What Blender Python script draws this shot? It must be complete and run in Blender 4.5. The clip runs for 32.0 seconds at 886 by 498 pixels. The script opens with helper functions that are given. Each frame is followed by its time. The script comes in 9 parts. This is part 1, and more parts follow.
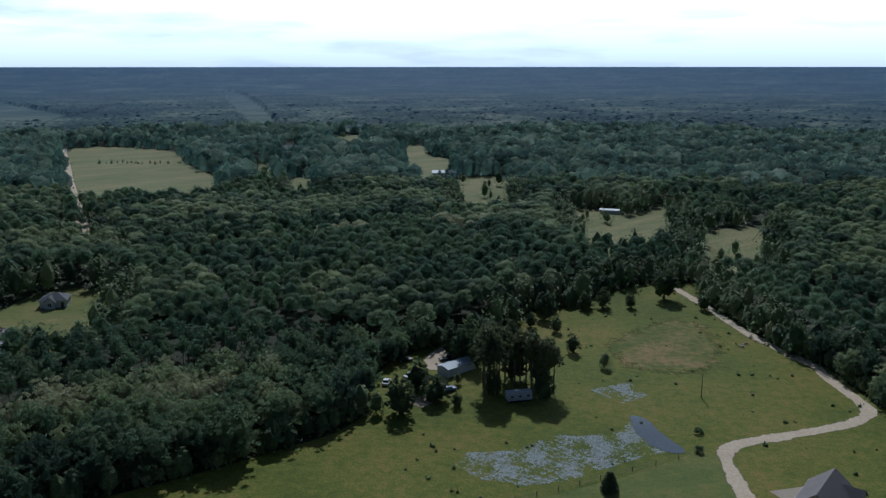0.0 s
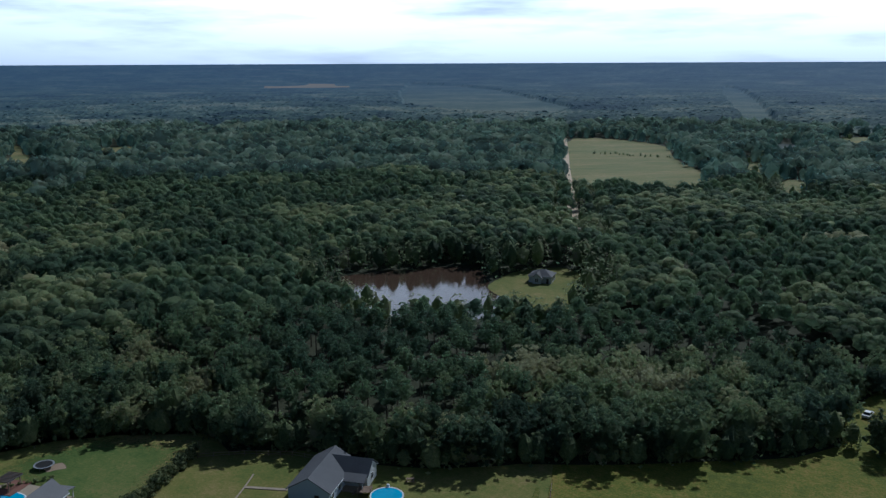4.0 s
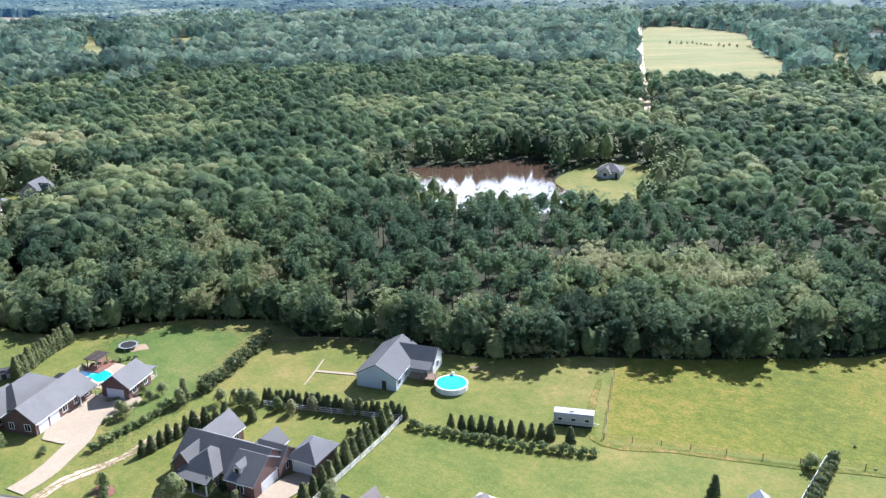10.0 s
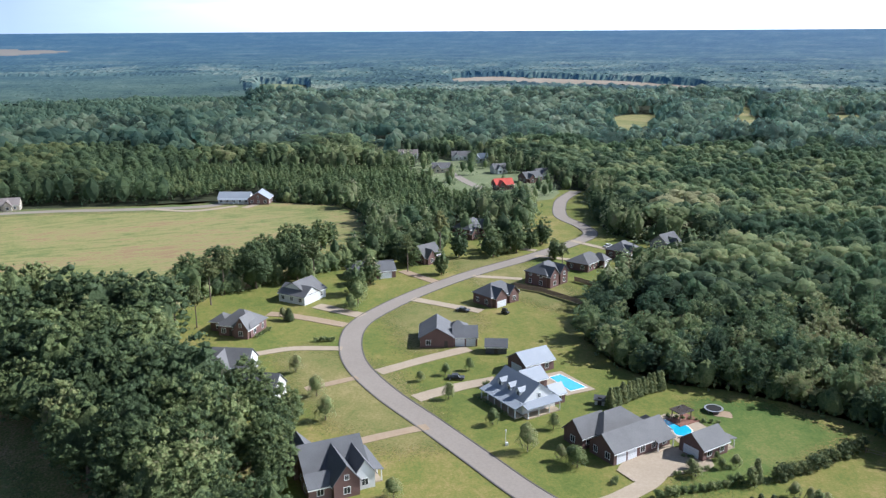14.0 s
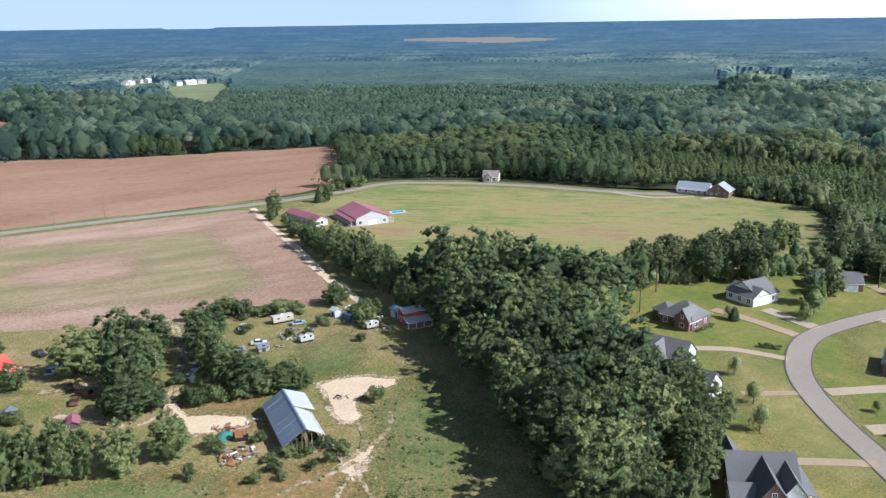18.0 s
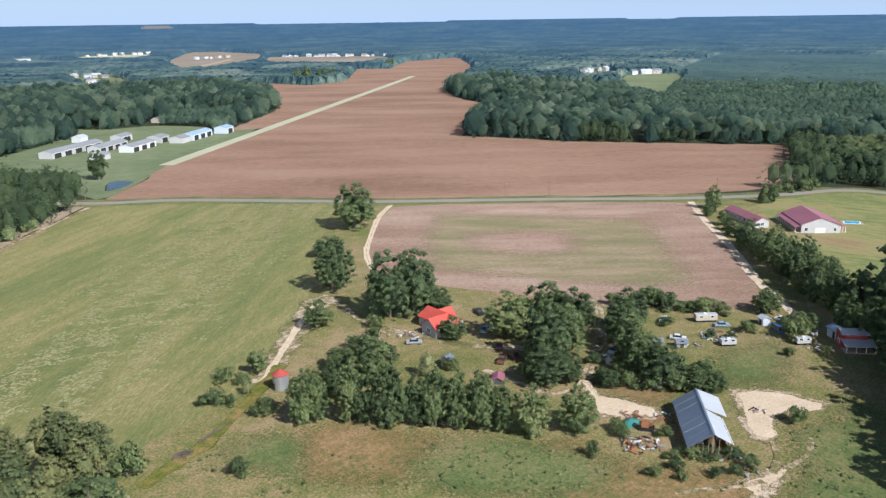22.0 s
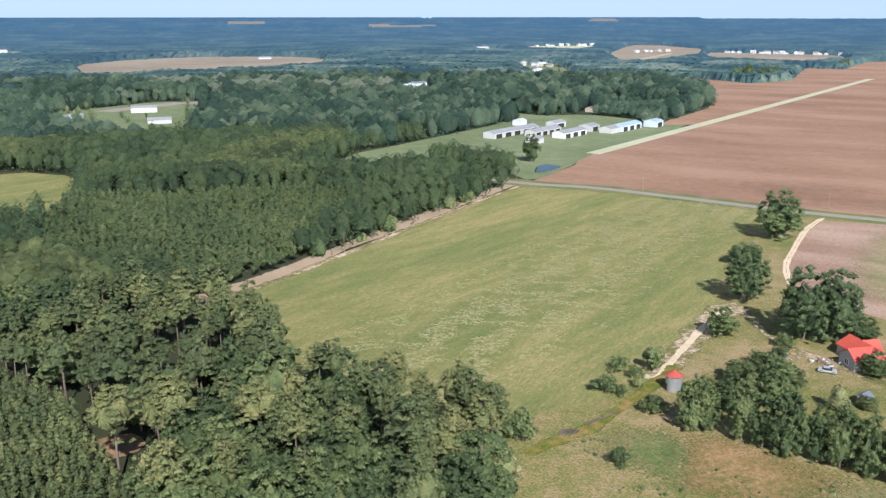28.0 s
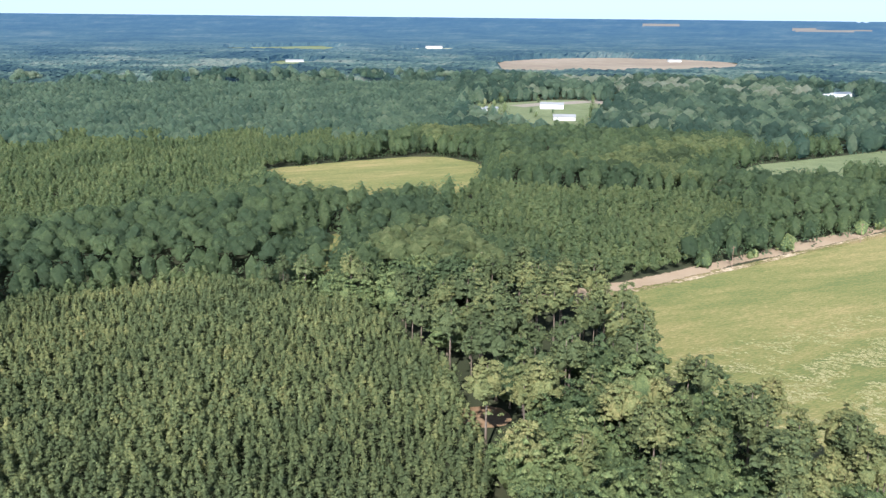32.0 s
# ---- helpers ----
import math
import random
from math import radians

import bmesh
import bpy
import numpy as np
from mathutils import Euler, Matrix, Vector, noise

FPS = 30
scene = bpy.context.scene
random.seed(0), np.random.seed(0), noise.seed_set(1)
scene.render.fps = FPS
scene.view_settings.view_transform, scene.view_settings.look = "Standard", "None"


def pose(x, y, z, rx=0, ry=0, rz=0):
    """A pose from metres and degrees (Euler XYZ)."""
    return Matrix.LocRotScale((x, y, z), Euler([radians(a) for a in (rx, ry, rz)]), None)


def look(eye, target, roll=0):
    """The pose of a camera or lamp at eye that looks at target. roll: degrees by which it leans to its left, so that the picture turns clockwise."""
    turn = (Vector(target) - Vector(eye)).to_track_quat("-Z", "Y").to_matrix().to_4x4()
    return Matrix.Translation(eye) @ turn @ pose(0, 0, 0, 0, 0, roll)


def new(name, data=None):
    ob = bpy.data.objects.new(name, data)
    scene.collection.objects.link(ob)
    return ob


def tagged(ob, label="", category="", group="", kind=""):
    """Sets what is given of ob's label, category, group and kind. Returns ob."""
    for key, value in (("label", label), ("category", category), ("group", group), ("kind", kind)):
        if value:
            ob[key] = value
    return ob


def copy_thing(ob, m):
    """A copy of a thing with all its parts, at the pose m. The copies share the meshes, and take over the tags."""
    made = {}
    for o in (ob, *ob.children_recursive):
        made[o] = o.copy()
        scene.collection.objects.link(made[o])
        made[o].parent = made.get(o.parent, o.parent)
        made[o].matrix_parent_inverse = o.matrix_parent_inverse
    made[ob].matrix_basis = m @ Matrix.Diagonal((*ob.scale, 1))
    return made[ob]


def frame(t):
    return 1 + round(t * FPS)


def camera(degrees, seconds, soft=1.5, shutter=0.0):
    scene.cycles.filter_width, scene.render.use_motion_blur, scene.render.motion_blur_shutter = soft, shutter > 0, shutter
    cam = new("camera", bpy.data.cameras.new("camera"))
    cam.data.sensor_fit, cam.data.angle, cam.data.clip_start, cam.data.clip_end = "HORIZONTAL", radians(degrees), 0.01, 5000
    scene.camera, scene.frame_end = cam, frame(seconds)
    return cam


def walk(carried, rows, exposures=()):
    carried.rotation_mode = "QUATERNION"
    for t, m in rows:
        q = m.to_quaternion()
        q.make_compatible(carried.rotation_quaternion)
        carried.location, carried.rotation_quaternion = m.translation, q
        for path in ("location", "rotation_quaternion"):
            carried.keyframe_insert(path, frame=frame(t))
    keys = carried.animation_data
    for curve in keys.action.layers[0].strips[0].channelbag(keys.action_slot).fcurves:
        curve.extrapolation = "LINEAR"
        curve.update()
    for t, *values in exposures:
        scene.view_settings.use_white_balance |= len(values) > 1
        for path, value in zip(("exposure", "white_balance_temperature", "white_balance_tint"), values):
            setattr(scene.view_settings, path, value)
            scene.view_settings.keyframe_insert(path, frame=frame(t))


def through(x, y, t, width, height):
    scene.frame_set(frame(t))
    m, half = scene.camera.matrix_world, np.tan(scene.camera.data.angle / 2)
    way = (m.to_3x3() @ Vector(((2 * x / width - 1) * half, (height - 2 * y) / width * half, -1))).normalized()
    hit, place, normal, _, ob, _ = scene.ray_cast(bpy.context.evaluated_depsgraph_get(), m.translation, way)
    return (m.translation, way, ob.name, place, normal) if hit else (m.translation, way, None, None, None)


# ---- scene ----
# camera: one lens, hovering, turning on the spot
EYE = 90.0
cam = camera(55.18, 32.0, soft=1.35)


def hover(yaw, pitch, roll):
    return pose(0, 0, EYE, 0, 0, yaw) @ pose(0, 0, 0, 90 + pitch, 0, 0) @ pose(0, 0, 0, 0, 0, roll)


PATH = [
    (0.0, 0.00, -12.16, -0.02), (0.5, 0.01, -12.16, 0.00), (1.0, 3.86, -12.21, -0.02),
    (1.5, 8.72, -12.23, -0.02), (2.0, 13.85, -12.26, -0.06), (2.5, 19.39, -12.29, -0.11),
    (3.0, 23.74, -12.34, -0.14), (3.5, 27.87, -12.37, -0.23), (4.0, 32.22, -12.39, -0.26),
    (4.5, 36.72, -12.43, -0.34), (5.5, 42.20, -12.38, -0.41), (6.5, 41.57, -12.33, -0.46),
    (7.0, 40.93, -13.27, -0.45), (7.5, 40.29, -15.97, -0.60), (8.0, 39.64, -19.23, -0.67),
    (8.5, 38.98, -21.14, -0.78), (9.0, 38.27, -21.13, -0.80), (9.5, 37.63, -21.11, -0.85),
    (10.0, 36.94, -19.55, -0.88), (10.5, 36.23, -14.63, -0.86), (11.0, 35.62, -14.28, -0.80),
    (11.5, 39.67, -14.26, -0.70), (12.0, 47.46, -14.24, -0.58), (12.5, 54.93, -14.25, -0.43),
    (13.0, 63.23, -14.26, -0.40), (13.5, 70.99, -14.35, -0.33), (14.0, 78.36, -14.45, -0.34),
    (14.5, 82.99, -14.57, -0.54), (15.5, 89.30, -14.70, -0.68), (16.5, 95.76, -14.80, -0.78),
    (17.0, 99.77, -14.86, -0.83), (17.5, 104.53, -14.89, -0.85), (18.0, 109.15, -14.91, -0.88),
    (18.5, 113.80, -14.90, -0.95), (19.0, 119.14, -14.94, -0.98), (19.5, 124.84, -14.98, -1.01),
    (20.0, 129.09, -15.01, -1.02), (20.5, 133.59, -15.03, -1.01), (21.0, 137.10, -15.06, -1.00),
    (21.5, 137.64, -15.08, -0.93), (22.0, 138.67, -15.13, -0.80), (22.5, 140.11, -15.17, -0.74),
    (23.0, 140.60, -15.23, -0.62), (23.5, 141.16, -15.22, -0.52), (24.0, 142.03, -15.23, -0.42),
    (24.5, 144.47, -15.24, -0.40), (25.0, 147.60, -15.24, -0.34), (25.5, 150.83, -15.26, -0.33),
    (26.5, 157.60, -15.30, -0.24), (27.5, 164.21, -15.33, -0.13), (28.0, 166.91, -15.33, -0.03),
    (28.5, 169.54, -15.35, 0.10), (29.0, 172.58, -15.32, 0.22), (29.5, 175.99, -15.36, 0.27),
    (30.0, 179.69, -15.34, 0.35), (30.5, 183.21, -15.35, 0.40), (31.0, 187.06, -15.35, 0.38),
    (31.5, 190.38, -15.32, 0.53), (32.0, 193.34, -15.32, 0.58),
]
EXPOSURES = [(0, -1.24, 5240, 8), (4.5, -1.2, 5240, 8), (6.5, -0.78, 5220, 5), (7.2, -0.68, 5240, 6), (7.8, -0.06, 5650, 12), (8.5, 1.14, 5660, 15), (10.2, 1.14, 5660, 15), (11, 1.02, 5400, 11), (12, 0.72, 5600, 11),
             (14.5, 0.48, 5750, 12), (19, 0.42, 5830, 12), (23, 0.24, 5920, 12), (25, 0.29, 5950, 12), (29, 0.54, 5950, 12), (32, 0.86, 5950, 12)]
walk(cam, [(t, hover(a, b, c)) for t, a, b, c in PATH], EXPOSURES)

# ---- world and sun ----
SUN_UP = radians(40)
world = bpy.data.worlds.new("sky")
scene.world = world
world.use_nodes = True
wn, wl = world.node_tree.nodes, world.node_tree.links
wn.clear()
w_sky = wn.new("ShaderNodeTexSky")
w_sky.sky_type, w_sky.sun_disc = "NISHITA", False
w_sky.sun_elevation, w_sky.sun_rotation = SUN_UP, 0.0
w_sky.altitude, w_sky.air_density, w_sky.dust_density, w_sky.ozone_density = 100, 1.0, 0.4, 2.0
w_co = wn.new("ShaderNodeTexCoord")
w_map = wn.new("ShaderNodeMapping")
w_map.inputs["Scale"].default_value = (2.2, 2.2, 16)
w_cl = wn.new("ShaderNodeTexNoise")
w_cl.inputs["Scale"].default_value, w_cl.inputs["Detail"].default_value, w_cl.inputs["Roughness"].default_value = 1.6, 7, 0.55
w_rp = wn.new("ShaderNodeMapRange")
w_rp.inputs["From Min"].default_value, w_rp.inputs["From Max"].default_value = 0.12, 0.52
w_sep = wn.new("ShaderNodeSeparateXYZ")
w_side = wn.new("ShaderNodeMapRange")      # the cloud bank lies on the sun's side
w_side.inputs["From Min"].default_value, w_side.inputs["From Max"].default_value = -0.25, 0.75
w_mul = wn.new("ShaderNodeMath")
w_mul.operation = "MULTIPLY"
w_mix = wn.new("ShaderNodeMix")
w_mix.data_type = "RGBA"
w_mix.inputs["B"].default_value = (58.0, 61.5, 66.0, 1)
w_bg = wn.new("ShaderNodeBackground")
w_bg.inputs["Strength"].default_value = 0.06
w_out = wn.new("ShaderNodeOutputWorld")
wl.new(w_co.outputs["Generated"], w_map.inputs["Vector"])
wl.new(w_map.outputs[0], w_cl.inputs["Vector"])
wl.new(w_cl.outputs["Fac"], w_rp.inputs["Value"])
wl.new(w_co.outputs["Generated"], w_sep.inputs[0])
wl.new(w_sep.outputs["Y"], w_side.inputs["Value"])
wl.new(w_rp.outputs[0], w_mul.inputs[0])
wl.new(w_side.outputs[0], w_mul.inputs[1])
w_top = wn.new("ShaderNodeMapRange")       # and stays low
w_top.inputs["From Min"].default_value, w_top.inputs["From Max"].default_value = 0.5, 0.2
w_mul2 = wn.new("ShaderNodeMath")
w_mul2.operation = "MULTIPLY"
wl.new(w_sep.outputs["Z"], w_top.inputs["Value"])
wl.new(w_mul.outputs[0], w_mul2.inputs[0])
wl.new(w_top.outputs[0], w_mul2.inputs[1])
w_foot = wn.new("ShaderNodeMapRange")      # thinner just over the horizon
w_foot.inputs["From Min"].default_value, w_foot.inputs["From Max"].default_value, w_foot.inputs["To Min"].default_value = -0.01, 0.07, 0.35
w_mul3 = wn.new("ShaderNodeMath")
w_mul3.operation = "MULTIPLY"
wl.new(w_sep.outputs["Z"], w_foot.inputs["Value"])
wl.new(w_mul2.outputs[0], w_mul3.inputs[0])
wl.new(w_foot.outputs[0], w_mul3.inputs[1])
wl.new(w_mul3.outputs[0], w_mix.inputs["Factor"])
w_low = wn.new("ShaderNodeMapRange")       # pale haze low over the horizon, all round
w_low.inputs["From Min"].default_value, w_low.inputs["From Max"].default_value = 0.16, -0.01
w_low.inputs["To Max"].default_value = 0.85
w_haze = wn.new("ShaderNodeMix")
w_haze.data_type = "RGBA"
w_haze.inputs["B"].default_value = (7.8, 10.5, 14.2, 1)
wl.new(w_sep.outputs["Z"], w_low.inputs["Value"])
wl.new(w_low.outputs[0], w_haze.inputs["Factor"])
wl.new(w_sky.outputs[0], w_haze.inputs["A"])
wl.new(w_haze.outputs["Result"], w_mix.inputs["A"])
wl.new(w_mix.outputs["Result"], w_bg.inputs["Color"])
wl.new(w_bg.outputs[0], w_out.inputs["Surface"])
sun_data = bpy.data.lights.new("sun", "SUN")
sun_data.energy, sun_data.angle, sun_data.color = 5.0, radians(0.55), (1.0, 0.965, 0.90)
sun = new("sun", sun_data)
sun.matrix_world = look((0, math.cos(SUN_UP) * 100, math.sin(SUN_UP) * 100), (0, 0, 0))

# ---- materials ----


def surface(name, colors, big=0.02, fine=0.6, rough=0.85, bump=0.0, bump_scale=2.0, metal=0.0, spread=0.5, per_object=0.0,
            attr="", leafy=0.0, detail=6, bump_distance=0.3, stretch=None, spec=0.3, grain=0.0, thin_color=(1.8, 2.05, 2.3), gaps=0.0, through=0.58):
    """A node material: colours along a ramp of two noises, large and fine, with relief. attr: a tint stored on the mesh steers the ramp."""
    m = bpy.data.materials.new(name)
    m.use_nodes = True
    n, l = m.node_tree.nodes, m.node_tree.links
    b = n["Principled BSDF"]
    b.inputs["Roughness"].default_value, b.inputs["Metallic"].default_value = rough, metal
    b.inputs["Specular IOR Level"].default_value = spec
    co = n.new("ShaderNodeTexCoord")
    vec = co.outputs["Object"]
    if stretch:
        mp = n.new("ShaderNodeMapping")
        mp.vector_type = "TEXTURE"      # drawn out along the angle
        mp.inputs["Rotation"].default_value = (0, 0, radians(stretch[0]))
        mp.inputs["Scale"].default_value = (1 / stretch[1], 1 / stretch[2], 1)
        l.new(vec, mp.inputs["Vector"])
        vec = mp.outputs[0]

    def noise_of(scale, det):
        t = n.new("ShaderNodeTexNoise")
        t.inputs["Scale"].default_value, t.inputs["Detail"].default_value, t.inputs["Roughness"].default_value = scale, det, 0.6
        l.new(vec, t.inputs["Vector"])
        return t.outputs["Fac"]

    def maths(op, a, c):
        k = n.new("ShaderNodeMath")
        k.operation = op
        for s, v in zip(k.inputs, (a, c)):
            if isinstance(v, (int, float)):
                s.default_value = v
            else:
                l.new(v, s)
        return k.outputs[0]

    f = maths("ADD", maths("MULTIPLY", noise_of(big, detail), 0.45), maths("MULTIPLY", noise_of(fine, 5), 0.33))
    f = maths("ADD", f, maths("MULTIPLY", noise_of(fine * 6, 3), 0.22))
    f = maths("ADD", maths("MULTIPLY", maths("SUBTRACT", f, 0.5), 2.2 * spread), 0.5)
    if grain:
        f = maths("ADD", f, maths("MULTIPLY", maths("SUBTRACT", noise_of(1.7, 8), 0.5), 2.2 * grain))
    if attr:
        a = n.new("ShaderNodeAttribute")
        a.attribute_name = attr
        f = maths("ADD", maths("MULTIPLY", maths("SUBTRACT", f, 0.5), 0.95), a.outputs["Fac"])
    if per_object:
        oi = n.new("ShaderNodeObjectInfo")
        f = maths("ADD", f, maths("MULTIPLY", maths("SUBTRACT", oi.outputs["Random"], 0.5), per_object))
    ramp = n.new("ShaderNodeValToRGB")
    el = ramp.color_ramp.elements
    while len(el) < len(colors):
        el.new(0.5)
    for k, c in enumerate(colors):
        el[k].position = 0.1 + 0.8 * k / max(1, len(colors) - 1)
        el[k].color = (*c, 1)
    l.new(f, ramp.inputs["Fac"])
    l.new(ramp.outputs["Color"], b.inputs["Base Color"])
    if bump:
        bp = n.new("ShaderNodeBump")
        bp.inputs["Strength"].default_value, bp.inputs["Distance"].default_value = bump, bump_distance
        l.new(noise_of(bump_scale, 4), bp.inputs["Height"])
        l.new(bp.outputs[0], b.inputs["Normal"])
    if leafy:
        # countless small leaves: the light follows the crown's round form, and some comes through
        geo = n.new("ShaderNodeNewGeometry")
        crown = n.new("ShaderNodeAttribute")
        crown.attribute_name = "crown"
        turn = n.new("ShaderNodeVectorTransform")
        turn.vector_type, turn.convert_from, turn.convert_to = "NORMAL", "OBJECT", "WORLD"
        l.new(crown.outputs["Vector"], turn.inputs[0])
        mixn = n.new("ShaderNodeMix")
        mixn.data_type = "VECTOR"
        mixn.inputs["Factor"].default_value = leafy
        l.new(geo.outputs["Normal"], mixn.inputs["A"])
        l.new(turn.outputs[0], mixn.inputs["B"])
        l.new(mixn.outputs["Result"], bp.inputs["Normal"])
        tr = n.new("ShaderNodeBsdfTranslucent")
        ms = n.new("ShaderNodeMixShader")
        ms.inputs["Fac"].default_value = through
        thin = n.new("ShaderNodeMix")          # light that comes through is brighter than light thrown back, and blued in place of haze
        thin.data_type, thin.blend_type = "RGBA", "MULTIPLY"
        thin.inputs["Factor"].default_value = 1.0
        thin.inputs["B"].default_value = (*thin_color, 1)
        l.new(ramp.outputs["Color"], thin.inputs["A"])
        l.new(thin.outputs["Result"], tr.inputs["Color"])
        l.new(bp.outputs[0], tr.inputs["Normal"])
        l.new(b.outputs[0], ms.inputs[1])
        l.new(tr.outputs[0], ms.inputs[2])
        l.new(ms.outputs[0], n["Material Output"].inputs["Surface"])
        if gaps:
            # small openings between the leaves, that let light through the crown
            hole = n.new("ShaderNodeBsdfTransparent")
            mh = n.new("ShaderNodeMixShader")
            mh.inputs["Fac"].default_value = gaps
            l.new(ms.outputs[0], mh.inputs[1])
            l.new(hole.outputs[0], mh.inputs[2])
            l.new(mh.outputs[0], n["Material Output"].inputs["Surface"])
    return m


def glossy(name, color, rough=0.1, metal=0.0, spec=0.5):
    m = bpy.data.materials.new(name)
    m.use_nodes = True
    b = m.node_tree.nodes["Principled BSDF"]
    b.inputs["Base Color"].default_value = (*color, 1)
    b.inputs["Roughness"].default_value, b.inputs["Metallic"].default_value = rough, metal
    b.inputs["Specular IOR Level"].default_value = spec
    return m


M_FLOOR = surface("forest_floor", [(0.018, 0.026, 0.011), (0.036, 0.042, 0.018), (0.07, 0.058, 0.032)], 0.03, 0.5, 0.95, 0.4, 1.5)
M_MEADOW = surface("meadow_grass", [(0.08, 0.118, 0.034), (0.115, 0.145, 0.044), (0.165, 0.168, 0.058), (0.24, 0.19, 0.09)], 0.05, 0.6, 0.95, 0.8, 1.1, spread=2.0, grain=0.8)
M_PASTURE = surface("pasture_grass", [(0.083, 0.107, 0.01), (0.117, 0.139, 0.014), (0.159, 0.158, 0.018), (0.234, 0.177, 0.039)], 0.02, 0.4, 0.95, 0.7, 0.8, spread=2.1, grain=0.75)
M_PASTD = surface("worn_pasture_grass", [(0.086, 0.11, 0.012), (0.126, 0.138, 0.019), (0.18, 0.154, 0.033), (0.276, 0.182, 0.071)], 0.05, 0.4, 0.95, 0.7, 0.8, spread=2.4, grain=0.5)
M_LAWN = surface("mown_lawn", [(0.092, 0.127, 0.023), (0.135, 0.157, 0.031), (0.191, 0.181, 0.044), (0.272, 0.212, 0.076)], 0.014, 0.10, 0.95, 0.3, 2.5, spread=1.6, grain=0.45)
M_LUSH = surface("lush_lawn", [(0.059, 0.105, 0.02), (0.087, 0.135, 0.027), (0.124, 0.158, 0.036), (0.178, 0.178, 0.052)], 0.03, 0.2, 0.95, 0.3, 2.5, spread=1.6, grain=0.45)
M_LAWND = surface("dry_lawn", [(0.122, 0.142, 0.033), (0.162, 0.162, 0.048), (0.211, 0.186, 0.064), (0.27, 0.225, 0.092)], 0.03, 0.2, 0.95, 0.3, 2.5, spread=1.6, grain=0.45)
M_ROUGH = surface("dry_weedy_grass", [(0.105, 0.135, 0.032), (0.175, 0.168, 0.052), (0.255, 0.195, 0.085), (0.335, 0.245, 0.135)], 0.035, 0.25, 0.95, 1.0, 0.9, spread=1.6, grain=1.1)
M_HAY = surface("hay_field_grass", [(0.122, 0.146, 0.047), (0.170, 0.178, 0.057), (0.226, 0.206, 0.074), (0.32, 0.255, 0.115)], 0.018, 0.12, 0.95, 0.8, 0.8, spread=1.6, stretch=(38, 0.35, 1.6), grain=0.9)
M_HAY2 = surface("dry_hay_grass", [(0.13, 0.165, 0.05), (0.21, 0.21, 0.07), (0.28, 0.24, 0.10), (0.25, 0.165, 0.085)], 0.016, 0.16, 0.95, 0.5, 0.8, spread=2.4, stretch=(100, 0.5, 1.6), grain=0.5)
# far grass painted dark and bluish, as if dimmed by haze
M_FARG_HAZE = surface("dull_far_grass", [(0.034, 0.056, 0.050), (0.046, 0.068, 0.060), (0.064, 0.083, 0.070)], 0.01, 0.08, 0.95, spread=1.5)
M_SOY = surface("brown_crop", [(0.20, 0.115, 0.07), (0.265, 0.15, 0.095), (0.31, 0.185, 0.12), (0.33, 0.21, 0.14)], 0.012, 0.35, 0.95, 0.8, 1.2, spread=2.1, stretch=(138, 0.5, 1.5), grain=0.5)
M_STUB = surface("ploughed_stubble", [(0.235, 0.142, 0.095), (0.305, 0.195, 0.135), (0.365, 0.245, 0.178), (0.44, 0.32, 0.238)], 0.03, 1.0, 0.95, 0.9, 1.2, spread=1.9, stretch=(138, 0.5, 1.8), grain=0.9)
M_STUBG = surface("green_stubble", [(0.167, 0.162, 0.071), (0.225, 0.194, 0.092), (0.299, 0.225, 0.133), (0.377, 0.277, 0.189)], 0.04, 1.0, 0.95, 0.9, 1.2, spread=1.9, stretch=(138, 0.5, 1.8), grain=0.9)
M_AIRF = surface("airfield_grass", [(0.115, 0.145, 0.066), (0.155, 0.185, 0.088), (0.205, 0.225, 0.118)], 0.012, 0.1, 0.95, 0.4, 1.5, spread=1.8, grain=0.3)
M_TAN = surface("far_tan_field", [(0.20, 0.155, 0.115), (0.26, 0.21, 0.155), (0.32, 0.265, 0.205)], 0.004, 0.03, 0.95, spread=1.5)
M_SAND = surface("pale_sand", [(0.436, 0.321, 0.206), (0.607, 0.472, 0.325), (0.758, 0.624, 0.459)], 0.12, 1.2, 0.95, 0.5, 2.0, spread=0.7, grain=0.4)
M_WORN = surface("worn_sandy_grass", [(0.117, 0.125, 0.036), (0.189, 0.155, 0.064), (0.36, 0.275, 0.176), (0.54, 0.43, 0.312)], 0.10, 0.5, 0.95, 0.5, 2.0, spread=2.6, grain=0.5)
M_REDG = surface("reddish_dry_grass", [(0.12, 0.125, 0.035), (0.19, 0.14, 0.05), (0.26, 0.165, 0.07), (0.33, 0.21, 0.11)], 0.06, 0.6, 0.95, 0.8, 1.2, spread=2.2, grain=0.7)
M_DIRT = surface("reddish_dirt", [(0.26, 0.18, 0.115), (0.35, 0.26, 0.175), (0.43, 0.335, 0.24)], 0.08, 0.9, 0.95, 0.5, 2.0, spread=0.7)
M_MULCH = surface("red_mulch", [(0.15, 0.07, 0.05), (0.23, 0.11, 0.08), (0.31, 0.17, 0.125)], 0.4, 2.0, 0.95, 0.6, 3.0)
M_MUD = surface("dark_wheel_mud", [(0.09, 0.065, 0.045), (0.14, 0.105, 0.075), (0.20, 0.155, 0.11)], 0.3, 1.5, 0.9, 0.5, 3.0, spread=1.5)
M_STRIP = surface("pale_mown_strip", [(0.34, 0.35, 0.21), (0.43, 0.42, 0.28), (0.52, 0.49, 0.36)], 0.03, 0.3, 0.95, spread=0.7)
M_ROAD = surface("worn_asphalt", [(0.213, 0.182, 0.152), (0.274, 0.235, 0.198), (0.336, 0.289, 0.245)], 0.06, 1.5, 0.85, 0.1, 8.0, grain=0.25)
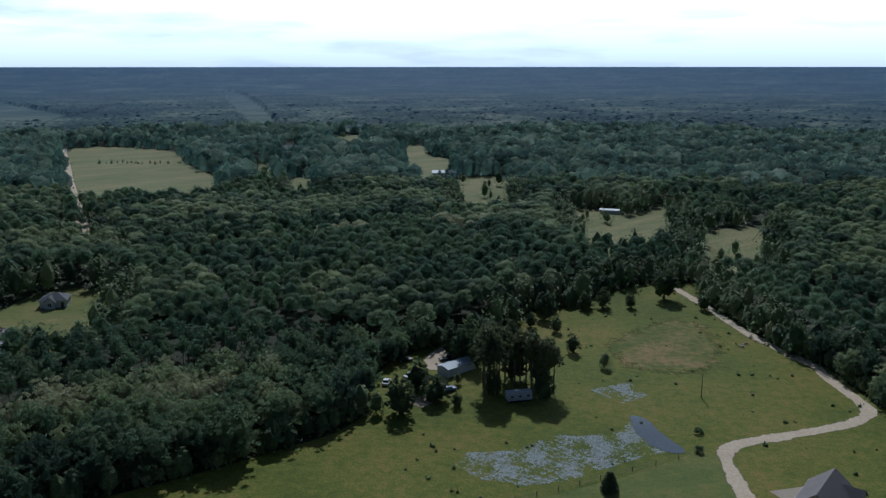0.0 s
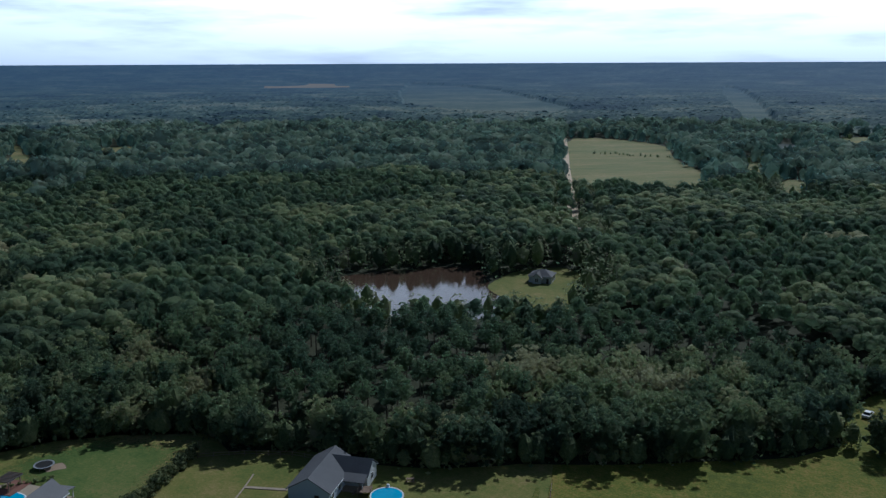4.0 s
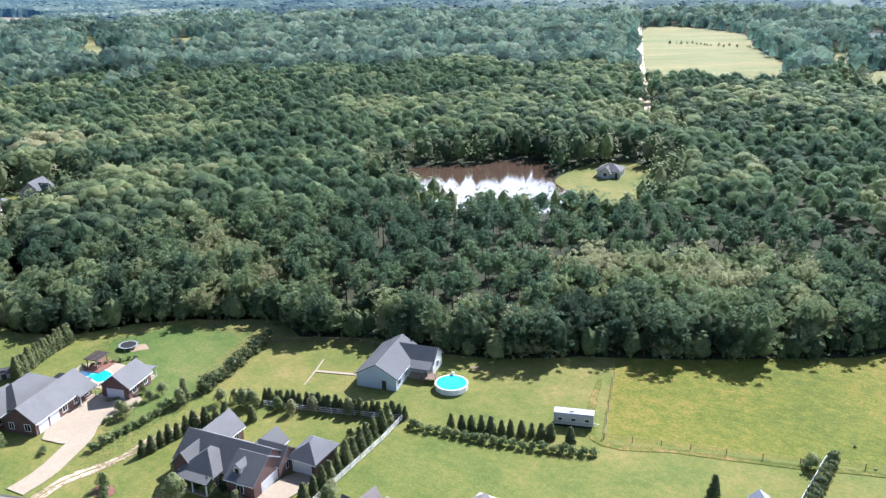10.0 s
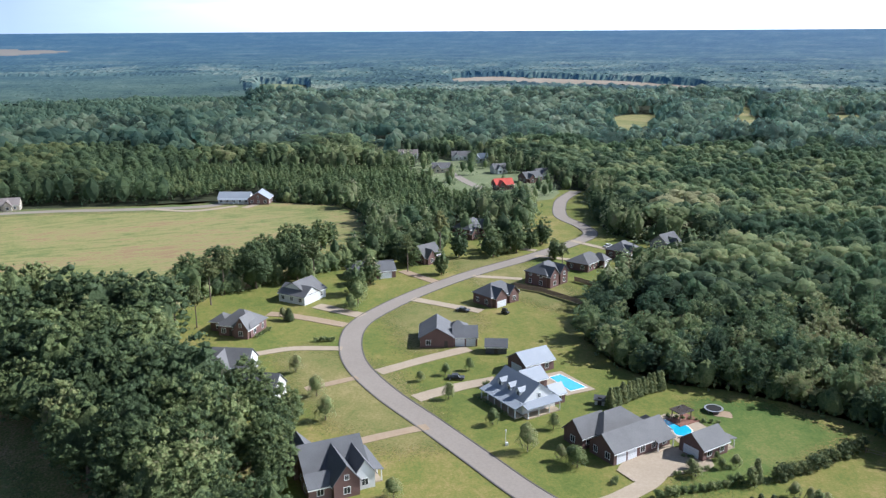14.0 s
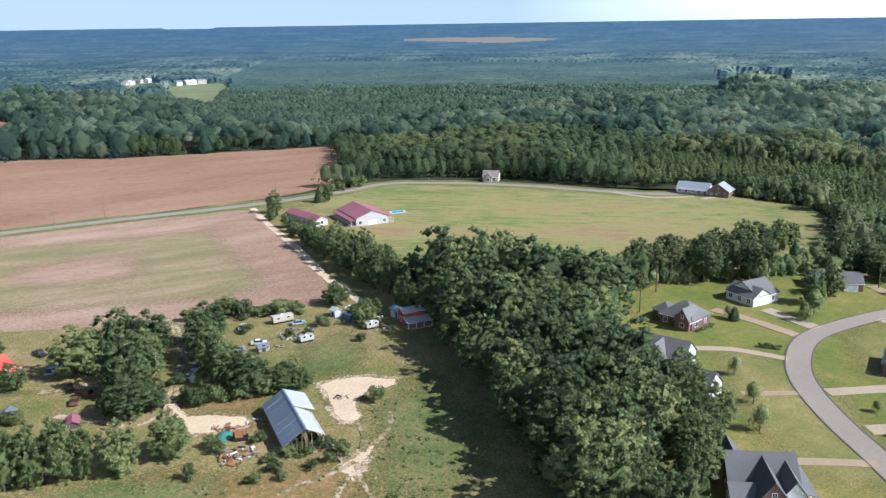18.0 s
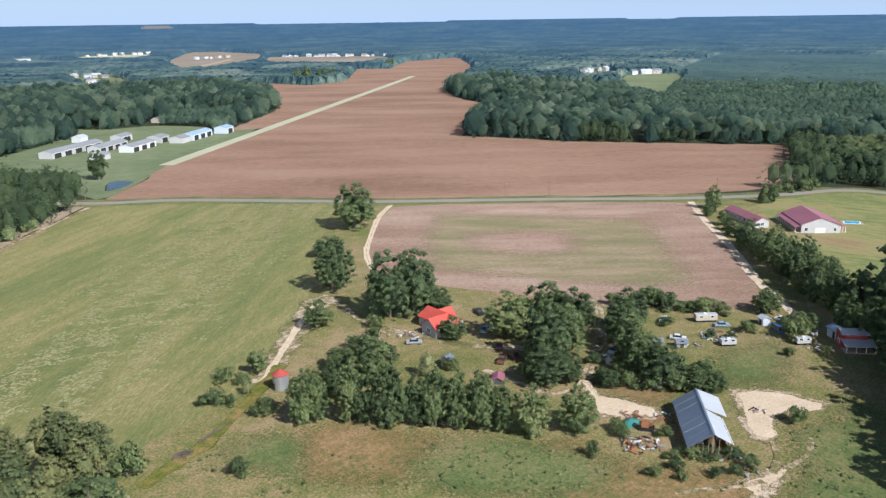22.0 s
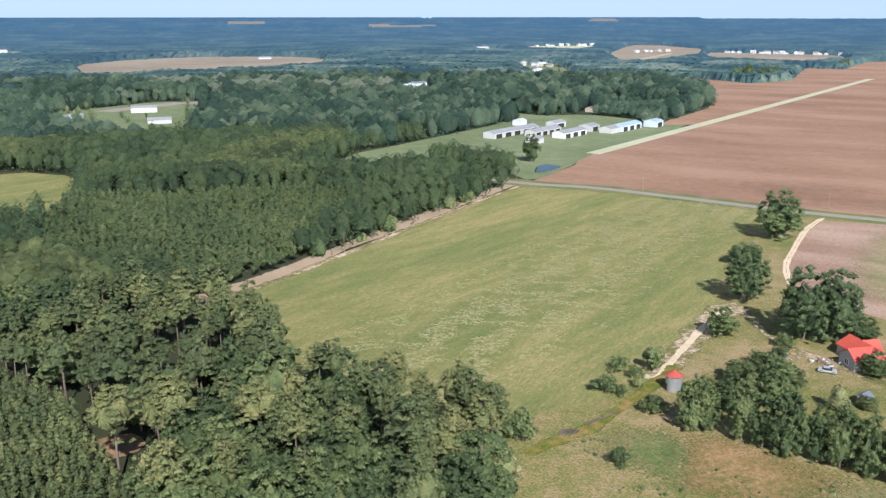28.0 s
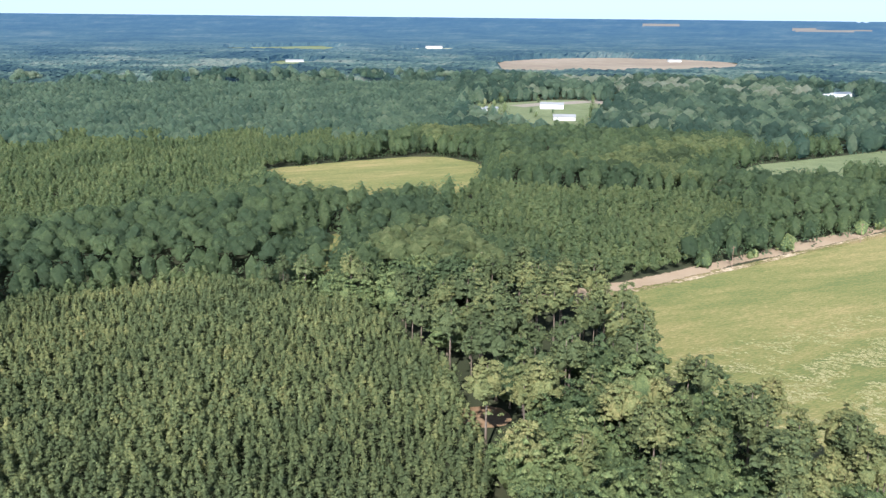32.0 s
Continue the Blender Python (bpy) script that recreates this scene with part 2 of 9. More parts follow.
M_CONC = surface("pale_concrete", [(0.301, 0.237, 0.168), (0.387, 0.311, 0.225), (0.475, 0.392, 0.296)], 0.1, 1.5, 0.85, 0.1, 8.0, grain=0.3)
M_KERB = surface("kerb_concrete", [(0.07, 0.065, 0.06), (0.11, 0.10, 0.09), (0.16, 0.15, 0.135)], 0.2, 2.0, 0.85, 0.1, 8.0)
# pale greys stand in for the sheen of sky on shallow water
M_SHEEN = surface("silvery_shallow_water", [(0.2, 0.237, 0.175), (0.312, 0.35, 0.325), (0.45, 0.475, 0.488)], 0.3, 1.5, 0.7, attr="tint", spec=0.5)
M_WATER = surface("brown_pond_water", [(0.055, 0.036, 0.024), (0.08, 0.052, 0.036), (0.10, 0.068, 0.048)], 0.02, 0.2, 0.08, 0.06, 0.5, spec=0.2)
M_PUDDLE = surface("blue_puddle_water", [(0.03, 0.04, 0.045), (0.05, 0.06, 0.06)], 0.05, 0.3, 0.05, 0.03, 0.8, spec=0.6)
LEAVES = [(0.076, 0.109, 0.051), (0.125, 0.165, 0.068), (0.185, 0.224, 0.090), (0.265, 0.287, 0.119), (0.339, 0.308, 0.170), (0.350, 0.325, 0.215)]
M_LEAF = surface("foliage", LEAVES, 0.15, 1.6, 0.62, 0.9, 2.0, attr="tint", leafy=0.62, spread=1.0, bump_distance=0.5, spec=0.12, per_object=0.3, through=0.32)
M_NEEDLE = surface("pine_needles", [(0.082, 0.106, 0.048), (0.131, 0.155, 0.065), (0.193, 0.206, 0.083), (0.272, 0.254, 0.104), (0.36, 0.297, 0.145)], 0.15, 1.8, 0.62, 0.9, 2.2, attr="tint", leafy=0.54, spread=1.1, bump_distance=0.5, spec=0.12, per_object=0.3, through=0.22)
# bluer and paler than the near leaves: haze painted into the colours
M_MIDW_HAZE = surface("middle_canopy", [(r * 1.17, g * 1.17, b * q) for (r, g, b), q in zip(LEAVES, (1.5, 1.5, 1.45, 1.35, 1.15, 1.0))], 0.15, 1.2, 0.7, 0.6, 1.4, attr="tint", leafy=0.74, spread=0.5, bump_distance=0.5, spec=0.1, thin_color=(2.0, 2.35, 2.75), gaps=0.32)
M_MIDP_HAZE = surface("middle_pines", [(0.093, 0.138, 0.078), (0.148, 0.199, 0.102), (0.212, 0.257, 0.125), (0.286, 0.314, 0.153)], 0.15, 1.4, 0.7, 0.7, 1.8, attr="tint", leafy=0.66, spread=0.6, bump_distance=0.5, spec=0.1, thin_color=(2.0, 2.35, 2.75), gaps=0.32)
# the southern counterparts, with less haze blue in their colours
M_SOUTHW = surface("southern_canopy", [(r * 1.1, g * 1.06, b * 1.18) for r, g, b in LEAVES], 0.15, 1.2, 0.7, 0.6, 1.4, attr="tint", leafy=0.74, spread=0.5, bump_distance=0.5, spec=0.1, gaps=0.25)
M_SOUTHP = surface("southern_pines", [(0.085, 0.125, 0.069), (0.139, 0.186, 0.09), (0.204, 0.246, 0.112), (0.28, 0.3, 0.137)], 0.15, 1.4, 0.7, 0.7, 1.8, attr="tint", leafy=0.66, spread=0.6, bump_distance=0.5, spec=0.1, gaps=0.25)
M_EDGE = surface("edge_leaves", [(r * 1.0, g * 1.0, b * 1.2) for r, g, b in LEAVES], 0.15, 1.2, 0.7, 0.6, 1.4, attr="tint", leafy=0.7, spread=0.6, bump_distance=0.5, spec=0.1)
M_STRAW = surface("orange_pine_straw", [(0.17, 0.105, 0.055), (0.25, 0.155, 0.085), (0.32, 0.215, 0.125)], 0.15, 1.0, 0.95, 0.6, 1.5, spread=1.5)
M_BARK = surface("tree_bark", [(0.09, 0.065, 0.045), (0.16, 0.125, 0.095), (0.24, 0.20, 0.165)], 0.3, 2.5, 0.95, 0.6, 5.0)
# far crowns, tinted blue in place of haze
M_FARW_HAZE = surface("far_canopy", [(0.068, 0.11, 0.08), (0.106, 0.156, 0.104), (0.154, 0.207, 0.127), (0.22, 0.257, 0.164), (0.297, 0.303, 0.216)], 0.03, 0.3, 0.85, 0.6, 0.7, spread=0.5, attr="tint", bump_distance=1.0, spec=0.1, leafy=0.7, thin_color=(2.1, 2.7, 3.6), gaps=0.34)

# the northern copy, paler still: stronger haze towards the sun, in the colour
M_FARN_HAZE = surface("northern_far_canopy", [(0.090, 0.128, 0.096), (0.136, 0.182, 0.126), (0.196, 0.238, 0.154), (0.265, 0.290, 0.192), (0.34, 0.34, 0.25)], 0.03, 0.3, 0.85, 0.6, 0.7, spread=0.5, attr="tint", bump_distance=1.0, spec=0.1, leafy=0.7, thin_color=(2.2, 2.7, 3.2), gaps=0.45)


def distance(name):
    """The far woods: green crowns with the air's blue haze painted in, by colour and glow. tint: the stand; air: how
    much of it lies between.
    """
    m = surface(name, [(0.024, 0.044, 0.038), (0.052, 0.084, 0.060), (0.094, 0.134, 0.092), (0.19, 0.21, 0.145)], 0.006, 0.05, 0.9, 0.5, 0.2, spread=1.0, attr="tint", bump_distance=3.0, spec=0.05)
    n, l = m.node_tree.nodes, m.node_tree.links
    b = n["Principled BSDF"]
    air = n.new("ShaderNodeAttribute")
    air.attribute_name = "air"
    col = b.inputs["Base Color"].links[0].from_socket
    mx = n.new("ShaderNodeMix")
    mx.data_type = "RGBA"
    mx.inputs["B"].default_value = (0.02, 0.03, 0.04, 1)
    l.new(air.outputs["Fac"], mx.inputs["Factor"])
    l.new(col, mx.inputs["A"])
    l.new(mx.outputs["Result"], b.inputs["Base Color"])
    # haze as a faint blue glow of the woods themselves, stronger with air
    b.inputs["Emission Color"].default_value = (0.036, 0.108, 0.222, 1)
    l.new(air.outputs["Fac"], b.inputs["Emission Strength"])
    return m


M_DIST_HAZE = distance("distant_canopy")
# ---- the plan: metres, the camera stands over the origin ----
MEADOW = [(135, 150), (128, 195), (118, 215), (117, 245), (111, 257), (107, 280), (104, 305), (101, 318), (107, 348), (82, 346), (68, 333),
          (47, 312), (31, 304), (19, 281), (13, 275), (3, 262), (-4, 267), (-16, 250), (-21, 237), (-20, 210), (-28, 197), (-55, 177),
          (-74, 165), (-87, 156), (-97, 148), (-110, 143), (-126, 141), (-143, 131), (-155, 135), (-172, 123), (-183, 112), (-189, 100),
          (-204, 91), (-226, 90), (-251, 100), (-270, 114), (-284, 126)]
SUBURB = [(-284, 126), (-294, 140), (-312, 170), (-328, 172), (-336, 156), (-352, 150), (-385, 156), (-430, 172), (-455, 178), (-462, 160), (-428, 140),
          (-396, 128), (-372, 118), (-350, 104), (-372, 104), (-374, 76), (-350, 74), (-334, 66), (-330, 40), (-318, 20), (-315, 0), (-303, -16),
          (-285, -32), (-262, -36)]
FARM = [(-262, -36), (-285, -45), (-300, -12), (-318, 14), (-343, 40), (-418, 45), (-444, 37), (-462, 2), (-476, -20), (-462, -40), (-466, -116), (-466, -160),
        (-455, -196), (-414, -212), (-388, -240), (-262, -340), (-150, -444)]
SOUTH = [(-150, -444), (-46, -334), (20, -272), (12, -262), (0, -240), (-10, -215), (-22, -190), (-38, -170), (-50, -158), (-48, -142), (-38, -125), (-28, -108), (0, -60), (60, 20), (135, 150)]
OPEN_LAND = MEADOW + SUBURB[1:] + FARM[1:] + SOUTH[1:-1]
PASTURE = MEADOW[:23] + [(-70, 153), (-61, 132), (-18, 150), (35, 172), (62, 188), (68, 182), (66, 160)]
YARDS = MEADOW[22:] + SUBURB[1:] + [(-240, -26), (-200, -16), (-172, -6), (-146, 0), (-100, 30), (-60, 60), (10, 110), (66, 160), (68, 182), (62, 188), (35, 172), (-18, 150), (-61, 132), (-70, 153)]
HAYFIELD = [(-410, -199), (-447, -190), (-456, -169), (-456, -116), (-452, -46), (-453, -25), (-462, 0), (-442, 35), (-418, 43), (-343, 40),
            (-318, 14), (-300, -12), (-285, -45), (-272, -70), (-262, -100), (-301, -135), (-340, -165), (-385, -205)]
GREENFIELD = [(18, -266), (-46, -330), (-150, -438), (-242, -356), (-220, -331), (-172, -273), (-138, -223), (-106, -190), (-90, -179), (-64, -172),
              (-48, -158), (-30, -172), (-10, -215), (0, -240)]
PLOUGHED = [(-259, -331), (-371, -233), (-351, -212), (-266, -138), (-246, -126), (-232, -136), (-208, -161), (-202, -182), (-185, -214), (-180, -241), (-193, -266), (-217, -295), (-238, -314)]
PLOUGH_MID = [(-261, -299), (-318, -225), (-294, -198), (-253, -155), (-238, -164), (-216, -198), (-199, -230), (-224, -265)]
BROWN = [(-155, -449), (-189, -483), (-229, -535), (-377, -665), (-344, -672), (-461, -788), (-524, -881), (-578, -1027), (-669, -1182), (-688, -1074), (-774, -1103),
         (-995, -1378), (-1035, -1330), (-1254, -1537), (-1445, -1574), (-1223, -1298), (-1050, -1115), (-750, -842), (-692, -759), (-659, -672), (-461, -500),
         (-495, -415), (-585, -290), (-530, -260), (-500, -244), (-466, -215), (-415, -226), (-392, -238), (-262, -342)]
HANGARS = [(-155, -449), (-189, -483), (-229, -535), (-377, -665), (-344, -672), (-333, -676), (-347, -711), (-318, -760), (-273, -761), (-252, -791), (-231, -725), (-105, -603), (-65, -568),
           (-58, -520), (-62, -466), (-80, -480), (-101, -502), (-128, -528), (-149, -508), (-152, -478)]
POND = [(-230, 272), (-221, 288), (-210, 302), (-194, 319), (-179, 320), (-168, 303), (-162, 291), (-148, 281), (-138, 276), (-139, 262), (-150, 247), (-170, 239), (-194, 246), (-216, 257)]
POND_LAWN = [(-166, 299), (-167, 321), (-162, 332), (-151, 343), (-134, 328), (-122, 290), (-117, 268), (-124, 260), (-132, 258), (-138, 276), (-148, 281), (-162, 291)]
CLEARINGS = ([[(-422, 945), (-387, 979), (-291, 927), (-243, 796), (-186, 703), (-156, 585), (-172, 556), (-204, 560), (-222, 540), (-254, 575)],
    [(-45, 988), (-22, 988), (-13, 873), (9, 841), (10, 698), (-20, 672), (-32, 712)],
    [(10, 697), (55, 712), (43, 512), (12, 508)],
    [(81, 541), (108, 538), (113, 511), (148, 559), (120, 430), (100, 408), (76, 390), (74, 464)],
    [(141, 461), (185, 485), (158, 402), (132, 360), (118, 370)],
    [(-748, 2969), (-666, 2848), (-420, 1980), (-258, 1336), (-225, 1150), (-255, 1171), (-330, 1420), (-520, 2080)],
    [(-193, 1002), (-166, 1002), (-138, 818), (-155, 818)]] + [[(-128, 693), (-109, 700), (-90, 584), (-106, 572)],
    [(-180, 810), (-162, 801), (-133, 664), (-148, 672)],
    [(-144, 1108), (-110, 1155), (-88, 918), (-117, 904)],
    [(-815, 582), (-805, 627), (-677, 526), (-688, 495)],
    [(-1577, -11), (-1524, 70), (-1206, 61), (-1228, -10)],
    [(-1896, 2758), (-1641, 2694), (-1353, 2468), (-661, 1523), (-600, 1300), (-700, 1270), (-820, 1320), (-1000, 1440), (-1420, 2022)],
    [(224, -468), (189, -506), (139, -550), (96, -523), (85, -458), (90, -412), (105, -384), (128, -368), (160, -372), (193, -408)],
    [(131, -319), (124, -336), (101, -274), (107, -269)]] + [[(196, -874), (148, -929), (92, -990), (33, -969), (28, -805), (46, -759), (42, -668), (86, -653), (120, -698)],
    [(315, -1782), (250, -1969), (98, -2095), (-70, -2084), (-184, -1969), (-146, -1637), (-59, -1502), (80, -1440), (232, -1398)],
    [(-30, -503), (-70, -526), (-66, -492), (-35, -472)],
    [(-833, 350), (-872, 382), (-865, 418), (-817, 400), (-655, 310), (-679, 292)],
    [(-793, 464), (-810, 484), (-923, 554), (-919, 561), (-816, 500), (-770, 502), (-651, 422), (-658, 390)],
    [(-1653, 360), (-1681, 458), (-1622, 508), (-1361, 426), (-1392, 379), (-1402, 307)]] + [[(-420, 112), (-455, 98), (-530, 86), (-600, 108), (-596, 145), (-540, 158), (-500, 170), (-440, 160)],
    [(-860, -800), (-900, -840), (-980, -800), (-940, -740)],
    [(-1400, -1830), (-1334, -1713), (-1209, -1553), (-1016, -1441), (-979, -1628), (-1011, -1765), (-1104, -1912), (-1198, -2060)],
    [(-1232, -2620), (-1320, -2620), (-1310, -2422), (-1288, -2247), (-1010, -1800), (-800, -1580), (-730, -1580), (-880, -2000)],
    [(-867, -2620), (-1100, -2620), (-1040, -2400), (-870, -2150), (-790, -2300)],
    [(-640, -2230), (-730, -2240), (-740, -2480), (-650, -2480)],
    [(-430, -1230), (-500, -1200), (-590, -1560), (-520, -1600)]] + [[(-180, -930), (-230, -960), (-250, -1140), (-195, -1110)],
    [(-1120, -841), (-1206, -846), (-1228, -795), (-845, -568), (-871, -641)],
    [(-1030, -840), (-1100, -840), (-1250, -965), (-1140, -945)],
    [(690, -2200), (520, -2230), (520, -2540), (665, -2500)],
    [(700, -1440), (600, -1390), (630, -1620), (745, -1670)],
    [(1050, -2020), (800, -2090), (850, -2350), (990, -2520), (1165, -2260)],
    [(-1622, 508), (-1542, 560), (-1448, 636), (-1272, 695), (-1113, 597), (-1205, 529), (-1281, 465), (-1361, 426)]])
FELLED = (5, 12)           # clearings grown over with low scrub
# woods and tree belts that stand inside the open land
BELTS = [[(-246, -90), (-238, -82), (-207, -65), (-174, -43), (-153, -31), (-130, -20), (-128, -4), (-146, -6), (-172, -12), (-195, -22), (-215, -28), (-240, -31), (-262, -42), (-285, -48), (-270, -72), (-255, -88)],
         [(-280, -48), (-300, -12), (-318, 14), (-343, 40), (-374, 62), (-366, 72), (-338, 52), (-322, 34), (-308, 4), (-292, -28)],
         [(-372, 104), (-350, 104), (-326, 92), (-338, 80), (-352, 74), (-376, 76)],
         [(-700, -1120), (-790, -1108), (-806, -1140), (-735, -1180), (-700, -1150)]]
PLANTATIONS = [[(185, -180), (180, -225), (140, -250), (80, -235), (45, -195), (25, -150), (20, -100), (100, -60)],
               [(330, -300), (560, -700), (330, -760), (215, -520), (200, -430), (180, -380), (250, -330)],
               [(-600, -300), (-800, -700), (-1500, -900), (-1500, -250), (-900, -150)],
               [(-500, -80), (-480, 10), (-440, 60), (-400, 65), (-430, 110), (-540, 80), (-570, -40)],
               [(92, -441), (-35, -442), (-54, -406), (-6, -291), (27, -278), (86, -356)],
               [(786, -915), (256, -1124), (154, -722), (169, -566), (245, -463), (182, -371), (241, -271), (500, -300)],
               [(-478, -57), (-466, 28), (-522, 28), (-527, -55)], [(-464, 46), (-470, 76), (-422, 102), (-370, 84), (-386, 70), (-409, 41)],
               [(-373, 106), (-338, 121), (-302, 105), (-303, 85)], [(-386, -876), (-423, -784), (-322, -646), (-307, -712)],
               [(-801, -604), (-1184, -791), (-1932, -1135), (-1775, -49), (-1015, -14), (-871, -138), (-961, -388), (-823, -426)],
               [(-890, -591), (-1160, -580), (-1255, -491), (-820, -318), (-701, -458)]]
# stands of tall dark pines
PINERY = [[(-65, 428), (5, 453), (75, 398), (113, 372), (103, 330), (50, 339), (20, 311), (-18, 311), (-62, 372)],
          [(-666, 321), (-672, 381), (-546, 436), (-381, 402), (-317, 324), (-352, 300), (-478, 339), (-553, 291)],
          [(-283, 240), (-239, 271), (-166, 204), (-145, 173), (-176, 150), (-221, 166)],
          [(-116, 248), (-86, 314), (-60, 342), (-42, 259), (-63, 238), (-90, 224)]]
GLADES = [(-9, -182), (0, -192), (32, -178)]     # small gaps in the pines, floored with straw
AZ0, AZ1 = -42, 232        # the stretch of the compass, in degrees, that woods are planted in


def inside(poly, x, y):
    """Which of the points lie in the polygon."""
    hit = np.zeros(x.shape, bool)
    for (x0, y0), (x1, y1) in zip(poly, poly[1:] + poly[:1]):
        if y0 != y1:
            hit ^= ((y0 > y) != (y1 > y)) & (x < (x1 - x0) * (y - y0) / (y1 - y0) + x0)
    return hit


def near_line(pts, x, y):
    best = np.full(x.shape, 1e9)
    for (x0, y0), (x1, y1) in zip(pts, pts[1:]):
        dx, dy = x1 - x0, y1 - y0
        t = np.clip(((x - x0) * dx + (y - y0) * dy) / (dx * dx + dy * dy), 0, 1)
        best = np.minimum(best, np.hypot(x - x0 - t * dx, y - y0 - t * dy))
    return best


def rounded(poly, times=2):
    """A polygon with its corners cut, so that edges run like mown or ploughed ones."""
    for _ in range(times):
        out = []
        for (x0, y0), (x1, y1) in zip(poly, poly[1:] + poly[:1]):
            out += [(x0 * 0.8 + x1 * 0.2, y0 * 0.8 + y1 * 0.2), (x0 * 0.2 + x1 * 0.8, y0 * 0.2 + y1 * 0.8)]
        poly = out
    return poly


def ragged(poly, step, amount):
    """The outline cut into short pieces that wander a little to either side."""
    out = []
    for (x0, y0), (x1, y1) in zip(poly, poly[1:] + poly[:1]):
        n = max(1, int(math.hypot(x1 - x0, y1 - y0) / step))
        for k in range(n):
            x, y = x0 + (x1 - x0) * k / n, y0 + (y1 - y0) * k / n
            v = noise.noise_vector(Vector((x, y, 0)) * (0.7 / step))
            out.append((x + v.x * amount, y + v.y * amount))
    return out


def link_bm(name, bm, material):
    me = bpy.data.meshes.new(name)
    bm.normal_update()
    bm.to_mesh(me)
    bm.free()
    for m in (material if isinstance(material, (list, tuple)) else [material]):
        me.materials.append(m)
    return new(name, me)


LEVEL = [0.0]


def sheet(name, poly, z, material, label, category="ground", depth=0.0):
    """A flat piece of ground in the outline poly, with a rim if it has depth."""
    LEVEL[0] += 0.0006          # every sheet lies at a height of its own
    z += LEVEL[0]
    bm = bmesh.new()
    top = [bm.verts.new((x, y, z)) for x, y in poly]
    f = bm.faces.new(top)
    if f.normal.z < 0:
        f.normal_flip()
    if depth:
        low = [bm.verts.new((x, y, z - depth)) for x, y in poly]
        for k in range(len(top)):
            bm.faces.new((top[k], top[k - 1], low[k - 1], low[k]))
    bmesh.ops.triangulate(bm, faces=bm.faces[:])
    bmesh.ops.recalc_face_normals(bm, faces=bm.faces[:])
    if sum(q.normal.z * q.calc_area() for q in bm.faces) < 0:
        bmesh.ops.reverse_faces(bm, faces=bm.faces[:])
    return tagged(link_bm(name, bm, material), label, category, kind="structure")


def mesh_np(name, v, f, tint, mat_index, materials, out=None):
    me = bpy.data.meshes.new(name)
    me.vertices.add(len(v))
    me.vertices.foreach_set("co", v.astype(np.float32).ravel())
    me.loops.add(len(f) * 3)
    me.loops.foreach_set("vertex_index", f.astype(np.int32).ravel())
    me.polygons.add(len(f))
    me.polygons.foreach_set("loop_start", np.arange(0, len(f) * 3, 3, dtype=np.int32))
    me.polygons.foreach_set("material_index", mat_index.astype(np.int32))
    for m in materials:
        me.materials.append(m)
    at = me.attributes.new("tint", "FLOAT", "POINT")
    at.data.foreach_set("value", tint.astype(np.float32))
    if out is not None:
        me.attributes.new("crown", "FLOAT_VECTOR", "POINT").data.foreach_set("vector", out.astype(np.float32).ravel())
    me.polygons.foreach_set("use_smooth", np.zeros(len(f), bool))
    me.update(calc_edges=True)
    return me


FEATHERED = {}


def feathered(m, calm=False):
    """The same ground, thinning out towards its rim, where the ground below shows through: in patches, or in fine grains where calm."""
    key = m.name + " calm" * calm
    if key not in FEATHERED:
        c = m.copy()
        c.name = m.name + "_thinning"
        n, l = c.node_tree.nodes, c.node_tree.links
        co, edge, ns = n.new("ShaderNodeTexCoord"), n.new("ShaderNodeAttribute"), n.new("ShaderNodeTexNoise")
        edge.attribute_name = "tint"
        ns.inputs["Scale"].default_value, ns.inputs["Detail"].default_value, ns.inputs["Roughness"].default_value = 1.3 if calm else 0.26, 6 if calm else 9, 0.74
        l.new(co.outputs["Object"], ns.inputs["Vector"])
        add = n.new("ShaderNodeMath")
        add.operation = "MULTIPLY_ADD"
        add.inputs[1].default_value, add.inputs[2].default_value = 1.8, -0.9
        l.new(edge.outputs["Fac"], add.inputs[0])
        tot = n.new("ShaderNodeMath")
        wide = n.new("ShaderNodeMath")
        wide.operation = "MULTIPLY_ADD"
        wide.inputs[1].default_value, wide.inputs[2].default_value = (4.0, -1.5) if calm else (2.4, -0.7)
        l.new(ns.outputs["Fac"], wide.inputs[0])
        l.new(add.outputs[0], tot.inputs[0])
        l.new(wide.outputs[0], tot.inputs[1])
        cut = n.new("ShaderNodeMapRange")
        cut.inputs["From Min"].default_value, cut.inputs["From Max"].default_value = 0.38, 0.62
        l.new(tot.outputs[0], cut.inputs["Value"])
        hole, mx = n.new("ShaderNodeBsdfTransparent"), n.new("ShaderNodeMixShader")
        l.new(cut.outputs[0], mx.inputs["Fac"])
        l.new(hole.outputs[0], mx.inputs[1])
        l.new(n["Principled BSDF"].outputs[0], mx.inputs[2])
        l.new(mx.outputs[0], n["Material Output"].inputs["Surface"])
        FEATHERED[key] = c
    return FEATHERED[key]


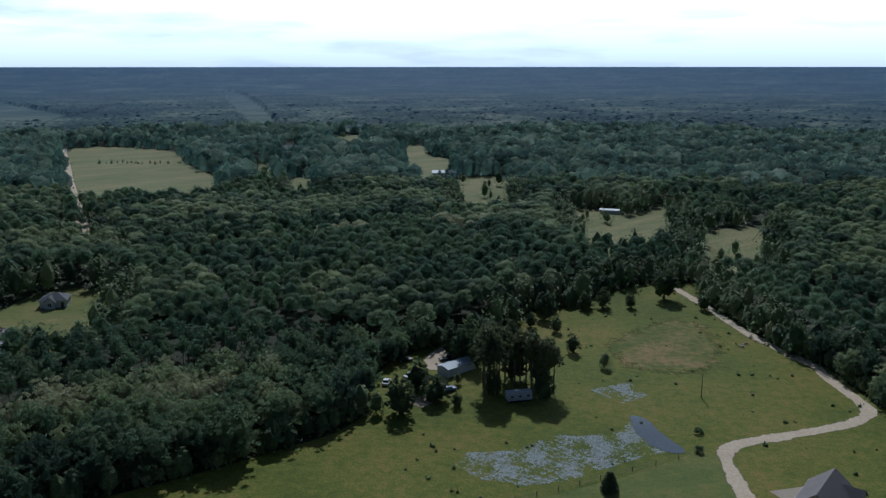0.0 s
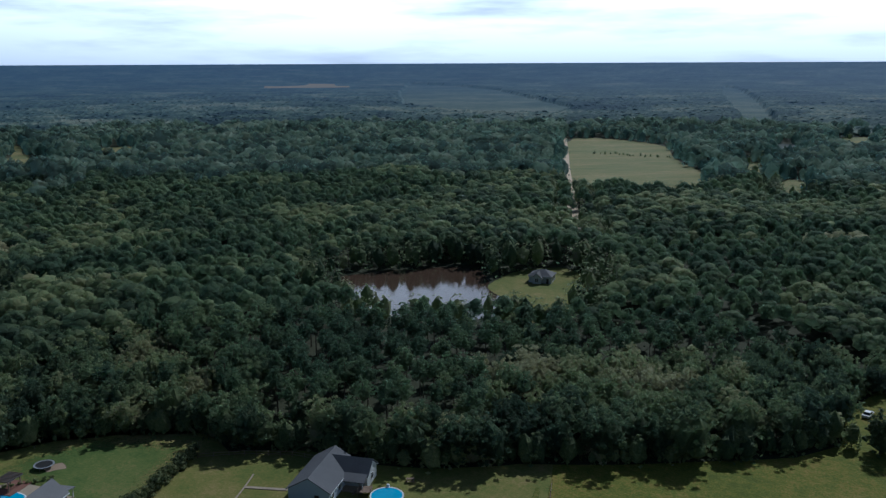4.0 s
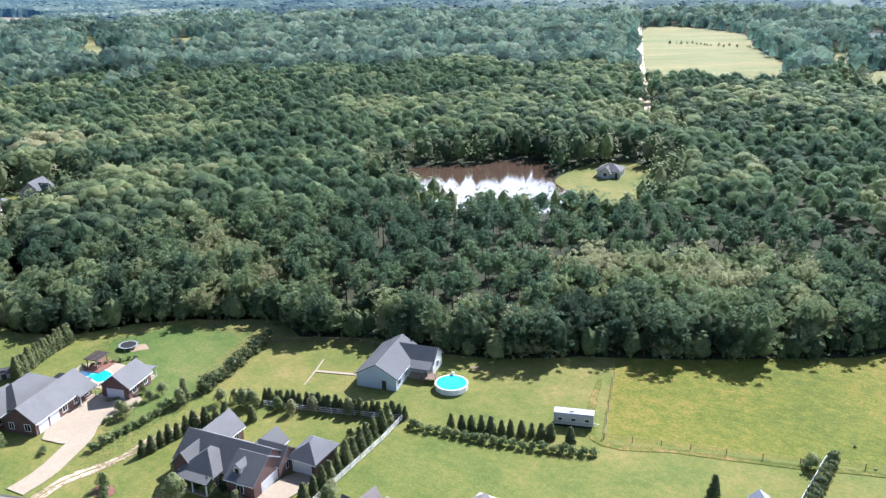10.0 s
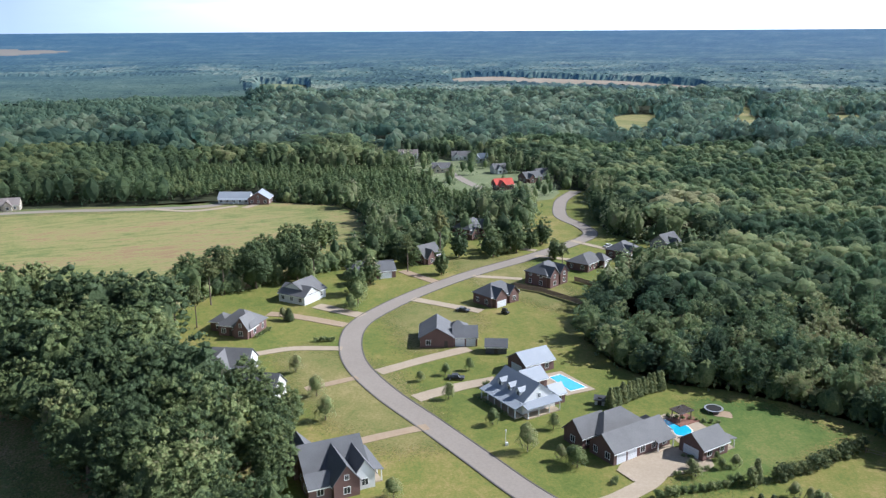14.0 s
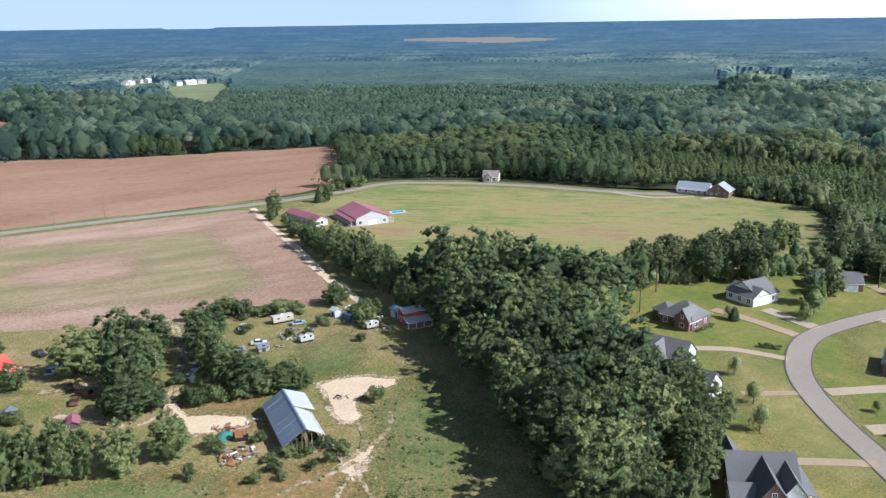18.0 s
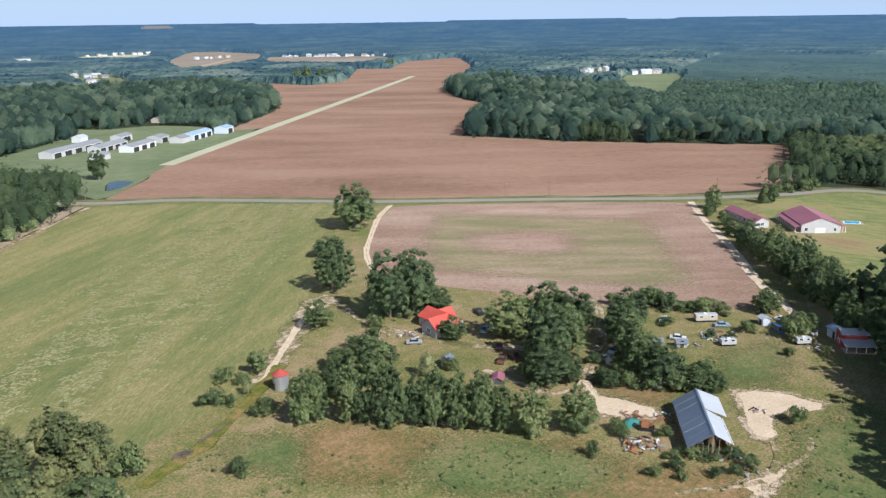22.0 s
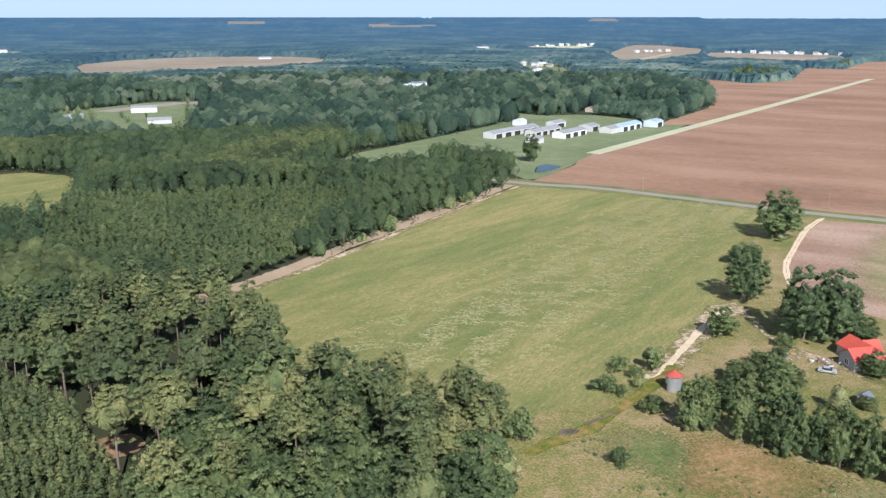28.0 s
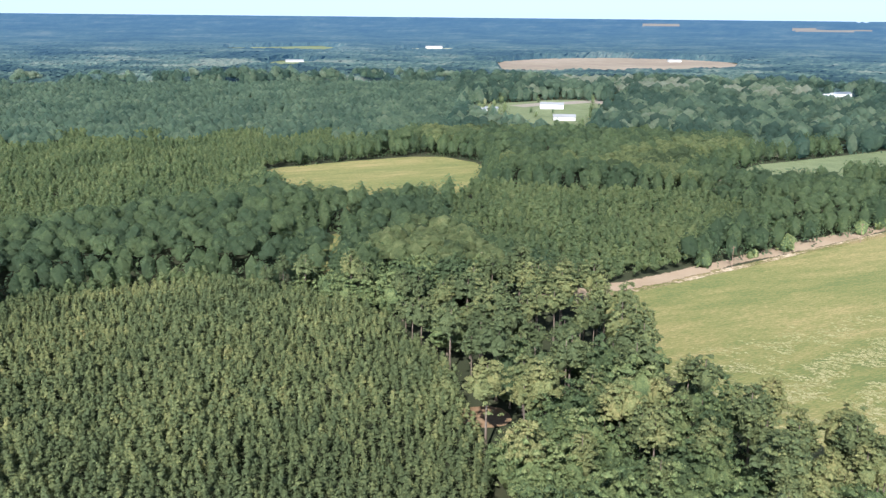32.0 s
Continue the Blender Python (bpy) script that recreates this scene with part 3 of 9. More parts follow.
def patch(name, poly, z, material, label, reach=3.0, category="ground", calm=False):
    """A piece of ground whose rim fades out unevenly over the reach to either side of the outline."""
    LEVEL[0] += 0.0006
    z = 0.09 + 0.1 * (z - 0.09) + LEVEL[0]
    step = max(0.8, reach * 0.5)
    xs = np.arange(min(p[0] for p in poly) - reach - step, max(p[0] for p in poly) + reach + step, step)
    ys = np.arange(min(p[1] for p in poly) - reach - step, max(p[1] for p in poly) + reach + step, step)
    gx, gy = np.meshgrid(xs, ys, indexing="ij")
    off = near_line(poly + poly[:1], gx, gy)
    depth = np.clip(0.5 + np.where(inside(poly, gx, gy), off, -off) / (2 * reach), 0, 1)
    n, m = gx.shape
    k = (np.arange(n - 1)[:, None] * m + np.arange(m - 1)[None]).ravel()
    d = depth.ravel()
    k = k[np.maximum(np.maximum(d[k], d[k + 1]), np.maximum(d[k + m], d[k + m + 1])) > 0]
    f = np.concatenate([np.stack([k, k + m, k + m + 1], 1), np.stack([k, k + m + 1, k + 1], 1)])
    used, f = np.unique(f, return_inverse=True)
    f = f.reshape(-1, 3)
    v = np.stack([gx.ravel(), gy.ravel(), np.full(n * m, z)], 1)[used]
    ob = new(name, mesh_np(name, v, f, d[used], np.zeros(len(f)), [feathered(material, calm)]))
    return tagged(ob, label, category, kind="structure")


def worn_track(name, pts, width, z, material, label, wander=0.4, rut=0.0):
    """A dirt track with thinning edges; rut: how much grass stands down its middle."""
    LEVEL[0] += 0.0006
    z = 0.09 + 0.1 * (z - 0.09) + LEVEL[0]
    line = smooth_line(pts)
    bm = bmesh.new()
    lay = bm.verts.layers.float.new("tint")
    rows = []
    for k, q in enumerate(line):
        d = (line[min(k + 1, len(line) - 1)] - line[max(k - 1, 0)]).normalized()
        s = Vector((-d.y, d.x, 0))
        w = width / 2 * (1 + wander * noise.noise(q * 0.13))
        row = []
        for u, a in ((-1.8, 0.0), (-0.7, 0.8), (-0.4, 1.0), (0, 1.0 - rut), (0.4, 1.0), (0.7, 0.8), (1.8, 0.0)):
            v = bm.verts.new(q + s * w * u + Vector((0, 0, z)))
            v[lay] = a
            row.append(v)
        rows.append(row)
    for a, b in zip(rows, rows[1:]):
        for k in range(6):
            f = bm.faces.new((a[k], b[k], b[k + 1], a[k + 1]))
            f.normal_update()
            if f.normal.z < 0:
                f.normal_flip()
    return tagged(link_bm(name, bm, feathered(material)), label, "track", kind="structure")


def smooth_line(pts, per=6):
    """A line that runs softly through the points."""
    out = []
    p = [Vector((*q, 0)) for q in pts]
    for k in range(len(p) - 1):
        a, b, c, d = p[max(0, k - 1)], p[k], p[k + 1], p[min(len(p) - 1, k + 2)]
        for s in range(per):
            t = s / per
            out.append(0.5 * (2 * b + (c - a) * t + (2 * a - 5 * b + 4 * c - d) * t * t + (3 * b - a - 3 * c + d) * t ** 3))
    return out + [p[-1]]


def ribbon(name, pts, width, z, material, label, category="road", wander=0.0, depth=0.12, offset=0.0):
    """A road or path of that width along a line, with a rim. offset moves it to the line's left."""
    LEVEL[0] += 0.0006
    z += LEVEL[0]
    line = smooth_line(pts)
    bm = bmesh.new()
    rows = []
    for k, q in enumerate(line):
        d = (line[min(k + 1, len(line) - 1)] - line[max(k - 1, 0)]).normalized()
        s = Vector((-d.y, d.x, 0))
        w = width / 2 * (1 + wander * noise.noise(q * 0.13))
        w2 = width / 2 * (1 + wander * noise.noise(q * 0.13 + Vector((7, 3, 1))))
        c = q + s * offset
        rows.append([bm.verts.new(c + s * w + Vector((0, 0, z - depth))), bm.verts.new(c + s * w + Vector((0, 0, z))),
                     bm.verts.new(c - s * w2 + Vector((0, 0, z))), bm.verts.new(c - s * w2 + Vector((0, 0, z - depth)))])
    for a, b in zip(rows, rows[1:]):
        for k in range(3):
            bm.faces.new((a[k], a[k + 1], b[k + 1], b[k]))
    bmesh.ops.recalc_face_normals(bm, faces=bm.faces[:])
    if sum(f.normal.z for f in bm.faces) < 0:
        bmesh.ops.reverse_faces(bm, faces=bm.faces[:])
    return tagged(link_bm(name, bm, material), label, category, kind="structure")


# ---- ground ----
bm = bmesh.new()
ring_r = [0, 60, 150, 300, 600, 1200, 2000, 2900, 3600, 4300, 4960]
rings = []
for r in ring_r:
    rise = max(0, (r - 2900) / 2060) ** 1.5 * 70
    rings.append([bm.verts.new((r * math.cos(a * math.tau / 96), r * math.sin(a * math.tau / 96), rise - 0.02)) for a in range(96)] if r else [bm.verts.new((0, 0, -0.02))])
for a, b in zip(rings, rings[1:]):
    for k in range(96):
        bm.faces.new((a[0], b[k], b[(k + 1) % 96]) if len(a) == 1 else (a[k], b[k], b[(k + 1) % 96], a[(k + 1) % 96]))
tagged(link_bm("ground", bm, M_FLOOR), "dark leaf-strewn forest floor reaching to the horizon", "ground", kind="structure")
sheet("ground_meadow", ragged(OPEN_LAND, 6, 1.6), 0.03, M_ROUGH, "rough dry meadow grass between woods and farmyard")
sheet("ground_pasture", ragged(PASTURE, 6, 1.2), 0.06, M_PASTURE, "green grazed pasture beside the pine woods")
sheet("ground_lawn", ragged(YARDS, 6, 1.0), 0.07, M_LAWN, "mown green lawns round the suburban houses")
sheet("field_hay", ragged(HAYFIELD, 8, 1.5), 0.08, M_HAY2, "yellowish dry hay field beside the gravel drive", "field")
sheet("field_green", ragged(GREENFIELD, 8, 1.2), 0.08, M_HAY, "green hay field with pale mown streaks", "field")
sheet("field_ploughed", rounded(PLOUGHED), 0.08, M_STUB, "pale brown ploughed stubble field by the lane", "field")
patch("field_stubble_middle", ragged(PLOUGH_MID, 8, 2.0), 0.10, M_STUBG, "greenish stubble in the middle of the ploughed field", 13.0, "field", True)
patch("field_stubble_core", ragged([(-242, -259), (-265, -248), (-276, -228), (-253, -211), (-236, -221), (-229, -243)], 6, 2.0), 0.135, M_STUB, "bare pinkish patch inside the green stubble", 14.0, "field", True)
sheet("field_brown", ragged(BROWN, 14, 2.5), 0.08, M_SOY, "large reddish brown ripe crop field", "field")
sheet("ground_hangars", rounded(HANGARS, 1), 0.07, M_AIRF, "mown grass airfield beside the long sheds")
sheet("water_pond", ragged(rounded(POND, 1), 4, 1.5), 0.05, M_WATER, "still brown woodland pond mirroring the sky", "pond")
sheet("ground_pond_lawn", rounded(POND_LAWN), 0.08, M_LAWN, "bright mown lawn beside the woodland pond")
for k, poly in enumerate(CLEARINGS):
    if k in FELLED:
        continue
    tan = k in (16, 17, 20, 23, 24, 34)
    pale = k in (25, 31)
    sheet("field_clearing_%d" % (k + 1), ragged(rounded(poly, 1), 14, 3.0), 0.08, M_TAN if tan else M_STRIP if pale else M_FARG_HAZE if k == 6 else M_AIRF if k > 20 or k in (11, 15) else M_HAY,
          "bare tan field in a clearing of the woods" if tan else "pale dry field in a clearing of the woods" if pale else "green grass field in a clearing of the woods", "field")
for k, poly in enumerate([[(-233.0, -2.2), (-238.1, 8.4), (-216.7, 28.7), (-186.7, 36.6), (-168.7, 34.9), (-168.5, 20.7), (-189.6, 7.1)], [(-257.2, 33.8), (-276.0, 44.1), (-260.7, 60.9), (-246.7, 64.4), (-228.2, 49.3), (-225.7, 36.3)], [(-325.4, 68.4), (-320.8, 94.6), (-272.2, 104.6), (-250.5, 92.0), (-280.9, 74.0)]]):
    patch("ground_lawn_dry_%d" % (k + 1), ragged(poly, 5, 2.0), 0.09, M_LAWND, "dry brownish mown grass of a front lawn", 9.0, "ground", True)
patch("ground_lawn_lush", ragged([(-179.8, 98.8), (-174.3, 117.1), (-154.1, 125.5), (-149.7, 117.0), (-141.1, 99.7), (-138.2, 89.0), (-137.6, 75.0), (-135.5, 68.7), (-155.8, 95.5)], 5, 1.5), 0.09, M_LUSH, "lush green mown lawn behind the brick house", 6.0, "ground", True)
FLOODED = [[(2, 182), (6, 187), (16, 188), (28, 197), (34, 196), (45, 199), (49, 207), (53, 196), (57, 189), (49, 186), (36, 178), (27, 173), (18, 171), (8, 174)], [(42, 227), (54, 233), (57, 223), (49, 217)]]
patch("ground_dry_pasture", ragged([(56, 246), (70, 240), (84, 246), (90, 268), (93, 290), (84, 296), (66, 282), (54, 266)], 4, 3.0), 0.095, M_PASTD, "brownish worn grass at the top of the pasture", 9.0)
sheet("water_puddle", ragged(rounded([(49, 210), (53, 207), (54.5, 199), (58.5, 187), (54.5, 186), (50, 191), (48.5, 199)], 2), 2, 0.5), 0.11, M_PUDDLE, "long blue rain puddle in the pasture", "puddle")
sheet("water_field_pond", rounded([(-175, -496), (-184, -503), (-191, -491), (-178, -478), (-165, -472)]), 0.12, M_PUDDLE, "small blue pond at the corner of the crop field", "pond")

for k, (x, y) in enumerate(GLADES):
    sheet("ground_straw_%d" % (k + 1), ragged([(x + 6 * math.cos(a * 0.524), y + 6 * math.sin(a * 0.524)) for a in range(12)], 3, 1.2), 0.02, M_STRAW, "orange pine straw in a gap of the pines")

# ---- roads, tracks and drives ----
SUBROAD = [(-455, 172), (-436, 158), (-420, 150), (-392, 141), (-369, 143), (-353, 141), (-340, 129), (-321, 103), (-304, 76), (-286, 53), (-269, 36), (-254, 25), (-238, 20.8),
           (-220, 20.8), (-200, 26), (-181, 33.5), (-162, 40.8), (-147, 46.5), (-131, 54), (-115, 59), (-95, 60), (-60, 56)]
ribbon("road_suburb", SUBROAD, 6.3, 0.14, M_ROAD, "curving worn grey asphalt street between the lawns")
ribbon("kerb_1", SUBROAD, 0.35, 0.2, M_KERB, "low concrete kerb along the asphalt street", "kerb", offset=3.35)
ribbon("kerb_2", SUBROAD, 0.35, 0.2, M_KERB, "low concrete kerb along the asphalt street", "kerb", offset=-3.35)
MAINROAD = [(-60, -530), (-105, -490), (-151, -444), (-183, -423), (-211, -394), (-240, -362), (-263, -338), (-317, -291), (-374, -238), (-414, -209), (-450, -190), (-461, -157),
            (-464, -116), (-460, -79), (-458, -51), (-460, -32), (-470, -22)]
ribbon("verge_county", MAINROAD, 17, 0.10, M_MEADOW, "green mown verge along the country road", "verge", 0.3)
ribbon("road_county", MAINROAD, 6.4, 0.13, M_ROAD, "narrow straight grey country road between the fields")
worn_track("track_sand", [(96, 340), (101, 311), (103, 292), (106, 273), (111, 256), (114, 246), (113.5, 236), (114, 225), (114, 215), (112, 209.5), (104, 203.3), (90, 198), (77, 193.6), (69.5, 190), (66.4, 184.5), (65.3, 175), (64.7, 166), (66, 150)], 3.3, 0.12, M_SAND, "pale sandy farm track bending round the pasture", 0.3, 0.25)
ribbon("track_woods", [(-172, 404), (-198, 461), (-315, 709), (-425, 951)], 7, 0.12, M_SAND, "straight pale dirt road cut through the woods", "track", 0.3)
worn_track("track_field", [(-260, -334), (-236, -314), (-211, -287), (-193, -266), (-180, -244)], 2.2, 0.13, M_SAND, "pale worn track beside the stubble", 0.4, 0.55)
worn_track("track_lane", [(-373, -234), (-341, -206), (-306, -172), (-272, -142), (-253, -122), (-236, -104)], 3.1, 0.12, M_SAND, "pale sandy lane along the hedge of trees", 0.4, 0.3)
ribbon("road_town", [(-640, -1500), (-771, -1659), (-932, -1849), (-1061, -2014)], 16, 0.13, M_CONC, "broad pale road through the far fields")
ribbon("road_yard", [(134, -891), (108, -925), (87, -943), (66, -966), (36, -952)], 22, 0.13, M_ROAD, "broad pale yard road in a woodland clearing")
ribbon("road_yard_2", [(74, -1037), (57, -982), (40, -952)], 16, 0.14, M_ROAD, "pale concrete approach in a woodland clearing")
ribbon("track_strip", [(-229, -535), (-560, -812), (-913, -1108)], 10, 0.13, M_STRIP, "long pale mown landing strip in the crop", "landing strip", 0.05)
worn_track("track_sandy_edge", [(24, -264), (19, -268), (-10, -294), (-46, -333), (-94, -385), (-151, -444)], 2.2, 0.12, M_WORN, "sandy firebreak between pines and hay field", 0.7, 0.3)
worn_track("track_red_edge", [(28, -268), (23, -273), (-6, -298), (-42, -338), (-90, -389), (-146, -448)], 7.2, 0.10, M_DIRT, "reddish bare soil along the pine edge", 0.7, 0.0)
worn_track("track_farm", [(-98, -183), (-104, -189), (-117, -202), (-130, -215), (-144, -227)], 1.9, 0.12, M_SAND, "sandy farmyard track past the hay field", 0.7, 0.2)
worn_track("track_farm_edge", [(-98, -183), (-104, -189), (-117, -202), (-130, -215), (-144, -227), (-152, -229)], 6.3, 0.10, M_WORN, "trampled sandy grass beside the farm track", 0.9, 0.0)
worn_track("track_farm_5", [(-107.9, -190.0), (-93.6, -178.3), (-81.9, -169.6), (-72.7, -162.7), (-63.6, -158.9), (-54.4, -154.7)], 3.0, 0.11, M_PASTD, "faint worn wheel tracks fading into the dry grass", 0.6, 0.45)
worn_track("track_house", [(-150, -228), (-147, -213), (-146, -196), (-150, -180), (-156, -164), (-166, -152)], 2.8, 0.12, M_WORN, "faint worn track past the red-roofed house", 0.9, 0.5)
worn_track("track_farm_2", [(-215, -168), (-190, -145), (-178, -138), (-165, -130.5), (-157, -125)], 2.5, 0.12, M_WORN, "sandy two-rut farm lane to the barn", 0.4, 0.75)
worn_track("track_farm_4", [(-160, -127), (-157, -125), (-153, -115), (-152, -106)], 2.6, 0.13, M_SAND, "bare sandy turning before the barn", 0.5, 0.2)
worn_track("track_farm_3", [(-157, -125), (-147.4, -128.5), (-146.5, -138.4), (-146, -150)], 1.8, 0.12, M_WORN, "sandy path behind the row of trees", 0.5, 0.3)
YARD = [(-181.2, -96.9), (-184.8, -95.1), (-189.0, -88.9), (-190.7, -79.3), (-186.0, -79.0), (-181.8, -83.3), (-177.2, -84.5), (-171.6, -82.9), (-167.6, -79.3), (-164.4, -79.6), (-164.3, -83.0), (-168.4, -87.1), (-175.5, -92.1)]
FAN = [(-157.4, -70.3), (-155.4, -71.6), (-152.0, -72.3), (-148.8, -72.4), (-145.8, -73.9), (-142.2, -74.3), (-142.9, -72.3), (-141.1, -70.2), (-139.4, -68.4), (-143.4, -69.2), (-148.0, -70.2), (-152.1, -70.2)]
LOADING = [(-159, -127), (-155, -119), (-158, -113), (-159, -105), (-155, -103), (-150, -108), (-148, -113), (-152, -119)]


def swollen(poly, d):
    """The outline pushed outwards from its middle."""
    cx, cy = sum(p[0] for p in poly) / len(poly), sum(p[1] for p in poly) / len(poly)
    return [(x + d * (x - cx) / math.hypot(x - cx, y - cy), y + d * (y - cy) / math.hypot(x - cx, y - cy)) for x, y in poly]


for k, (poly, tag) in enumerate([(YARD, "bare pale sand beside the metal barn"), (FAN, "fan of bare sand on the worn path"), (LOADING, "bare sandy yard before the metal barn")]):
    patch("ground_worn_%d" % (k + 1), ragged(swollen(poly, 2.0), 3, 1.0), 0.11, M_WORN, "thin trampled grass round the bare sand", 2.5)
    patch("ground_sand_yard_%d" % (k + 1), ragged(poly, 2.5, 0.6), 0.15, M_SAND, tag, 1.4)
for k, poly in enumerate([[(-93, -155), (-101, -148), (-106, -137), (-113, -129), (-107, -124), (-100, -125), (-98, -119), (-90, -125), (-81, -137), (-87, -145)],
                          [(-127, -113), (-134, -107), (-131, -102), (-135, -92), (-144, -76), (-145, -69), (-137, -64), (-118, -70), (-108, -90), (-111, -98)], [(-161, -123), (-170, -110), (-162, -106), (-159, -114)]]):
    patch("ground_dry_%d" % (k + 1), ragged(poly, 6, 3.0), 0.09, M_REDG, "reddish dry grass in the rough meadow", 9.0, "ground", True)
for k, poly in enumerate([[(-113, -129), (-121, -121), (-130, -105), (-130, -96), (-120, -92), (-111, -98), (-98, -115), (-100, -125)], [(-77, -159), (-87, -157), (-89, -150), (-81, -137), (-72, -150)],
                          [(-172, -79), (-186, -72), (-200, -80), (-190, -66), (-168, -52), (-146, -44), (-137, -60), (-148, -66), (-158, -67)], [(-186, -104), (-192, -92), (-210, -98), (-220, -108), (-205, -115)]]):
    patch("ground_green_%d" % (k + 1), ragged(poly, 6, 3.0), 0.125, M_MEADOW, "green weedy patch in the rough meadow", 9.0, "ground", True)
for k, line in enumerate([[(-165.6, -79.6), (-161.2, -76.4), (-156.9, -73.8), (-151.6, -71.8)], [(-147.5, -71.8), (-141.8, -74.1), (-136.4, -77.8), (-130.9, -81.2)], [(-147.1, -71.4), (-141.1, -67.4), (-134.9, -62.2)], [(-141.4, -70.3), (-135.8, -69.9), (-129.9, -68.3)], [(-155.0, -70.9), (-164.7, -70.9), (-171.8, -73.8)]]):
    worn_track("track_fan_%d" % (k + 1), line, 1.1, 0.12, M_WORN, "faint sandy wheel track in the dry grass", 0.6, 0.1)
sheet("ground_mud", ragged([(-66.4 + 2.6 * math.cos(a * 0.7), -161.8 + 1.6 * math.sin(a * 0.7)) for a in range(9)], 1, 0.4), 0.11, M_MUD, "dark muddy patch in the rough grass")
worn_track("track_rut", [(-71.6, -164.4), (-78.1, -167.2), (-81.9, -169.2)], 0.9, 0.11, M_MUD, "dark wheel rut in the rough grass", 0.8, 0.0)
worn_track("track_grass", [(-133, 57), (-134, 63), (-132, 73), (-132, 82), (-131, 92)], 2.2, 0.11, M_WORN, "worn wheel tracks across the lawn", 0.6, 0.7)
patch("ground_sand_lot", ragged([(-6, 253.8), (-3, 261), (-0.6, 265.5), (1.6, 259), (1.4, 250.6), (-1, 243), (-4.5, 243.5)], 2, 0.8), 0.11, M_SAND, "bare sandy lot at the woodland homestead", 1.2)
patch("ground_homestead", ragged([(-9, 221), (-4, 223), (-2.5, 217), (-6, 214.5), (-9, 217)], 2, 0.8), 0.11, M_WORN, "worn bare grass under the homestead trees", 1.5)
patch("ground_mulch", [(-125.3 + 2.4 * math.cos(a * 0.6), 65.4 + 1.8 * math.sin(a * 0.6)) for a in range(10)], 0.11, M_MULCH, "reddish mulch bed in the lawn", 0.5)
patch("ground_play_square", [(-173.4, 102.4), (-170.9, 106.2), (-167.9, 104.7), (-169.8, 101.2)], 0.11, M_DIRT, "bare reddish earth beside the trampoline", 0.7)
worn_track("track_fence", [(-72.5, 153), (-62.6, 130.8), (-46, 136.6), (-28, 143.6), (-18, 148.4), (8, 159)], 1.3, 0.11, M_PASTD, "dry brownish strip along the wire fence", 0.6, 0.3)
DRIVES = ([([(-254, 21), (-266, 6), (-271, -3)], 4.0, M_DIRT), ([(-262, 27), (-276, 13)], 5.0, M_CONC), ([(-234, 18), (-237, 4), (-235, -7)], 3.2, M_CONC),
          ([(-211.7, 20), (-207, 6)], 2.6, M_DIRT), ([(-179, 33), (-177, 23.5), (-174, 13)], 3.0, M_DIRT), ([(-214, 26), (-220, 39), (-226, 54)], 4.2, M_CONC),
          ([(-195, 33), (-199.6, 44.3), (-202, 56)], 4.5, M_CONC), ([(-276, 46), (-266, 57), (-258, 66)], 4.0, M_CONC), ([(-299, 73), (-291, 90)], 3.0, M_CONC),
          ([(-322, 105), (-309, 122)], 3.2, M_CONC), ([(-344, 128), (-322, 140)], 3.2, M_CONC), ([(-345, 88), (-330, 108)], 3.2, M_CONC), ([(-294, 58), (-312, 48)], 4, M_DIRT),
          ([(-470, -24), (-462, -8), (-450, -14)], 4, M_CONC)] + [([(-457, -60), (-448, -40), (-456, -18)], 3.5, M_CONC),
          ([(-138, 56), (-139.5, 63), (-144, 72), (-150, 78)], 4.4, M_CONC), ([(-103, 66), (-100, 76), (-99, 86)], 4.6, M_CONC), ([(-470, 122), (-500, 118), (-545, 115)], 6, M_ROAD), ([(-372, -212), (-356, -186), (-348, -180)], 3, M_CONC)])
for k, (line, wide, m) in enumerate(DRIVES):
    ribbon("drive_%d" % (k + 1), line, wide, 0.15, m, "pale concrete house driveway" if m == M_CONC else "bare earth house driveway", "driveway", 0.15)
sheet("drive_court_1", rounded([(-152, 67.5), (-158, 82), (-155, 91), (-146, 88.5), (-146, 78), (-144, 70)], 1), 0.17, M_CONC, "broad pale concrete forecourt by the brick house", "driveway")
sheet("drive_court_2", rounded([(-102.3, 79.5), (-102, 89), (-97.5, 91.5), (-96.5, 84), (-98.5, 76)], 1), 0.17, M_CONC, "broad pale concrete forecourt by the garage", "driveway")
# ---- woods ----


def ico(level):
    b = bmesh.new()
    bmesh.ops.create_icosphere(b, subdivisions=level, radius=1)
    v = np.array([q.co[:] for q in b.verts])
    f = np.array([[w.index for w in q.verts] for q in b.faces])
    b.free()
    return v, f


ICO = {k: ico(k) for k in (1, 2, 3)}
ICO[0] = (np.array([(1, 0, 0), (-1, 0, 0), (0, 1, 0), (0, -1, 0), (0, 0, 1), (0, 0, -1)], float), np.array([(0, 2, 4), (2, 1, 4), (1, 3, 4), (3, 0, 4), (2, 0, 5), (1, 2, 5), (3, 1, 5), (0, 3, 5)]))
rng = np.random.default_rng(7)


def lump(level, centre, radii, jitter):
    v, f = ICO[level]
    j = 1 + jitter * (rng.random((len(v), 1)) - 0.5) * 2
    return v * j * np.array(radii) + np.array(centre), f


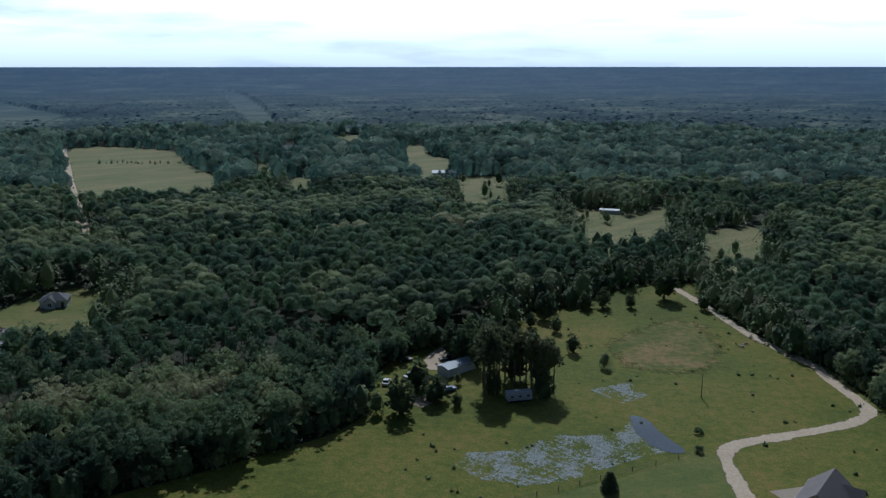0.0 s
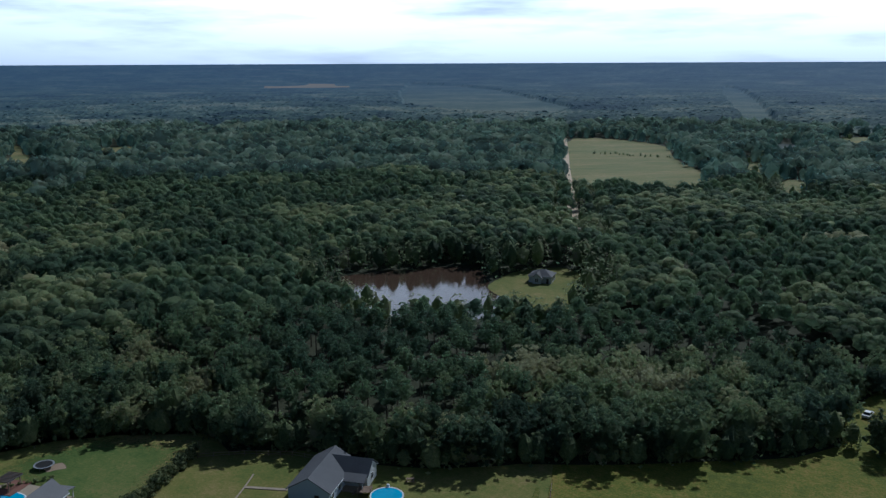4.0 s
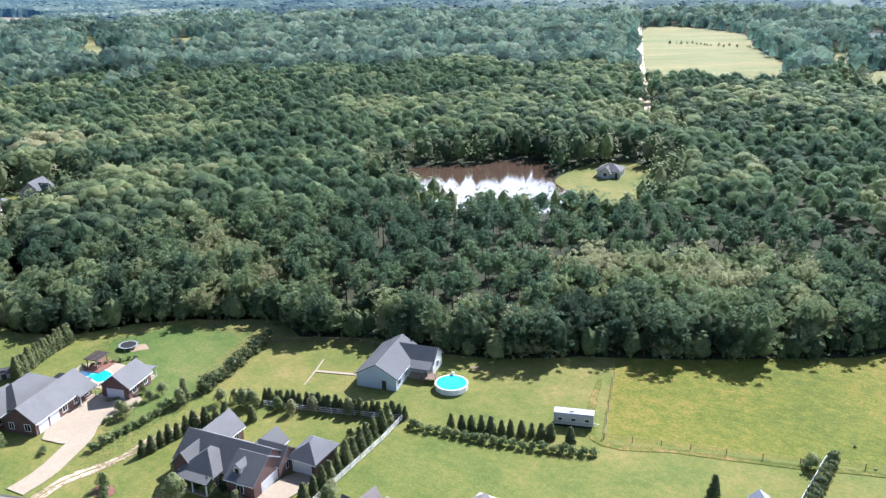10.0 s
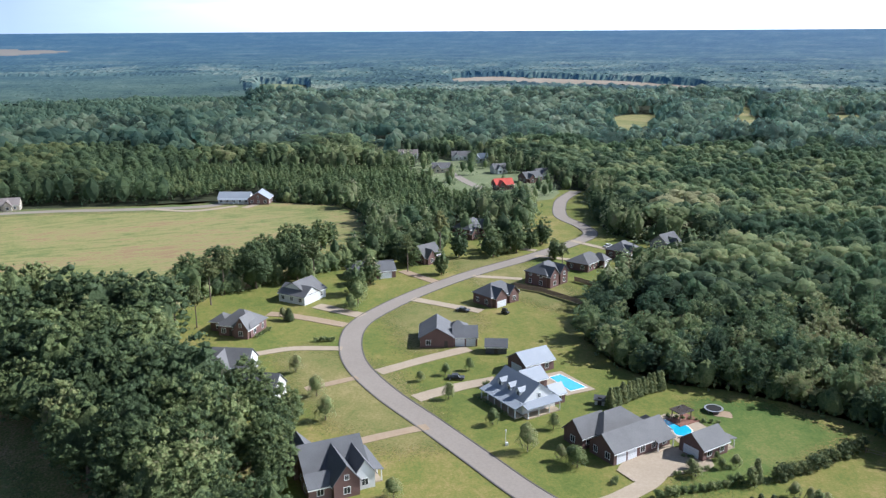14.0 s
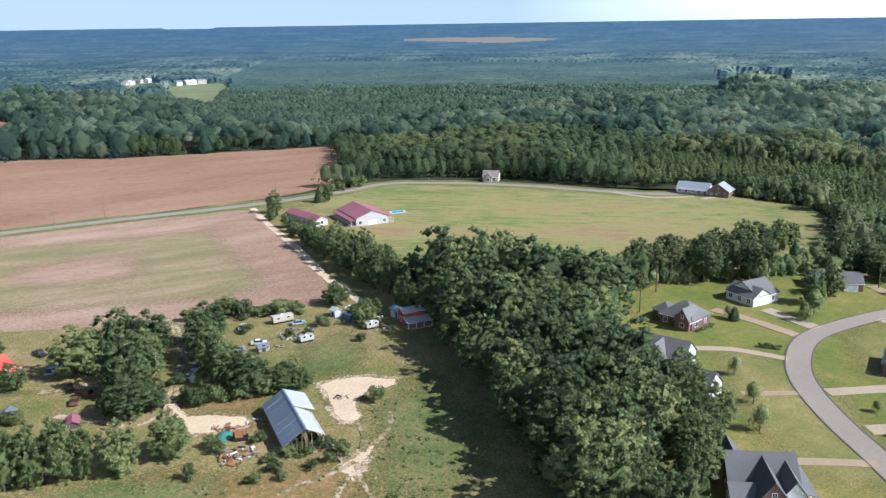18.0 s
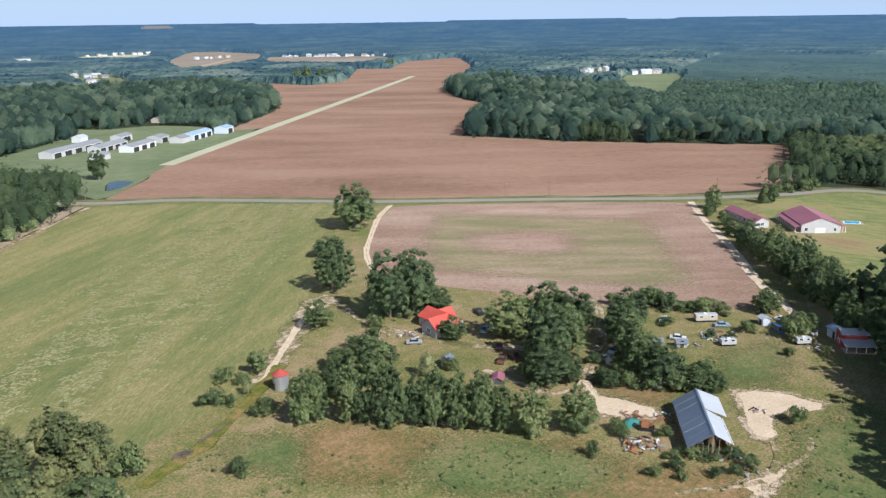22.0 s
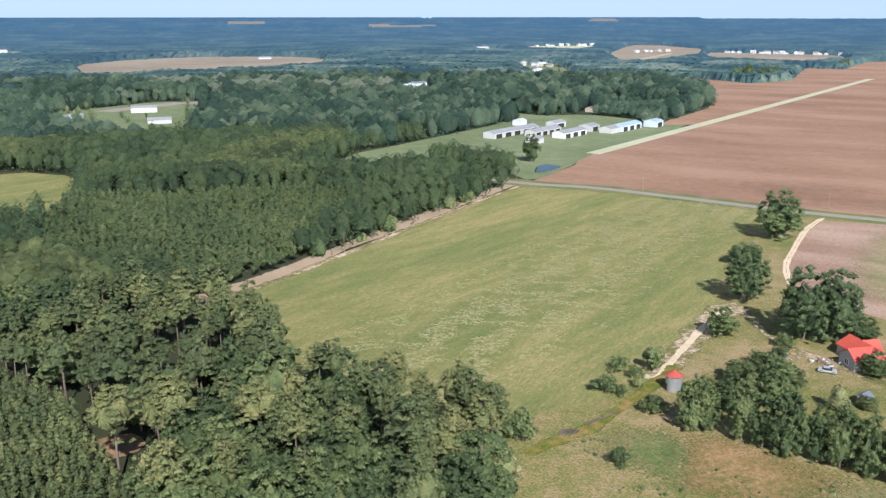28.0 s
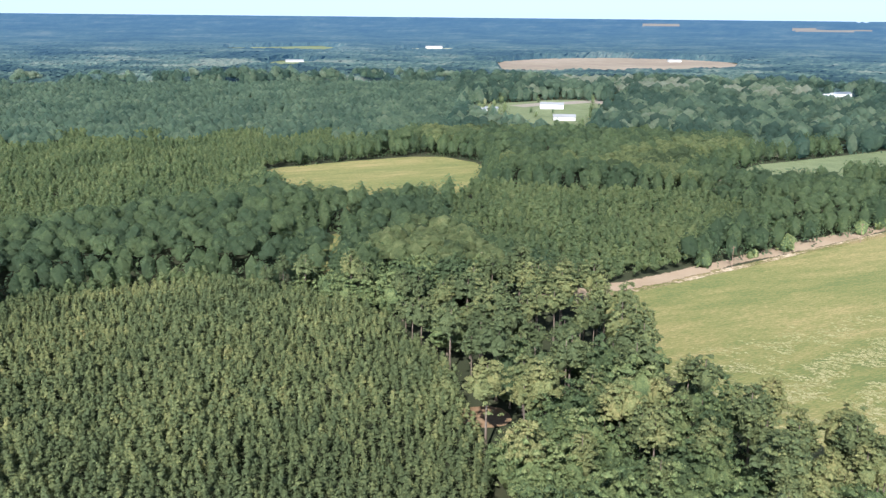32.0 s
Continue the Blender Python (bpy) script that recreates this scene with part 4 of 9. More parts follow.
def flakes(centres, normals, size):
    """Small clumps of leaves, one bent quad each, lying roughly along the normals."""
    n = len(centres)
    nn = normals + rng.normal(0, 0.55, (n, 3))
    nn /= np.linalg.norm(nn, axis=1)[:, None]
    a = np.cross(nn, rng.normal(0, 1, (n, 3)))
    a /= np.linalg.norm(a, axis=1)[:, None]
    b = np.cross(nn, a)
    s = size * (0.6 + 0.8 * rng.random((n, 1)))
    v = np.stack([centres + a * s, centres + b * s * 0.7 + nn * s * 0.2, centres - a * s, centres - b * s * 0.7 + nn * s * 0.2], 1).reshape(-1, 3)
    k = np.arange(n)[:, None] * 4
    return v, np.concatenate([k + [0, 1, 2], k + [0, 2, 3]])


def unit(v):
    return v / np.maximum(np.linalg.norm(v, axis=1), 1e-6)[:, None]


def joined(parts):
    """Vertices, triangles, material of each, how far each clump departs from its tree's tint, and the way out of the crown at each vertex."""
    vs, fs, ms, ts, o = [], [], [], [], 0
    hearts = np.array([v.mean(0) for v, f, m in parts if m == 0 and len(v) != len(f) * 2] or [[0, 0, 0]])
    for v, f, m in parts:
        vs.append(v), fs.append(f + o), ms.append(np.full(len(f), m))
        loose = len(v) == len(f) * 2
        # inner clumps a little darker than loose leaves: crown shade in the tint
        ts.append(np.repeat(rng.normal(0.02, 0.08, len(v) // 4), 4) if loose else rng.normal(-0.05, 0.07, len(v)))
        o += len(v)
    v = np.concatenate(vs)
    lo, hi = v.min(0), v.max(0)
    near = np.argmin(((v[:, None] - hearts[None]) ** 2).sum(2), 1)
    whole = (v - (lo + (hi - lo) * np.array([0.5, 0.5, 0.25]))) / (hi - lo)
    out = unit(0.6 * unit(v - hearts[near]) + 0.45 * unit(whole) + np.array([0, 0, 0.3]))
    return v, np.concatenate(fs), np.concatenate(ms), np.concatenate(ts), out


def stem(h, r, sides=5, lean=0.3):
    a = np.arange(sides) * math.tau / sides
    ring = np.stack([np.cos(a), np.sin(a), 0 * a], 1)
    rows = [ring * r * s + np.array([lean * z * z * h * 0.2, 0, z * h]) for z, s in ((-0.02, 1.25), (0.3, 0.85), (1, 0.35))]
    f = []
    for q in range(2):
        for k in range(sides):
            a0, a1 = q * sides + k, q * sides + (k + 1) % sides
            f += [(a0, a1, a1 + sides), (a0, a1 + sides, a0 + sides)]
    return np.concatenate(rows), np.array(f)


def broad_crown(height, radius, lobes, level, leaves, leaf, base=0.28):
    """A broad crown: lobes of foliage round the middle, with loose clumps of leaves standing off them."""
    parts, cs, ns = [], [], []
    for k in range(lobes):
        a = k * 2.4 + rng.random() * 0.8
        d = radius * (0.2 + 0.48 * math.sqrt((k + 0.5) / lobes))
        z = height * (base + 0.13 + (0.94 - base - 0.28) * (1 - ((k + 0.3) / lobes) ** 1.2) + 0.08 * (rng.random() - 0.5))
        r = radius * (0.42 + 0.2 * rng.random())
        c = np.array([d * math.cos(a), d * math.sin(a), z])
        v, f = lump(level, c, (r * 0.58, r * 0.58, r * 0.48), 0.25)
        parts.append((v, f, 0))
        m = leaves // lobes
        u = rng.normal(0, 1, (m, 3))
        u[:, 2] = np.abs(u[:, 2]) * 0.9 - 0.25
        u /= np.linalg.norm(u, axis=1)[:, None]
        cs.append(c + u * np.array([r, r, r * 0.85]) * (0.72 + 0.46 * rng.random((m, 1)))), ns.append(u)
    if leaves:
        v, f = flakes(np.concatenate(cs), np.concatenate(ns), leaf)
        parts.append((v, f, 0))
    return parts


def tufted(height, radius, z0, z1, leaves, leaf, cores, level=1, taper=0.35, sharp=1.0, core=0.62):
    """A crown of loose leaf clumps round a darker core, fuller below and narrower to the top."""
    parts = []
    for k in range(cores):
        q = (k + 0.5) / cores
        w = radius * (core - 0.4 * taper * q)
        off = 0.14 * radius * (cores > 1)
        v, f = lump(level, (off * rng.normal(), off * rng.normal(), height * (z0 + (z1 - z0) * (0.22 + 0.55 * q))), (w, w, height * (z1 - z0) * 0.65 * core / cores ** 0.5), 0.25)
        parts.append((v, f, 0))
    u = rng.normal(0, 1, (leaves, 3))
    u[:, 2] = np.abs(u[:, 2]) * 1.1 - 0.45
    u /= np.linalg.norm(u, axis=1)[:, None]
    q = np.clip((u[:, 2] + 0.45) / 1.45, 0, 1)
    lobes = 1 + 0.28 * np.sin(np.arctan2(u[:, 1], u[:, 0]) * 3 + rng.random() * 6) * np.sin(q * 5 + rng.random() * 6)
    w = radius * (1 - taper * q ** sharp) * lobes * (0.86 + 0.26 * rng.random(leaves))
    c = np.stack([u[:, 0] * w, u[:, 1] * w, height * (z0 + (z1 - z0) * q)], 1)
    v, f = flakes(c, u + np.array([0, 0, 0.7]), leaf)
    return parts + [(v, f, 0)]


def tufts(height, radius, z0, n, size, per, leaf, hearts=4, pointed=0.0, flat=0.75, low=-0.35):
    """A near crown: many tufts of leaves, each round its own twig, on a lobed outline, with gaps of shade between them."""
    parts = []
    mid, half = height * (z0 + (1 - z0) * 0.42), height * (1 - z0) * 0.56
    for k in range(hearts):
        a = k * 2.4 + rng.random()
        d = radius * 0.32 * (hearts > 1)
        parts.append((*lump(1, (d * math.cos(a), d * math.sin(a), mid + half * 0.5 * (rng.random() - 0.5)), (radius * 0.44, radius * 0.44, half * 0.50), 0.25), 0))
    u = rng.normal(0, 1, (n, 3))
    u[:, 2] = np.abs(u[:, 2]) * 0.95 + low * rng.random(n)
    u = unit(u)
    p, q = rng.random(2) * 6
    az = np.arctan2(u[:, 1], u[:, 0])
    lobe = 1 + 0.13 * np.sin(3 * az + p) * np.cos(2.6 * u[:, 2] + q) + 0.07 * np.sin(5 * az + q)
    far = lobe * (1.0 - 0.36 * rng.random(n) ** 2.2)
    slim = 1 - pointed * np.clip(u[:, 2], 0, 1)
    c = np.stack([u[:, 0] * radius * far * slim, u[:, 1] * radius * far * slim, mid + u[:, 2] * half * far], 1)
    cs, ns = [], []
    for o in c:
        t = size * (0.65 + 0.7 * rng.random())
        parts.append((*lump(0, o, (t * 0.75, t * 0.75, t * 0.75 * flat), 0.3), 0))
        w = rng.normal(0, 1, (per, 3))
        w[:, 2] = np.abs(w[:, 2]) - 0.35
        w = unit(w)
        cs.append(o + w * np.array([t, t, t * flat]) * (0.7 + 0.4 * rng.random((per, 1)))), ns.append(w)
    v, f = flakes(np.concatenate(cs), np.concatenate(ns), leaf)
    return parts + [(v, f, 0)]


def dome(height, radius, z0, lobes, leaves, leaf, fat=0.44, peak=0.0):
    """A far crown: a dome of foliage lobes, open below, with a few loose clumps at its rim. peak draws it up to a point."""
    parts, cs, ns = [], [], []
    turn0 = rng.random() * 6
    for k in range(lobes):
        up = 1 - 0.94 * (k + 0.4) / lobes
        a = turn0 + k * 2.4 + 0.5 * rng.random()
        side = math.sqrt(max(0.0, 1 - up * up)) * (1 - peak * up)
        c = np.array([radius * 0.66 * side * math.cos(a), radius * 0.66 * side * math.sin(a), height * (z0 + (1 - z0) * (0.28 + 0.52 * up * (0.9 + 0.2 * rng.random())))])
        r = radius * fat * (0.8 + 0.4 * rng.random()) * (1 - 0.35 * peak * up)
        v, f = lump(1, c, (r, r, r * (0.85 + 0.5 * peak)), 0.24)
        mid = (v[f].mean(1) - c) / r
        parts.append((v, f[mid[:, 2] > -0.55], 0))
        m = max(1, leaves // lobes)
        u = rng.normal(0, 1, (m, 3))
        u[:, 2] = np.abs(u[:, 2]) * 0.8 - 0.15
        u = unit(u)
        cs.append(c + u * r * (0.95 + 0.35 * rng.random((m, 1)))), ns.append(u)
    v, f = flakes(np.concatenate(cs), np.concatenate(ns), leaf)
    return parts + [(v, f, 0)]


def sprigs(height, radius, z0, cores, leaves, leaf):
    """A young pine: small dark clumps up the stem inside a loose cone of needle sprays."""
    parts = []
    for k in range(cores):
        q = (k + 0.4) / cores
        a, w = rng.random() * math.tau, radius * (0.62 - 0.34 * q)
        d = radius * 0.34 * (1 - q)
        parts.append((*lump(0, (d * math.cos(a), d * math.sin(a), height * (z0 + (1 - z0) * q * 0.92)), (w, w, w * 0.95), 0.35), 0))
    q = rng.random(leaves) ** 1.25
    a = rng.random(leaves) * math.tau
    w = radius * (1.0 - 0.85 * q) * (0.72 + 0.5 * rng.random(leaves)) * (1 + 0.3 * np.sin(3 * a + 9 * q + rng.random() * 6))
    c = np.stack([w * np.cos(a), w * np.sin(a), height * (z0 + (1 - z0) * q)], 1)
    v, f = flakes(c, np.stack([np.cos(a), np.sin(a), 0.9 + 0 * a], 1), leaf)
    return parts + [(v, f, 0)]


# templates by species and nearness; heights in metres
KINDS = {}
for q in range(6):
    KINDS.setdefault(("broad", 0), []).append(joined(tufts(14, 5.0, 0.05, 150, 0.78, 13, 0.22, 7, low=-0.8) + [(*stem(9, 0.28), 1)]))
    KINDS.setdefault(("broad", 1), []).append(joined(tufts(14, 5.2, 0.05, 68, 1.0, 8, 0.30, 7, low=-0.7) + [(*stem(9, 0.28), 1)]))
    KINDS.setdefault(("broad", 2), []).append(joined(dome(13.5, 5.6, 0.34, 9, 45, 0.42)))
    KINDS.setdefault(("broad", 3), []).append(joined(dome(13.5, 6.8, 0.4, 3, 9, 0.8, 0.64)))
    KINDS.setdefault(("pine", 0), []).append(joined(tufts(18, 3.4, 0.46, 85, 0.68, 12, 0.20, 3, 0.35, 0.65) + [(*stem(16.5, 0.24, 5, 0.1), 1)]))
    KINDS.setdefault(("pine", 1), []).append(joined(tufts(17, 3.7, 0.44, 46, 0.85, 7, 0.28, 3, 0.35, 0.65) + [(*stem(15.5, 0.24, 5, 0.1), 1)]))
    KINDS.setdefault(("pine", 2), []).append(joined(dome(14.5, 4.5, 0.42, 7, 42, 0.40, 0.48, 0.4)))
    KINDS.setdefault(("pine", 3), []).append(joined(dome(14, 6.2, 0.46, 3, 9, 0.75, 0.64, 0.35)))
    KINDS.setdefault(("young", 0), []).append(joined(sprigs(8.0, 1.5, 0.58, 4, 72, 0.17)))
    KINDS.setdefault(("young", 1), []).append(joined(sprigs(8.0, 1.65, 0.56, 4, 50, 0.21)))
    KINDS.setdefault(("young", 2), []).append(joined(sprigs(8.0, 3.0, 0.42, 5, 34, 0.42)))
    KINDS.setdefault(("young", 3), []).append(joined(tufted(9, 4.4, 0.25, 1.0, 8, 1.0, 1, 1, 0.5, core=0.88)))
    KINDS.setdefault(("skirt", 2), []).append(joined(tufted(13, 4.9, 0.0, 1.0, 84, 0.68, 1, 1, 0.15, 2.0, core=0.6)))
    KINDS.setdefault(("skirt", 3), []).append(joined(tufted(13, 5.6, 0.0, 1.0, 26, 1.2, 1, 1, 0.15, 2.0, core=0.85)))
    KINDS.setdefault(("edge", 0), []).append(joined(tufted(5, 2.6, -0.05, 1.0, 34, 0.5, 1, 1, core=0.8)))


def planted(name, label, kind, near, x, y, height, tint, materials, turn=None):
    """One object with a tree of that kind at each of the places."""
    if not len(x):
        return
    vs, fs, ts, ms, ns, o = [], [], [], [], [], 0
    forms = KINDS[kind, near]
    pick = rng.integers(0, len(forms), len(x))
    for k, (v, f, m, dt, out) in enumerate(forms):
        s = pick == k
        n = int(s.sum())
        if not n:
            continue
        a = rng.random(n) * math.tau if turn is None else radians(turn) + rng.normal(0, 0.25, n)
        c, d = np.cos(a)[:, None], np.sin(a)[:, None]
        w = (height[s] * (0.85 + 0.35 * rng.random(n)))[:, None]
        px = (v[None, :, 0] * c - v[None, :, 1] * d) * w + x[s][:, None]
        py = (v[None, :, 0] * d + v[None, :, 1] * c) * w + y[s][:, None]
        pz = v[None, :, 2] * height[s][:, None]
        vs.append(np.stack([px, py, pz], -1).reshape(-1, 3))
        ns.append(np.stack([out[None, :, 0] * c - out[None, :, 1] * d, out[None, :, 0] * d + out[None, :, 1] * c, np.repeat(out[None, :, 2], n, 0)], -1).reshape(-1, 3))
        fs.append((f[None] + (np.arange(n) * len(v))[:, None, None]).reshape(-1, 3) + o)
        ts.append(np.clip(tint[s][:, None] + dt[None], -0.2, np.maximum(0.8, tint[s][:, None])).ravel())
        ms.append(np.tile(m, n))
        o += n * len(v)
    me = mesh_np(name, np.concatenate(vs), np.concatenate(fs), np.concatenate(ts), np.concatenate(ms), materials, np.concatenate(ns))
    tagged(new(name, me), label, "woods", kind="stuff")


def soft(x, y, scale, seed=0):
    """A smooth random field, 0 to 1, from a few crossed waves."""
    out = np.zeros(x.shape)
    g2 = np.random.default_rng(100 + seed)
    for _ in range(9):
        a, p, k = g2.random() * math.tau, g2.random() * math.tau, (0.6 + 1.4 * g2.random()) / scale * math.tau
        out += np.sin((x * math.cos(a) + y * math.sin(a)) * k + p)
    return 0.5 + out / 9 * 1.3


ROAD_GAPS = [(SUBROAD, 7), (MAINROAD, 16), ([(-160, 380), (-198, 461), (-315, 709), (-425, 951)], 2.6), (SOUTH[2:8], 4.0), (SOUTH[:3], 4.5)]


HOLES = [OPEN_LAND, BROWN, HANGARS, POND, POND_LAWN] + CLEARINGS
WOOD_HOUSES = [(-144, 318, 13), (-473, -15, 20), (-318, 165, 12), (-344, 84, 9), (-329, 78, 8), (-349, 90, 8), (-372, 90, 12), (-594, 92, 24), (-572, 128, 24), (-506, 142, 20), (-470, 150, 20), (-450, 132, 18), (-592, 56, 12), (-700, 60, 14), (-470, -135, 10), (-330, -775, 14), (-98, -630, 11), (-80, -610, 11)] + [(x, y, 4.5) for x, y in GLADES]


def wooded(x, y, belts=True):
    ok = np.ones(x.shape, bool)
    for poly in HOLES:
        ok &= ~inside(poly, x, y)
    if belts:
        for poly in BELTS:
            ok |= inside(poly, x, y)
    for pts, gap in ROAD_GAPS:
        ok &= near_line(pts, x, y) > gap
    for hx, hy, hr in WOOD_HOUSES:
        ok &= np.hypot(x - hx, y - hy) > hr
    return ok


def scatter(r0, r1, spacing):
    """Places on a jittered grid in the ring r0 to r1 over the planted stretch of the compass."""
    n = int(2 * r1 / spacing)
    gx, gy = np.meshgrid(np.arange(n) * spacing - r1, np.arange(n) * spacing - r1)
    x = (gx + (gy / spacing % 2) * spacing / 2 + rng.uniform(-0.42, 0.42, gx.shape) * spacing).ravel()
    y = (gy + rng.uniform(-0.42, 0.42, gx.shape) * spacing).ravel()
    r = np.hypot(x, y)
    az = np.degrees(np.arctan2(-x, y))
    az = np.where(az < -90, az + 360, az)
    r = r * (1 + (0.10 if r1 > 600 else 0.0) * (soft(x, y, 90, 21) - 0.5))     # the rings of detail meet in a wandering line
    s = (r > r0) & (r < r1) & (az > AZ0) & (az < AZ1)
    return x[s], y[s]


def in_pinery(x, y):
    s = np.zeros(x.shape, bool)
    for poly in PINERY:
        s |= inside(poly, x, y)
    return s


BARE = [(-107, 203, 10), (-95, 201, 7), (-67, 208, 8), (-370, 195, 15), (-47, 428, 14), (11, 444, 14), (87, -1107, 50), (-13, -1037, 45), (-123, -1011, 45), (-859, -220, 30), (-1096, -165, 40), (-980, -190, 30)]   # stands of greyish, thin crowns: place and radius


def in_plantation(x, y):
    s = np.zeros(x.shape, bool)
    for poly in PLANTATIONS:
        s |= inside(poly, x, y)
    return s


for near, r0, r1, gap, young_gap in ((0, 95, 175, 6.8, 1.9), (1, 175, 275, 6.9, 2.1), (2, 275, 640, 7.4, 4.2), (3, 640, 1180, 9.8, 7.2)):
    x, y = scatter(r0, r1, gap)
    s = wooded(x, y) & ~in_plantation(x, y)
    x, y = x[s], y[s]
    n = len(x)
    stand = soft(x, y, 130, 1)
    bare = np.zeros(n, bool)
    for bx, by, br in BARE:
        bare |= np.hypot(x - bx, y - by) < 1.2 * br * rng.uniform(0.6, 1.2, n)
    tint = np.clip(0.22 + 0.36 * stand + rng.normal(0, 0.22 if near == 3 else 0.16, n), 0.02, 0.85)
    tint = np.where((y < -60) & (near < 2) & ~inside(BELTS[0], x, y), np.clip(tint - 0.15 + rng.normal(0, 0.08, n), 0.02, 0.38), tint)
    tint = np.where(bare & (rng.random(n) < 0.8), 0.95, np.minimum(tint, np.where(y < -60, 0.42, 0.62) if near == 2 else 0.8))
    pinery = in_pinery(x, y)
    pine = (soft(x, y, 160, 3) + rng.normal(0, 0.14, n) > np.where(y < -60, 0.30, 0.56 if near > 1 else 0.62)) | (pinery & (rng.random(n) < 0.93))
    pine &= ~(bare & (rng.random(n) < 0.85))
    if near < 2:
        # the belt beside the farm holds fewer, larger trees
        old = inside(BELTS[0], x, y)
        keep = np.where(old, rng.random(n) < 0.9, (y > -60) | (rng.random(n) < 0.84))
        x, y, tint, pine, old = x[keep], y[keep], tint[keep], pine[keep], old[keep]
        pine &= ~old
        for q in range(6):
            pine &= wooded(x + 11 * math.cos(q * 1.047), y + 11 * math.sin(q * 1.047)) | (y < -60)
        tint = np.where(old, np.clip(tint - 0.14, 0.02, 0.6), tint)
        n = len(x)
    h = (0.92 + 0.30 * soft(x, y, 220, 4)) * (0.88 + 0.24 * rng.random(n)) * (np.where(old, 1.36 * rng.uniform(0.78, 1.25, n), 1.0) if near < 2 else 1.0) * np.where(y > 60, 0.74 if near < 2 else 0.84, 1.0)
    h = np.where((y < -60) & (near < 2) & ~inside(BELTS[0], x, y), h * rng.uniform(0.80, 1.08, n), h)
    if near == 3:
        h *= rng.uniform(0.78, 1.25, n)
    if near > 1:
        # the outermost trees carry leaves down to the ground
        rim = np.zeros(n, bool)
        for q in range(6):
            rim |= ~wooded(x + 14 * math.cos(q * 1.047), y + 14 * math.sin(q * 1.047))
            rim |= in_plantation(x + 14 * math.cos(q * 1.047), y + 14 * math.sin(q * 1.047))
        rim &= ~inside(BELTS[0], x, y)
        for side, words, leaf_m in ((rim & (y > 0), "far northern clearings", M_EDGE), (rim & (y <= 0), "southern plantations and clearings", M_SOUTHP)):
            planted("woods_edge", "leafy edge trees along the " + words, "skirt", near, x[side], y[side], h[side], np.clip(tint[side] - (0.0 if leaf_m is M_EDGE else 0.06), 0.02, 0.6), [M_FARW_HAZE if near == 3 else leaf_m, M_BARK])
        x, y, h, tint, pine = x[~rim], y[~rim], h[~rim], tint[~rim], pine[~rim]
    # northern crowns take the bluer colours that stand in for haze
    split = 60 if near == 1 else -40 + 300 * (soft(x, y, 260, 31) - 0.5)
    for part_of, leaf_m, pine_m, words in ((y > split, M_MIDW_HAZE, M_MIDP_HAZE, "north of the street"), (y <= split, M_SOUTHW, M_SOUTHP, "beyond the farm fields")):
        far_side = " " + words if near else ""
        north_side = leaf_m is M_MIDW_HAZE
        if near == 0 and not north_side:
            continue
        u = ~pine & (part_of | (near < 1))
        planted("woods_broadleaf", "mixed green broadleaf woods with a few grey crowns" + far_side, "broad", near, x[u], y[u], h[u], tint[u], [(M_LEAF, M_MIDW_HAZE if north_side else M_LEAF, leaf_m, M_FARN_HAZE if north_side else M_FARW_HAZE)[near], M_BARK])
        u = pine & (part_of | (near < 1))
        planted("woods_pine", "tall dark green pine woods" + far_side, "pine", near, x[u], y[u], h[u], np.clip(tint[u] + np.where((y[u] < -60) & (near < 2), 0.02, -0.06), 0, 0.7), [(M_NEEDLE, M_MIDP_HAZE if north_side else M_NEEDLE, pine_m, M_FARN_HAZE if north_side else M_FARW_HAZE)[near], M_BARK])
    x, y = scatter(r0, r1, young_gap)
    s = wooded(x, y, False) & in_plantation(x, y)
    x, y = x[s], y[s]
    n = len(x)
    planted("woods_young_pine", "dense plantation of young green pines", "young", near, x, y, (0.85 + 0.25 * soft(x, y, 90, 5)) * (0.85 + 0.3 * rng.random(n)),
            np.clip((0.15, 0.16, 0.46, 0.34)[near] + 0.18 * soft(x, y, 60, 6) + rng.normal(0, 0.08, n), 0.05, 0.8), [M_FARW_HAZE if near == 3 else M_SOUTHP if near == 2 else M_NEEDLE, M_BARK])


# lone trees dotted over the far clearings
n = 5000
x, y = rng.uniform(-1300, 700, n), rng.uniform(-2200, 1100, n)
s = np.zeros(n, bool)
for k in (1, 7, 8, 9, 15, 26, 27):
    s |= inside(CLEARINGS[k], x, y)
s &= (rng.random(n) < 0.9) & (np.hypot(x, y) > 300)
tx, ty = np.concatenate([rng.uniform(6, 150, 60), np.linspace(-322, -226, 22) + rng.normal(0, 2, 22), np.linspace(-214, -190, 8)]), np.concatenate([rng.uniform(380, 660, 60), np.linspace(800, 800, 22) + rng.normal(0, 3, 22), np.linspace(770, 775, 8)])
keep = np.concatenate([inside(CLEARINGS[2], tx[:60], ty[:60]) | inside(CLEARINGS[3], tx[:60], ty[:60]) | inside(CLEARINGS[4], tx[:60], ty[:60]), np.ones(30, bool)])
x, y = np.concatenate([x[s], tx[keep]]), np.concatenate([y[s], ty[keep]])
hx, hy = rng.uniform(-600, -420, 60), rng.uniform(86, 170, 60)
s = inside(CLEARINGS[21], hx, hy) & (near_line(SUBROAD, hx, hy) > 10) & (near_line([(-470, 122), (-500, 118), (-545, 115)], hx, hy) > 8)
for bx, by, br in WOOD_HOUSES:
    s &= np.hypot(hx - bx, hy - by) > 11
x, y = np.concatenate([x, hx[s]]), np.concatenate([y, hy[s]])
